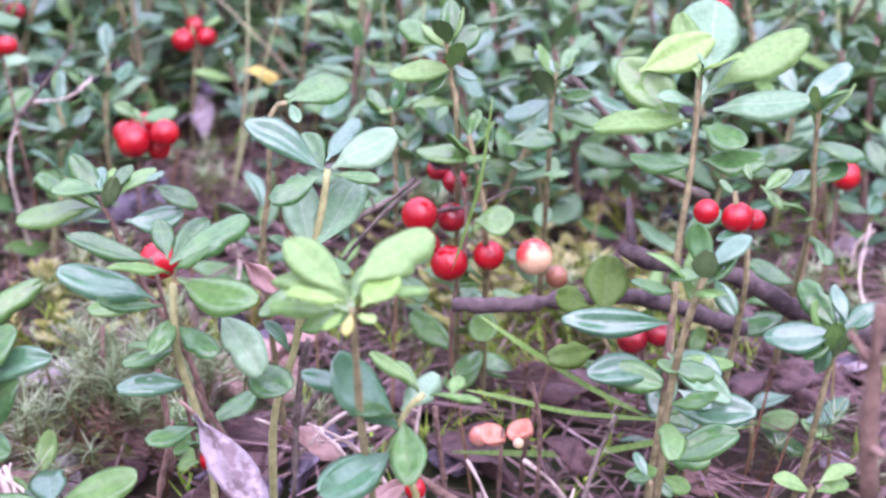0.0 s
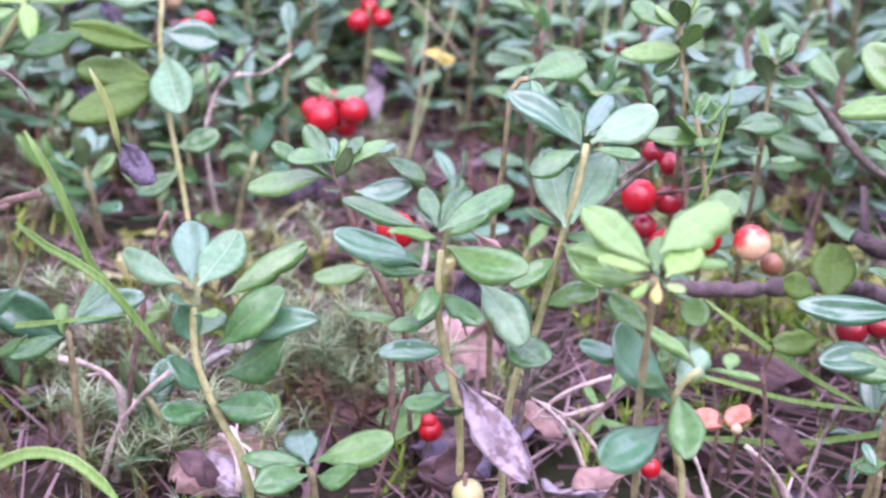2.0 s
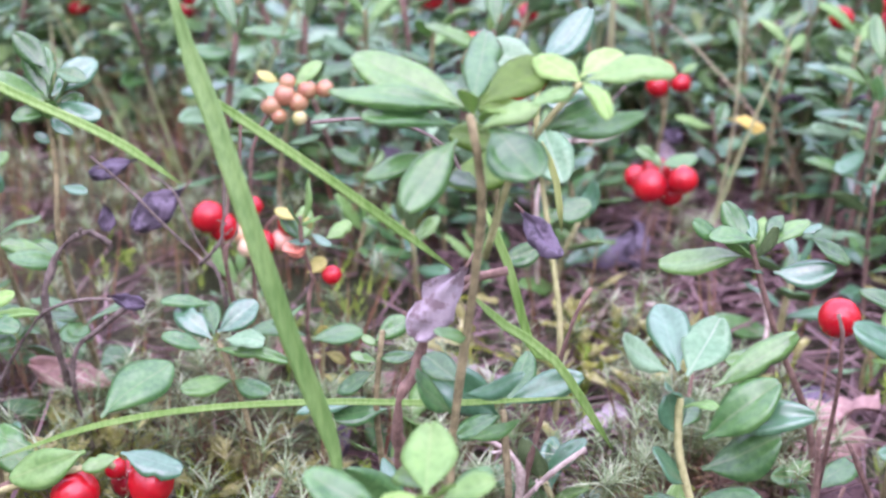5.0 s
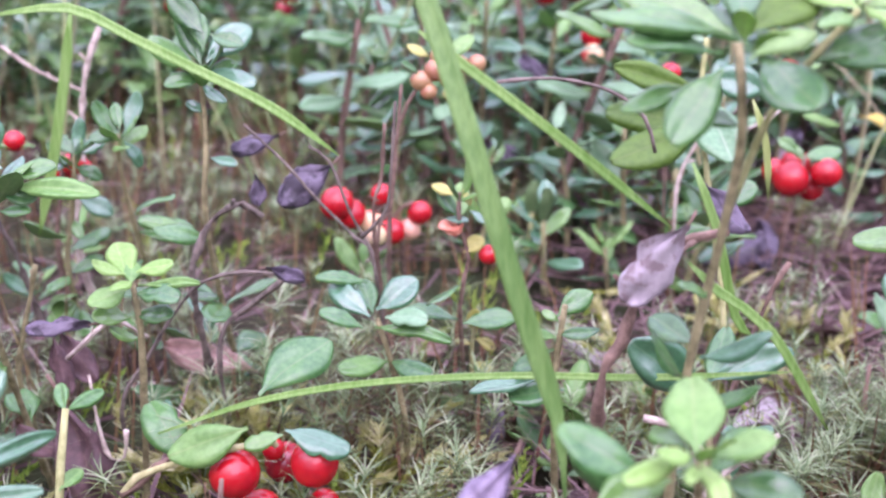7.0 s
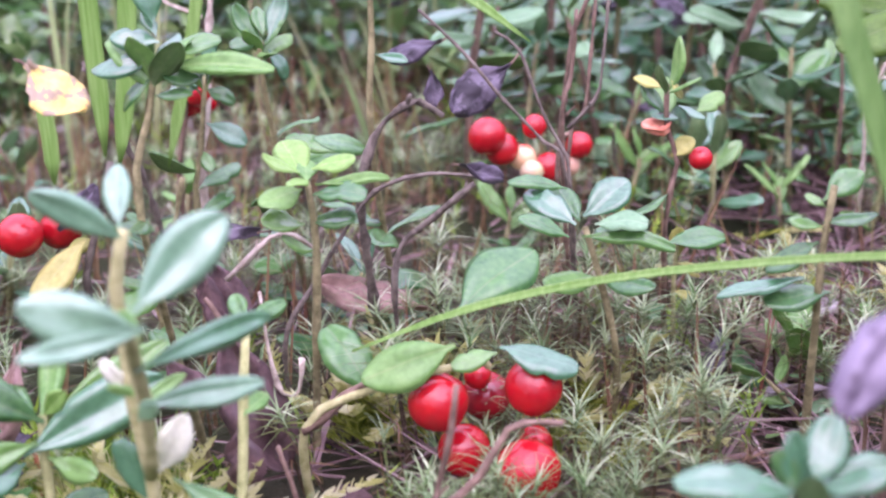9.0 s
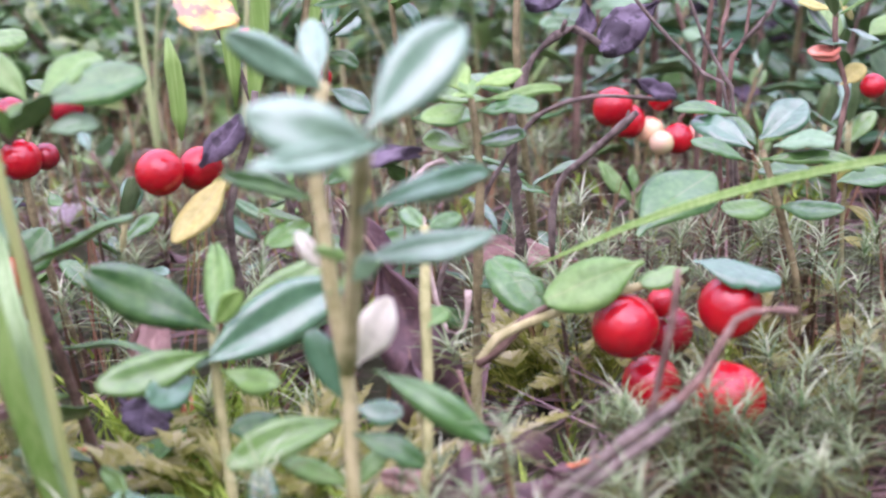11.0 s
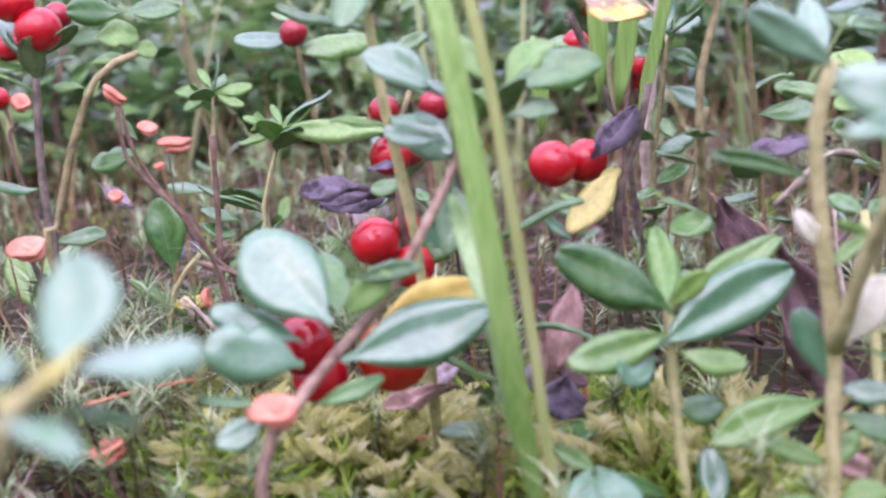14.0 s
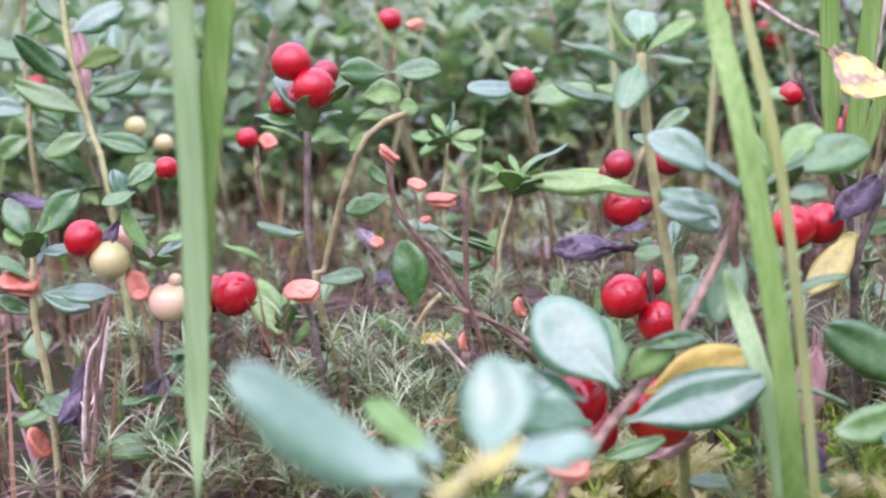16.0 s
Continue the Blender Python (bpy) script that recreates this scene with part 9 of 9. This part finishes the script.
def random_sprig(seed, height, pairs, fruit=0, young=0.07, label=""):
    """A lingonberry sprig at the origin: a slightly bent stem with spiralling leaves and a crown."""
    g = random.Random(seed)
    lean = (g.uniform(-0.25, 0.25), g.uniform(-0.25, 0.25))
    top = [lean[0] * height, lean[1] * height, height]
    mid = [lean[0] * height * 0.25, lean[1] * height * 0.3, height * 0.5]
    p = plant("lingonberry_plant", label or "dark green lingonberry sprig with glossy oval leaves in moss", [(0, 0, 0), mid, top], 0.9, 0.5, g.choice(["stem", "yellowstem", "twig"]))
    a = g.uniform(0, 6.28)
    n = pairs
    bright = seed % 3 == 0
    for k in range(n):
        s = 0.15 + 0.85 * (k / max(1, n - 1)) ** 0.75
        b = [top[0] * s * s, top[1] * s * s, height * s]
        a += 2.4 + g.uniform(-0.5, 0.5)
        ln = g.uniform(9, 16) * (0.85 if k > n - 3 else 1)
        up = g.uniform(-0.1, 0.75) + (0.45 if k > n - 4 else 0)
        t = [b[0] + ln * math.cos(a) * math.cos(up), b[1] + ln * math.sin(a) * math.cos(up), b[2] + ln * math.sin(up)]
        kind = "y" if (k > n - 5 and bright) else (g.choice("ggssk") if g.random() < 0.94 else g.choice(["w", "y", "k", "brown", "purple"]))
        leaf(p, b, t, ln * g.uniform(0.34, 0.5), g.uniform(-35, 35), kind)
    for k in range(fruit):
        berry(p, (top[0] + g.uniform(-6, 6), top[1] + g.uniform(-6, 6), height - 5 + g.uniform(-5, 4)), g.uniform(3.1, 4.0), g.choice(["red", "red", "red", "dark", "half"]))
    return p


GAPS = [(-0.082, 0.433), (-0.05, 0.416), (-0.084, 0.357), (-0.122, 0.361), (-0.09, 0.44), (-0.2, 0.335), (-0.16, 0.36)]


def in_gap(x, y):
    """Open lanes between the plants, in front of the berries farther back."""
    for a, b in GAPS:
        for e, f in EYES[:3]:
            s = ((x - e) * (a - e) + (y - f) * (b - f)) / ((a - e) ** 2 + (b - f) ** 2)
            if 0.5 < s < 1.03 and math.hypot(e + (a - e) * s - x, f + (b - f) * s - y) < 0.012:
                return True
    return False


def fill_sprigs():
    g = random.Random(5)
    protos = [random_sprig(100 + k, (38, 46, 55, 62, 50, 70, 42, 58, 66, 48)[k], (13, 14, 16, 17, 15, 18, 14, 16, 12, 15)[k],
              fruit=(0, 0, 0, 0, 0, 0, 0, 3, 4, 0)[k], label="dark green lingonberry sprig with red berries in moss" if k in (7, 8) else "") for k in range(10)]
    used = set()
    spots, tries = [], 0
    while len(spots) < 230 and tries < 90000:
        tries += 1
        ang = radians(g.uniform(-34, 58))
        r = g.uniform(0.22, 0.56)
        x, y = -0.1 - math.sin(ang) * r, 0.02 + math.cos(ang) * r
        c = clear(x, y)
        if c < 0.335 or (c < 0.40 and g.random() < 0.5) or (x < -0.22 and (c < 0.45 or g.random() < 0.4)) or in_gap(x, y):
            continue
        gap = 0.017 + 0.012 * max(0, c - 0.4)
        if all((x - a) ** 2 + (y - b) ** 2 > gap * gap for a, b, _ in spots):
            spots.append((x, y, c))
    for x, y, c in spots:
        k = g.randrange(10) if c > 0.38 else g.choice([0, 1, 6, 9])
        if k in (7, 8) and g.random() < 0.45:
            k = 4
        s = g.uniform(0.85, 1.25)
        m = Matrix.LocRotScale((x, y, ground_z(x, y) - 0.002), Euler((radians(g.uniform(-8, 8)), radians(g.uniform(-8, 8)), g.uniform(0, 6.28))), (s, s, s))
        if k not in used:
            used.add(k)
            protos[k].matrix_basis = m
        else:
            copy_thing(protos[k], m)


def leaf_cloud(name, label, count, area, height, size, seed, mat, kind="stuff", category="undergrowth", clump=10):
    """Many small folded leaves on unseen twigs, in clumps: far undergrowth as one mesh."""
    g = np.random.default_rng(seed)
    pts = []
    while len(pts) < count // clump:
        x, y = area(g)
        h = height(g, x, y)
        pts.append((x, y, h))
    base = np.array(pts)
    n = len(base) * clump
    b = np.repeat(base, clump, axis=0)
    s = g.uniform(0.15, 1.0, n)
    ang = g.uniform(0, 6.283, n)
    up = g.uniform(-0.2, 0.9, n)
    ln = g.uniform(0.7, 1.2, n) * size
    gz = np.array([ground_z(x, y) for x, y, _ in base])
    start = np.stack([b[:, 0] + g.normal(0, size * 0.25, n), b[:, 1] + g.normal(0, size * 0.25, n), np.repeat(gz, clump) + b[:, 2] * s], 1)
    d = np.stack([np.cos(ang) * np.cos(up), np.sin(ang) * np.cos(up), np.sin(up)], 1)
    side = np.stack([-np.sin(ang), np.cos(ang), g.uniform(-0.5, 0.5, n)], 1)
    nor = np.cross(d, side)
    L, w = ln[:, None], ln[:, None] * g.uniform(0.2, 0.28, n)[:, None]
    rows = [(0.0, 0.12, 0.0), (0.3, 0.85, 0.06), (0.65, 1.0, 0.06), (1.0, 0.25, -0.05)]
    verts = np.empty((n, 12, 3))
    for i, (v, q, z) in enumerate(rows):
        c = start + d * (L * v) + nor * (L * z)
        verts[:, i * 3] = c - side * w * q + nor * w * 0.25 * q
        verts[:, i * 3 + 1] = c
        verts[:, i * 3 + 2] = c + side * w * q + nor * w * 0.25 * q
    quad = np.array([[i * 3 + k, i * 3 + k + 1, i * 3 + k + 4, i * 3 + k + 3] for i in range(3) for k in range(2)])
    quads = (quad[None] + (np.arange(n) * 12)[:, None, None]).reshape(-1, 4)
    ob = new(name, big_mesh(name, verts.reshape(-1, 3), quads, mat))
    return tagged(ob, label, category, kind=kind)


def fan(r0, r1, a0=-40, a1=70):
    def pick(g):
        a, r = radians(g.uniform(a0, a1)), math.sqrt(g.uniform(r0 * r0, r1 * r1))
        return -0.1 - math.sin(a) * r, 0.02 + math.cos(a) * r
    return pick


def low_sprigs():
    """Short sprigs between the plants at hand."""
    g = random.Random(77)
    k, n = 0, 0
    protos = [random_sprig(300 + i, h, c, label="low lingonberry sprig with small dark leaves") for i, (h, c) in enumerate(((16, 7), (22, 8), (28, 9), (20, 6)))]
    used = set()
    while n < 40:
        ang, r = radians(g.uniform(-34, 56)), g.uniform(0.18, 0.44)
        x, y = -0.1 - math.sin(ang) * r, 0.02 + math.cos(ang) * r
        if clear(x, y) < 0.2 or (x < -0.17 and g.random() < 0.62) or (x > -0.01 and g.random() < 0.6):
            continue
        n += 1
        k = g.randrange(4)
        m = Matrix.LocRotScale((x, y, ground_z(x, y) - 0.001), Euler((radians(g.uniform(-12, 12)), radians(g.uniform(-12, 12)), g.uniform(0, 6.28))), (g.uniform(0.8, 1.15),) * 3)
        if k in used:
            copy_thing(protos[k], m)
        else:
            used.add(k)
            protos[k].matrix_basis = m


fill_sprigs()
low_sprigs()
leaf_cloud("undergrowth", "dense lingonberry undergrowth on the forest floor, paled for haze", 46000, fan(0.47, 1.3), lambda g, x, y: g.uniform(0.03, 0.10), 0.014, 1, HAZY_LEAF, clump=13)
leaf_cloud("far_undergrowth", "far undergrowth of the forest, greens paled for haze", 30000, fan(1.25, 4.5), lambda g, x, y: g.uniform(0.05, 0.16), 0.035, 2, HAZY_LEAF, clump=12)
leaf_cloud("side_undergrowth", "undergrowth round the clearing, greens paled for haze", 26000, fan(0.45, 3.5, 65, 325), lambda g, x, y: g.uniform(0.04, 0.12), 0.03, 3, HAZY_LEAF, clump=10)


# ---- moss and litter ----
def strips(n, start, d, out, length, width, droop, rows=3):
    """n pointed strips of two quads a row: from start along d, bending out; arrays (n, 3)."""
    side = np.cross(d, out + 1e-6)
    side /= np.linalg.norm(side, axis=1)[:, None] + 1e-9
    verts = np.empty((n, (rows + 1) * 2, 3))
    for i in range(rows + 1):
        v = i / rows
        c = start + d * (length * v)[:, None] + out * (droop * length * v * v)[:, None]
        w = (width * (1 - v) ** 0.7 + 0.00004)[:, None] * 0.5
        verts[:, i * 2], verts[:, i * 2 + 1] = c - side * w, c + side * w
    quad = np.array([[i * 2, i * 2 + 1, i * 2 + 3, i * 2 + 2] for i in range(rows)])
    return verts, quad


def joined(parts):
    vs, qs, off = [], [], 0
    for verts, quad in parts:
        n, k = verts.shape[:2]
        vs.append(verts.reshape(-1, 3))
        qs.append((quad[None] + (np.arange(n) * k)[:, None, None]).reshape(-1, 4) + off)
        off += n * k
    return np.concatenate(vs), np.concatenate(qs)


def moss_spots(count, area, keep, seed):
    g = np.random.default_rng(seed)
    out = []
    while len(out) < count:
        x, y = area(g)
        if g.random() < keep(x, y):
            out.append((x, y, ground_z(x, y)))
    return np.array(out), g


def near_area(g):
    a, r = radians(g.uniform(-48, 66)), math.sqrt(g.uniform(0.07 ** 2, 0.58 ** 2))
    return -0.1 - math.sin(a) * r, 0.02 + math.cos(a) * r


FEATHER = [(-0.276, 0.174, 0.018, 0.010, 1.0), (-0.298, 0.178, 0.010, 0.007, 0.6), (-0.226, 0.181, 0.011, 0.009, 0.8), (-0.198, 0.232, 0.009, 0.007, 0.8), (-0.167, 0.230, 0.008, 0.008, 0.35),
           (0.028, 0.335, 0.03, 0.04, 0.12), (-0.09, 0.31, 0.03, 0.03, 0.08)]
VIVID = [(-0.290, 0.164, 0.014, 0.008, 0.9), (-0.246, 0.200, 0.012, 0.008, 0.8), (-0.235, 0.182, 0.010, 0.008, 0.5), (-0.213, 0.155, 0.02, 0.01, 0.6), (0.03, 0.31, 0.035, 0.03, 0.1)]
BARE = [(-0.192, 0.172, 0.028, 0.6), (-0.256, 0.188, 0.016, 0.95), (-0.203, 0.190, 0.017, 0.9), (-0.215, 0.205, 0.012, 0.7), (-0.208, 0.214, 0.02, 0.85)]


def patch(spots, x, y):
    return max(k * math.exp(-(((x - a) / u) ** 2 + ((y - b) / v) ** 2)) for a, b, u, v, k in spots)


TUFTS = [(-0.068, 0.264, 0.012, 70), (-0.095, 0.235, 0.012, 40), (-0.175, 0.19, 0.014, 50), (-0.155, 0.2, 0.012, 40), (-0.318, 0.165, 0.012, 50), (-0.19, 0.25, 0.012, 40), (-0.165, 0.245, 0.01, 30), (-0.31, 0.2, 0.02, 60), (-0.12, 0.265, 0.012, 30)]


def star_moss():
    """Upright shoots with a pale star of needles at the top and old brown needles below."""
    def keep(x, y):
        open_soil = noise.noise((x * 26, y * 26, 8.0))
        clump = 1.0 if open_soil > -0.05 else (0.5 if x < -0.2 else 0.12)
        litter = 1.0 if x < -0.13 else (0.8 if noise.noise((x * 14, y * 14, 3.0)) > 0.05 else 0.10)
        tuft = 1.0 if math.hypot(x + 0.068, y - 0.264) < 0.022 else 0.0
        bare = 1 - max(k * math.exp(-((x - a) ** 2 + (y - b) ** 2) / r ** 2) for a, b, r, k in BARE)
        return max(tuft, litter * clump * bare) * (1 - patch(FEATHER, x, y))
    spots, g = moss_spots(1750, near_area, keep, 21)
    for x, y, r, c in TUFTS:
        more = np.stack([g.normal(x, r, c), g.normal(y, r, c), np.zeros(c)], 1)
        more[:, 2] = [ground_z(a, b) + 0.004 for a, b, _ in more]
        spots = np.concatenate([spots, more])
    field, _ = moss_spots(2000, fan(0.55, 1.0, 12, 48), lambda x, y: 1.0 if noise.noise((x * 9, y * 9, 4.0)) > -0.15 else 0.25, 23)
    spots = np.concatenate([spots, field])
    n, k = len(spots), 38
    h = g.uniform(0.010, 0.024, n) * np.where(g.random(n) < 0.15, 1.35, 1.0)
    h[np.hypot(spots[:, 0] + 0.172, spots[:, 1] - 0.183) < 0.026] *= 0.62
    lean = g.normal(0, 0.17, (n, 2))
    axis = np.stack([lean[:, 0], lean[:, 1], np.ones(n)], 1)
    axis /= np.linalg.norm(axis, axis=1)[:, None]
    low = 14
    s = np.tile(np.concatenate([np.linspace(0.25, 0.76, low), np.linspace(0.80, 1.0, k - low)]), n)
    old = np.tile(np.arange(k) < low - 5, n) | np.repeat(g.random(n) < 0.05, k)
    ax = np.repeat(axis, k, 0)
    start = np.repeat(spots, k, 0) + ax * (np.repeat(h, k) * s)[:, None]
    ang = np.tile(np.arange(k) * 2.4, n) + np.repeat(g.uniform(0, 6.283, n), k) + g.normal(0, 0.2, n * k)
    out = np.stack([np.cos(ang), np.sin(ang), np.zeros(n * k)], 1)
    up = np.where(s < 0.78, g.uniform(0.2, 0.8, n * k), 0.25 + 1.0 * (s - 0.80) / 0.20 + g.normal(0, 0.14, n * k))
    d = out * np.cos(up)[:, None] + ax * np.sin(up)[:, None]
    d /= np.linalg.norm(d, axis=1)[:, None]
    size = np.repeat(g.uniform(0.7, 1.3, n), k)
    ln = size * np.where(s < 0.78, 0.0034, g.uniform(0.0040, 0.0058, n * k))
    args = (start, d, out - ax * 0.5, ln, np.full(n * k, 0.00034), g.uniform(0.2, 0.9, n * k))
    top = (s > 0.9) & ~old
    # Fresh needles below the star take the darkened olive.
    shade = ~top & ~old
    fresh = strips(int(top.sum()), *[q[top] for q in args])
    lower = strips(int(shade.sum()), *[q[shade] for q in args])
    dry = strips(int(old.sum()), *[q[old] for q in args])
    one = np.stack([g.normal(0, 1, n), g.normal(0, 1, n), np.zeros(n)], 1)
    stems = strips(n, spots - axis * 0.002, axis, one / (np.linalg.norm(one, axis=1)[:, None] + 1e-6), h + 0.002, np.full(n, 0.0013), np.full(n, 0.05))
    ob = new("star_moss", big_mesh("star_moss", *joined([fresh]), STAR_MOSS))
    tagged(ob, "pale green star moss with spiky rosettes", "moss", kind="stuff")
    ob = new("moss_needles", big_mesh("moss_needles", *joined([lower]), SHADED_MOSS))
    tagged(ob, "olive lower needles of star moss, darkened as in shade", "moss", kind="stuff")
    ob = new("old_moss", big_mesh("old_moss", *joined([dry, stems]), BROWN_MOSS))
    tagged(ob, "brown dead lower shoots of star moss", "moss", kind="stuff")


def feather_moss(name, label, mat, count, seed, sprigs, tall, keep, wide=0.001, length=(0.002, 0.0044), plume=False):
    """Arching feathery moss shoots: side branches all round, or in two rows like a plume."""
    spots, g = moss_spots(count, near_area, keep, seed)
    n, k = len(spots), sprigs
    h = g.uniform(0.6, 1.15, n) * tall
    lean = g.normal(0, 0.55 if plume else 0.35, (n, 2))
    s = np.tile(np.linspace(0.15, 1.0, k), n)
    hh, ll = np.repeat(h, k), np.repeat(lean, k, 0)
    start = np.repeat(spots, k, 0)
    start[:, :2] += ll * (hh * (0.35 * s + 0.65 * s * s))[:, None]
    start[:, 2] += hh * (s - 0.28 * s * s * np.linalg.norm(ll, axis=1))
    ax = np.concatenate([ll * (0.35 + 1.3 * s)[:, None], (1 - 0.56 * s * np.linalg.norm(ll, axis=1))[:, None]], 1)
    ax /= np.linalg.norm(ax, axis=1)[:, None]
    ang = g.uniform(0, 6.283, n * k)
    if plume:
        turn = np.arctan2(lean[:, 1], lean[:, 0]) + math.pi / 2
        ang = np.repeat(turn, k) + math.pi * (np.arange(n * k) % 2) + g.normal(0, 0.3, n * k)
    out = np.stack([np.cos(ang), np.sin(ang), g.uniform(0.0, 0.5, n * k)], 1)
    up = g.uniform(0.35, 0.9, n * k)
    d = out * np.cos(up)[:, None] + ax * np.sin(up)[:, None]
    ln = g.uniform(*length, n * k) * (1.25 - 0.8 * s)
    args = (start, d, ax - out * 0.3, ln, g.uniform(0.7, 1.3, n * k) * wide, g.uniform(0.0, 0.5, n * k))
    top = (s > 0.74) if plume else np.zeros(n * k, dtype=bool)
    if plume:
        tips = strips(int(top.sum()), *[q[top] * (2.3 if i == 4 else (1.5 if i == 3 else 1.0)) for i, q in enumerate(args)], 2)
        tagged(new("moss_tips", big_mesh("moss_tips", *joined([tips]), MOSS_TIP)), "pale cream tips of the feather moss", "moss", kind="stuff")
    a = strips(int((~top).sum()), *[q[~top] for q in args], 2)
    ob = new(name, big_mesh(name, *joined([a]), mat))
    tagged(ob, label, "moss", kind="stuff")


def grass_stalks():
    """Thin dry grass stalks and blades between the far plants."""
    spots, g = moss_spots(1000, fan(0.3, 1.1), lambda x, y: 1.0 if clear(x, y) > 0.36 else 0.0, 61)
    n = len(spots)
    d = np.stack([g.normal(0, 0.28, n), g.normal(0, 0.2, n), np.ones(n)], 1)
    d /= np.linalg.norm(d, axis=1)[:, None]
    o = np.stack([g.normal(0, 1, n), g.normal(0, 0.3, n), np.full(n, -0.2)], 1)
    o /= np.linalg.norm(o, axis=1)[:, None]
    ln, w = g.uniform(0.05, 0.13, n), g.uniform(0.0007, 0.0018, n) * np.where(g.random(n) < 0.25, 1.9, 1.0)
    parts = [strips(n, spots, d, o, ln, w, g.uniform(-0.1, 0.5, n), 6), strips(n, spots, d, np.cross(d, o), ln, w, g.uniform(-0.1, 0.1, n), 6)]
    ob = new("grass_stalks", big_mesh("grass_stalks", *joined(parts), STRAW))
    tagged(ob, "thin dry grass stalks among the far plants", "grass", kind="stuff")


def needle_litter():
    spots, g = moss_spots(5800, near_area, lambda x, y: 1.0 if x > -0.14 else 0.3, 31)
    n = len(spots)
    ang, tilt = g.uniform(0, 6.283, n), g.normal(0.08, 0.16, n)
    d = np.stack([np.cos(ang) * np.cos(tilt), np.sin(ang) * np.cos(tilt), np.sin(tilt)], 1)
    out = np.stack([np.zeros(n), np.zeros(n), np.ones(n)], 1)
    spots[:, 2] += g.uniform(0.001, 0.007, n)
    parts = [strips(n, spots, d, out, g.uniform(0.012, 0.04, n), g.uniform(0.0005, 0.0013, n), g.uniform(-0.1, 0.1, n)),
             strips(n, spots, d, np.cross(d, out), g.uniform(0.012, 0.04, n), g.uniform(0.0005, 0.0013, n), g.uniform(-0.1, 0.1, n))]
    ob = new("needle_litter", big_mesh("needle_litter", *joined(parts), LITTER))
    tagged(ob, "brown fallen needles and straw on the soil", "litter", kind="stuff")


def scattered_leaves():
    g = random.Random(8)
    n = 0
    while n < 260:
        x, y = near_area(np.random.default_rng(g.randrange(10 ** 6)))
        if clear(x, y) < 0.1 or g.random() < (0.8 if x < -0.14 else (0.5 if y > 0.3 else 0.0)):
            continue
        z = ground_z(x, y) + g.uniform(0.003, 0.008)
        a, ln = g.uniform(0, 6.28), g.uniform(0.010, 0.024 if x < -0.13 else 0.030)
        kind = g.choice(["brown", "brown", "tan", "purple", "grey", "brown"])
        b = Vector((x, y, z)) * 1000
        t = b + Vector((math.cos(a), math.sin(a), g.uniform(-0.2, 0.3))) * ln * 1000
        word = {"brown": "dark brown dead leaf lying on the litter", "tan": "tan dry leaf lying on the litter",
                "purple": "violet withered leaf lying on the moss", "grey": "grey withered leaf lying on the litter"}[kind]
        fallen_leaf(word, b, t, ln * 1000 * g.uniform(0.45, 0.7), g.uniform(-40, 40), kind)
        n += 1


def scattered_twigs():
    g = random.Random(9)
    k = 0
    while k < 90:
        x, y = near_area(np.random.default_rng(g.randrange(10 ** 6)))
        if clear(x, y) < 0.16 or g.random() < (0.75 if x < -0.13 else 0.0):
            continue
        k += 1
        z = ground_z(x, y) + 0.004
        up = k % 2
        a, ln, rise = g.uniform(0, 6.28), g.uniform(0.012, 0.034), (g.uniform(0.7, 1.4) if up else g.uniform(0.0, 0.3))
        d = Vector((math.cos(a) * math.cos(rise), math.sin(a) * math.cos(rise), math.sin(rise)))
        p = [Vector((x, y, z)) + d * (ln * s) + Vector((g.uniform(-1, 1), g.uniform(-1, 1), g.uniform(-0.5, 0.5))) * 0.0025 for s in (1, 0.66, 0.33, 0)]
        twig("thin dry twig standing in the litter" if up else "thin dry twig lying in the litter", [q * 1000 for q in p], g.uniform(0.35, 0.75), g.choice(["bark", "twig", "pale", "twig"]))


def moss_stalks():
    """Thin upright bare stalks between the moss."""
    spots, g = moss_spots(850, near_area, lambda x, y: (1.0 if x < -0.2 else (0.6 if x < -0.14 else 0.25)) if clear(x, y) > 0.2 else 0.0, 51)
    n = len(spots)
    d = np.stack([g.normal(0, 0.16, n), g.normal(0, 0.16, n), np.ones(n)], 1)
    d /= np.linalg.norm(d, axis=1)[:, None]
    o = np.stack([g.normal(0, 1, n), g.normal(0, 1, n), np.zeros(n)], 1)
    o /= np.linalg.norm(o, axis=1)[:, None]
    ln = g.uniform(0.015, 0.045, n)
    w = g.uniform(0.0004, 0.0009, n)
    parts = [strips(n, spots, d, o, ln, w, g.uniform(-0.1, 0.1, n), 4)]
    parts.append(strips(n, spots, d, np.stack([-o[:, 1], o[:, 0], o[:, 2]], 1), ln, w, np.zeros(n), 4))
    ob = new("moss_stalks", big_mesh("moss_stalks", *joined(parts), MOSS_STALK))
    tagged(ob, "thin red-brown bare stalks standing in moss", "moss", kind="stuff")


star_moss()
moss_stalks()
feather_moss("feather_moss", "yellow-green feather moss cushions", FEATHER_MOSS, 520, 41, 54, 0.019, lambda x, y: patch(FEATHER, x, y) ** 1.2, 0.00055, (0.0018, 0.0042), True)
feather_moss("green_moss", "bright green fine moss", GREEN_MOSS, 1300, 42, 12, 0.015, lambda x, y: patch(VIVID, x, y) + 0.004, 0.0008, (0.003, 0.007))
grass_stalks()
needle_litter()
scattered_leaves()
scattered_twigs()
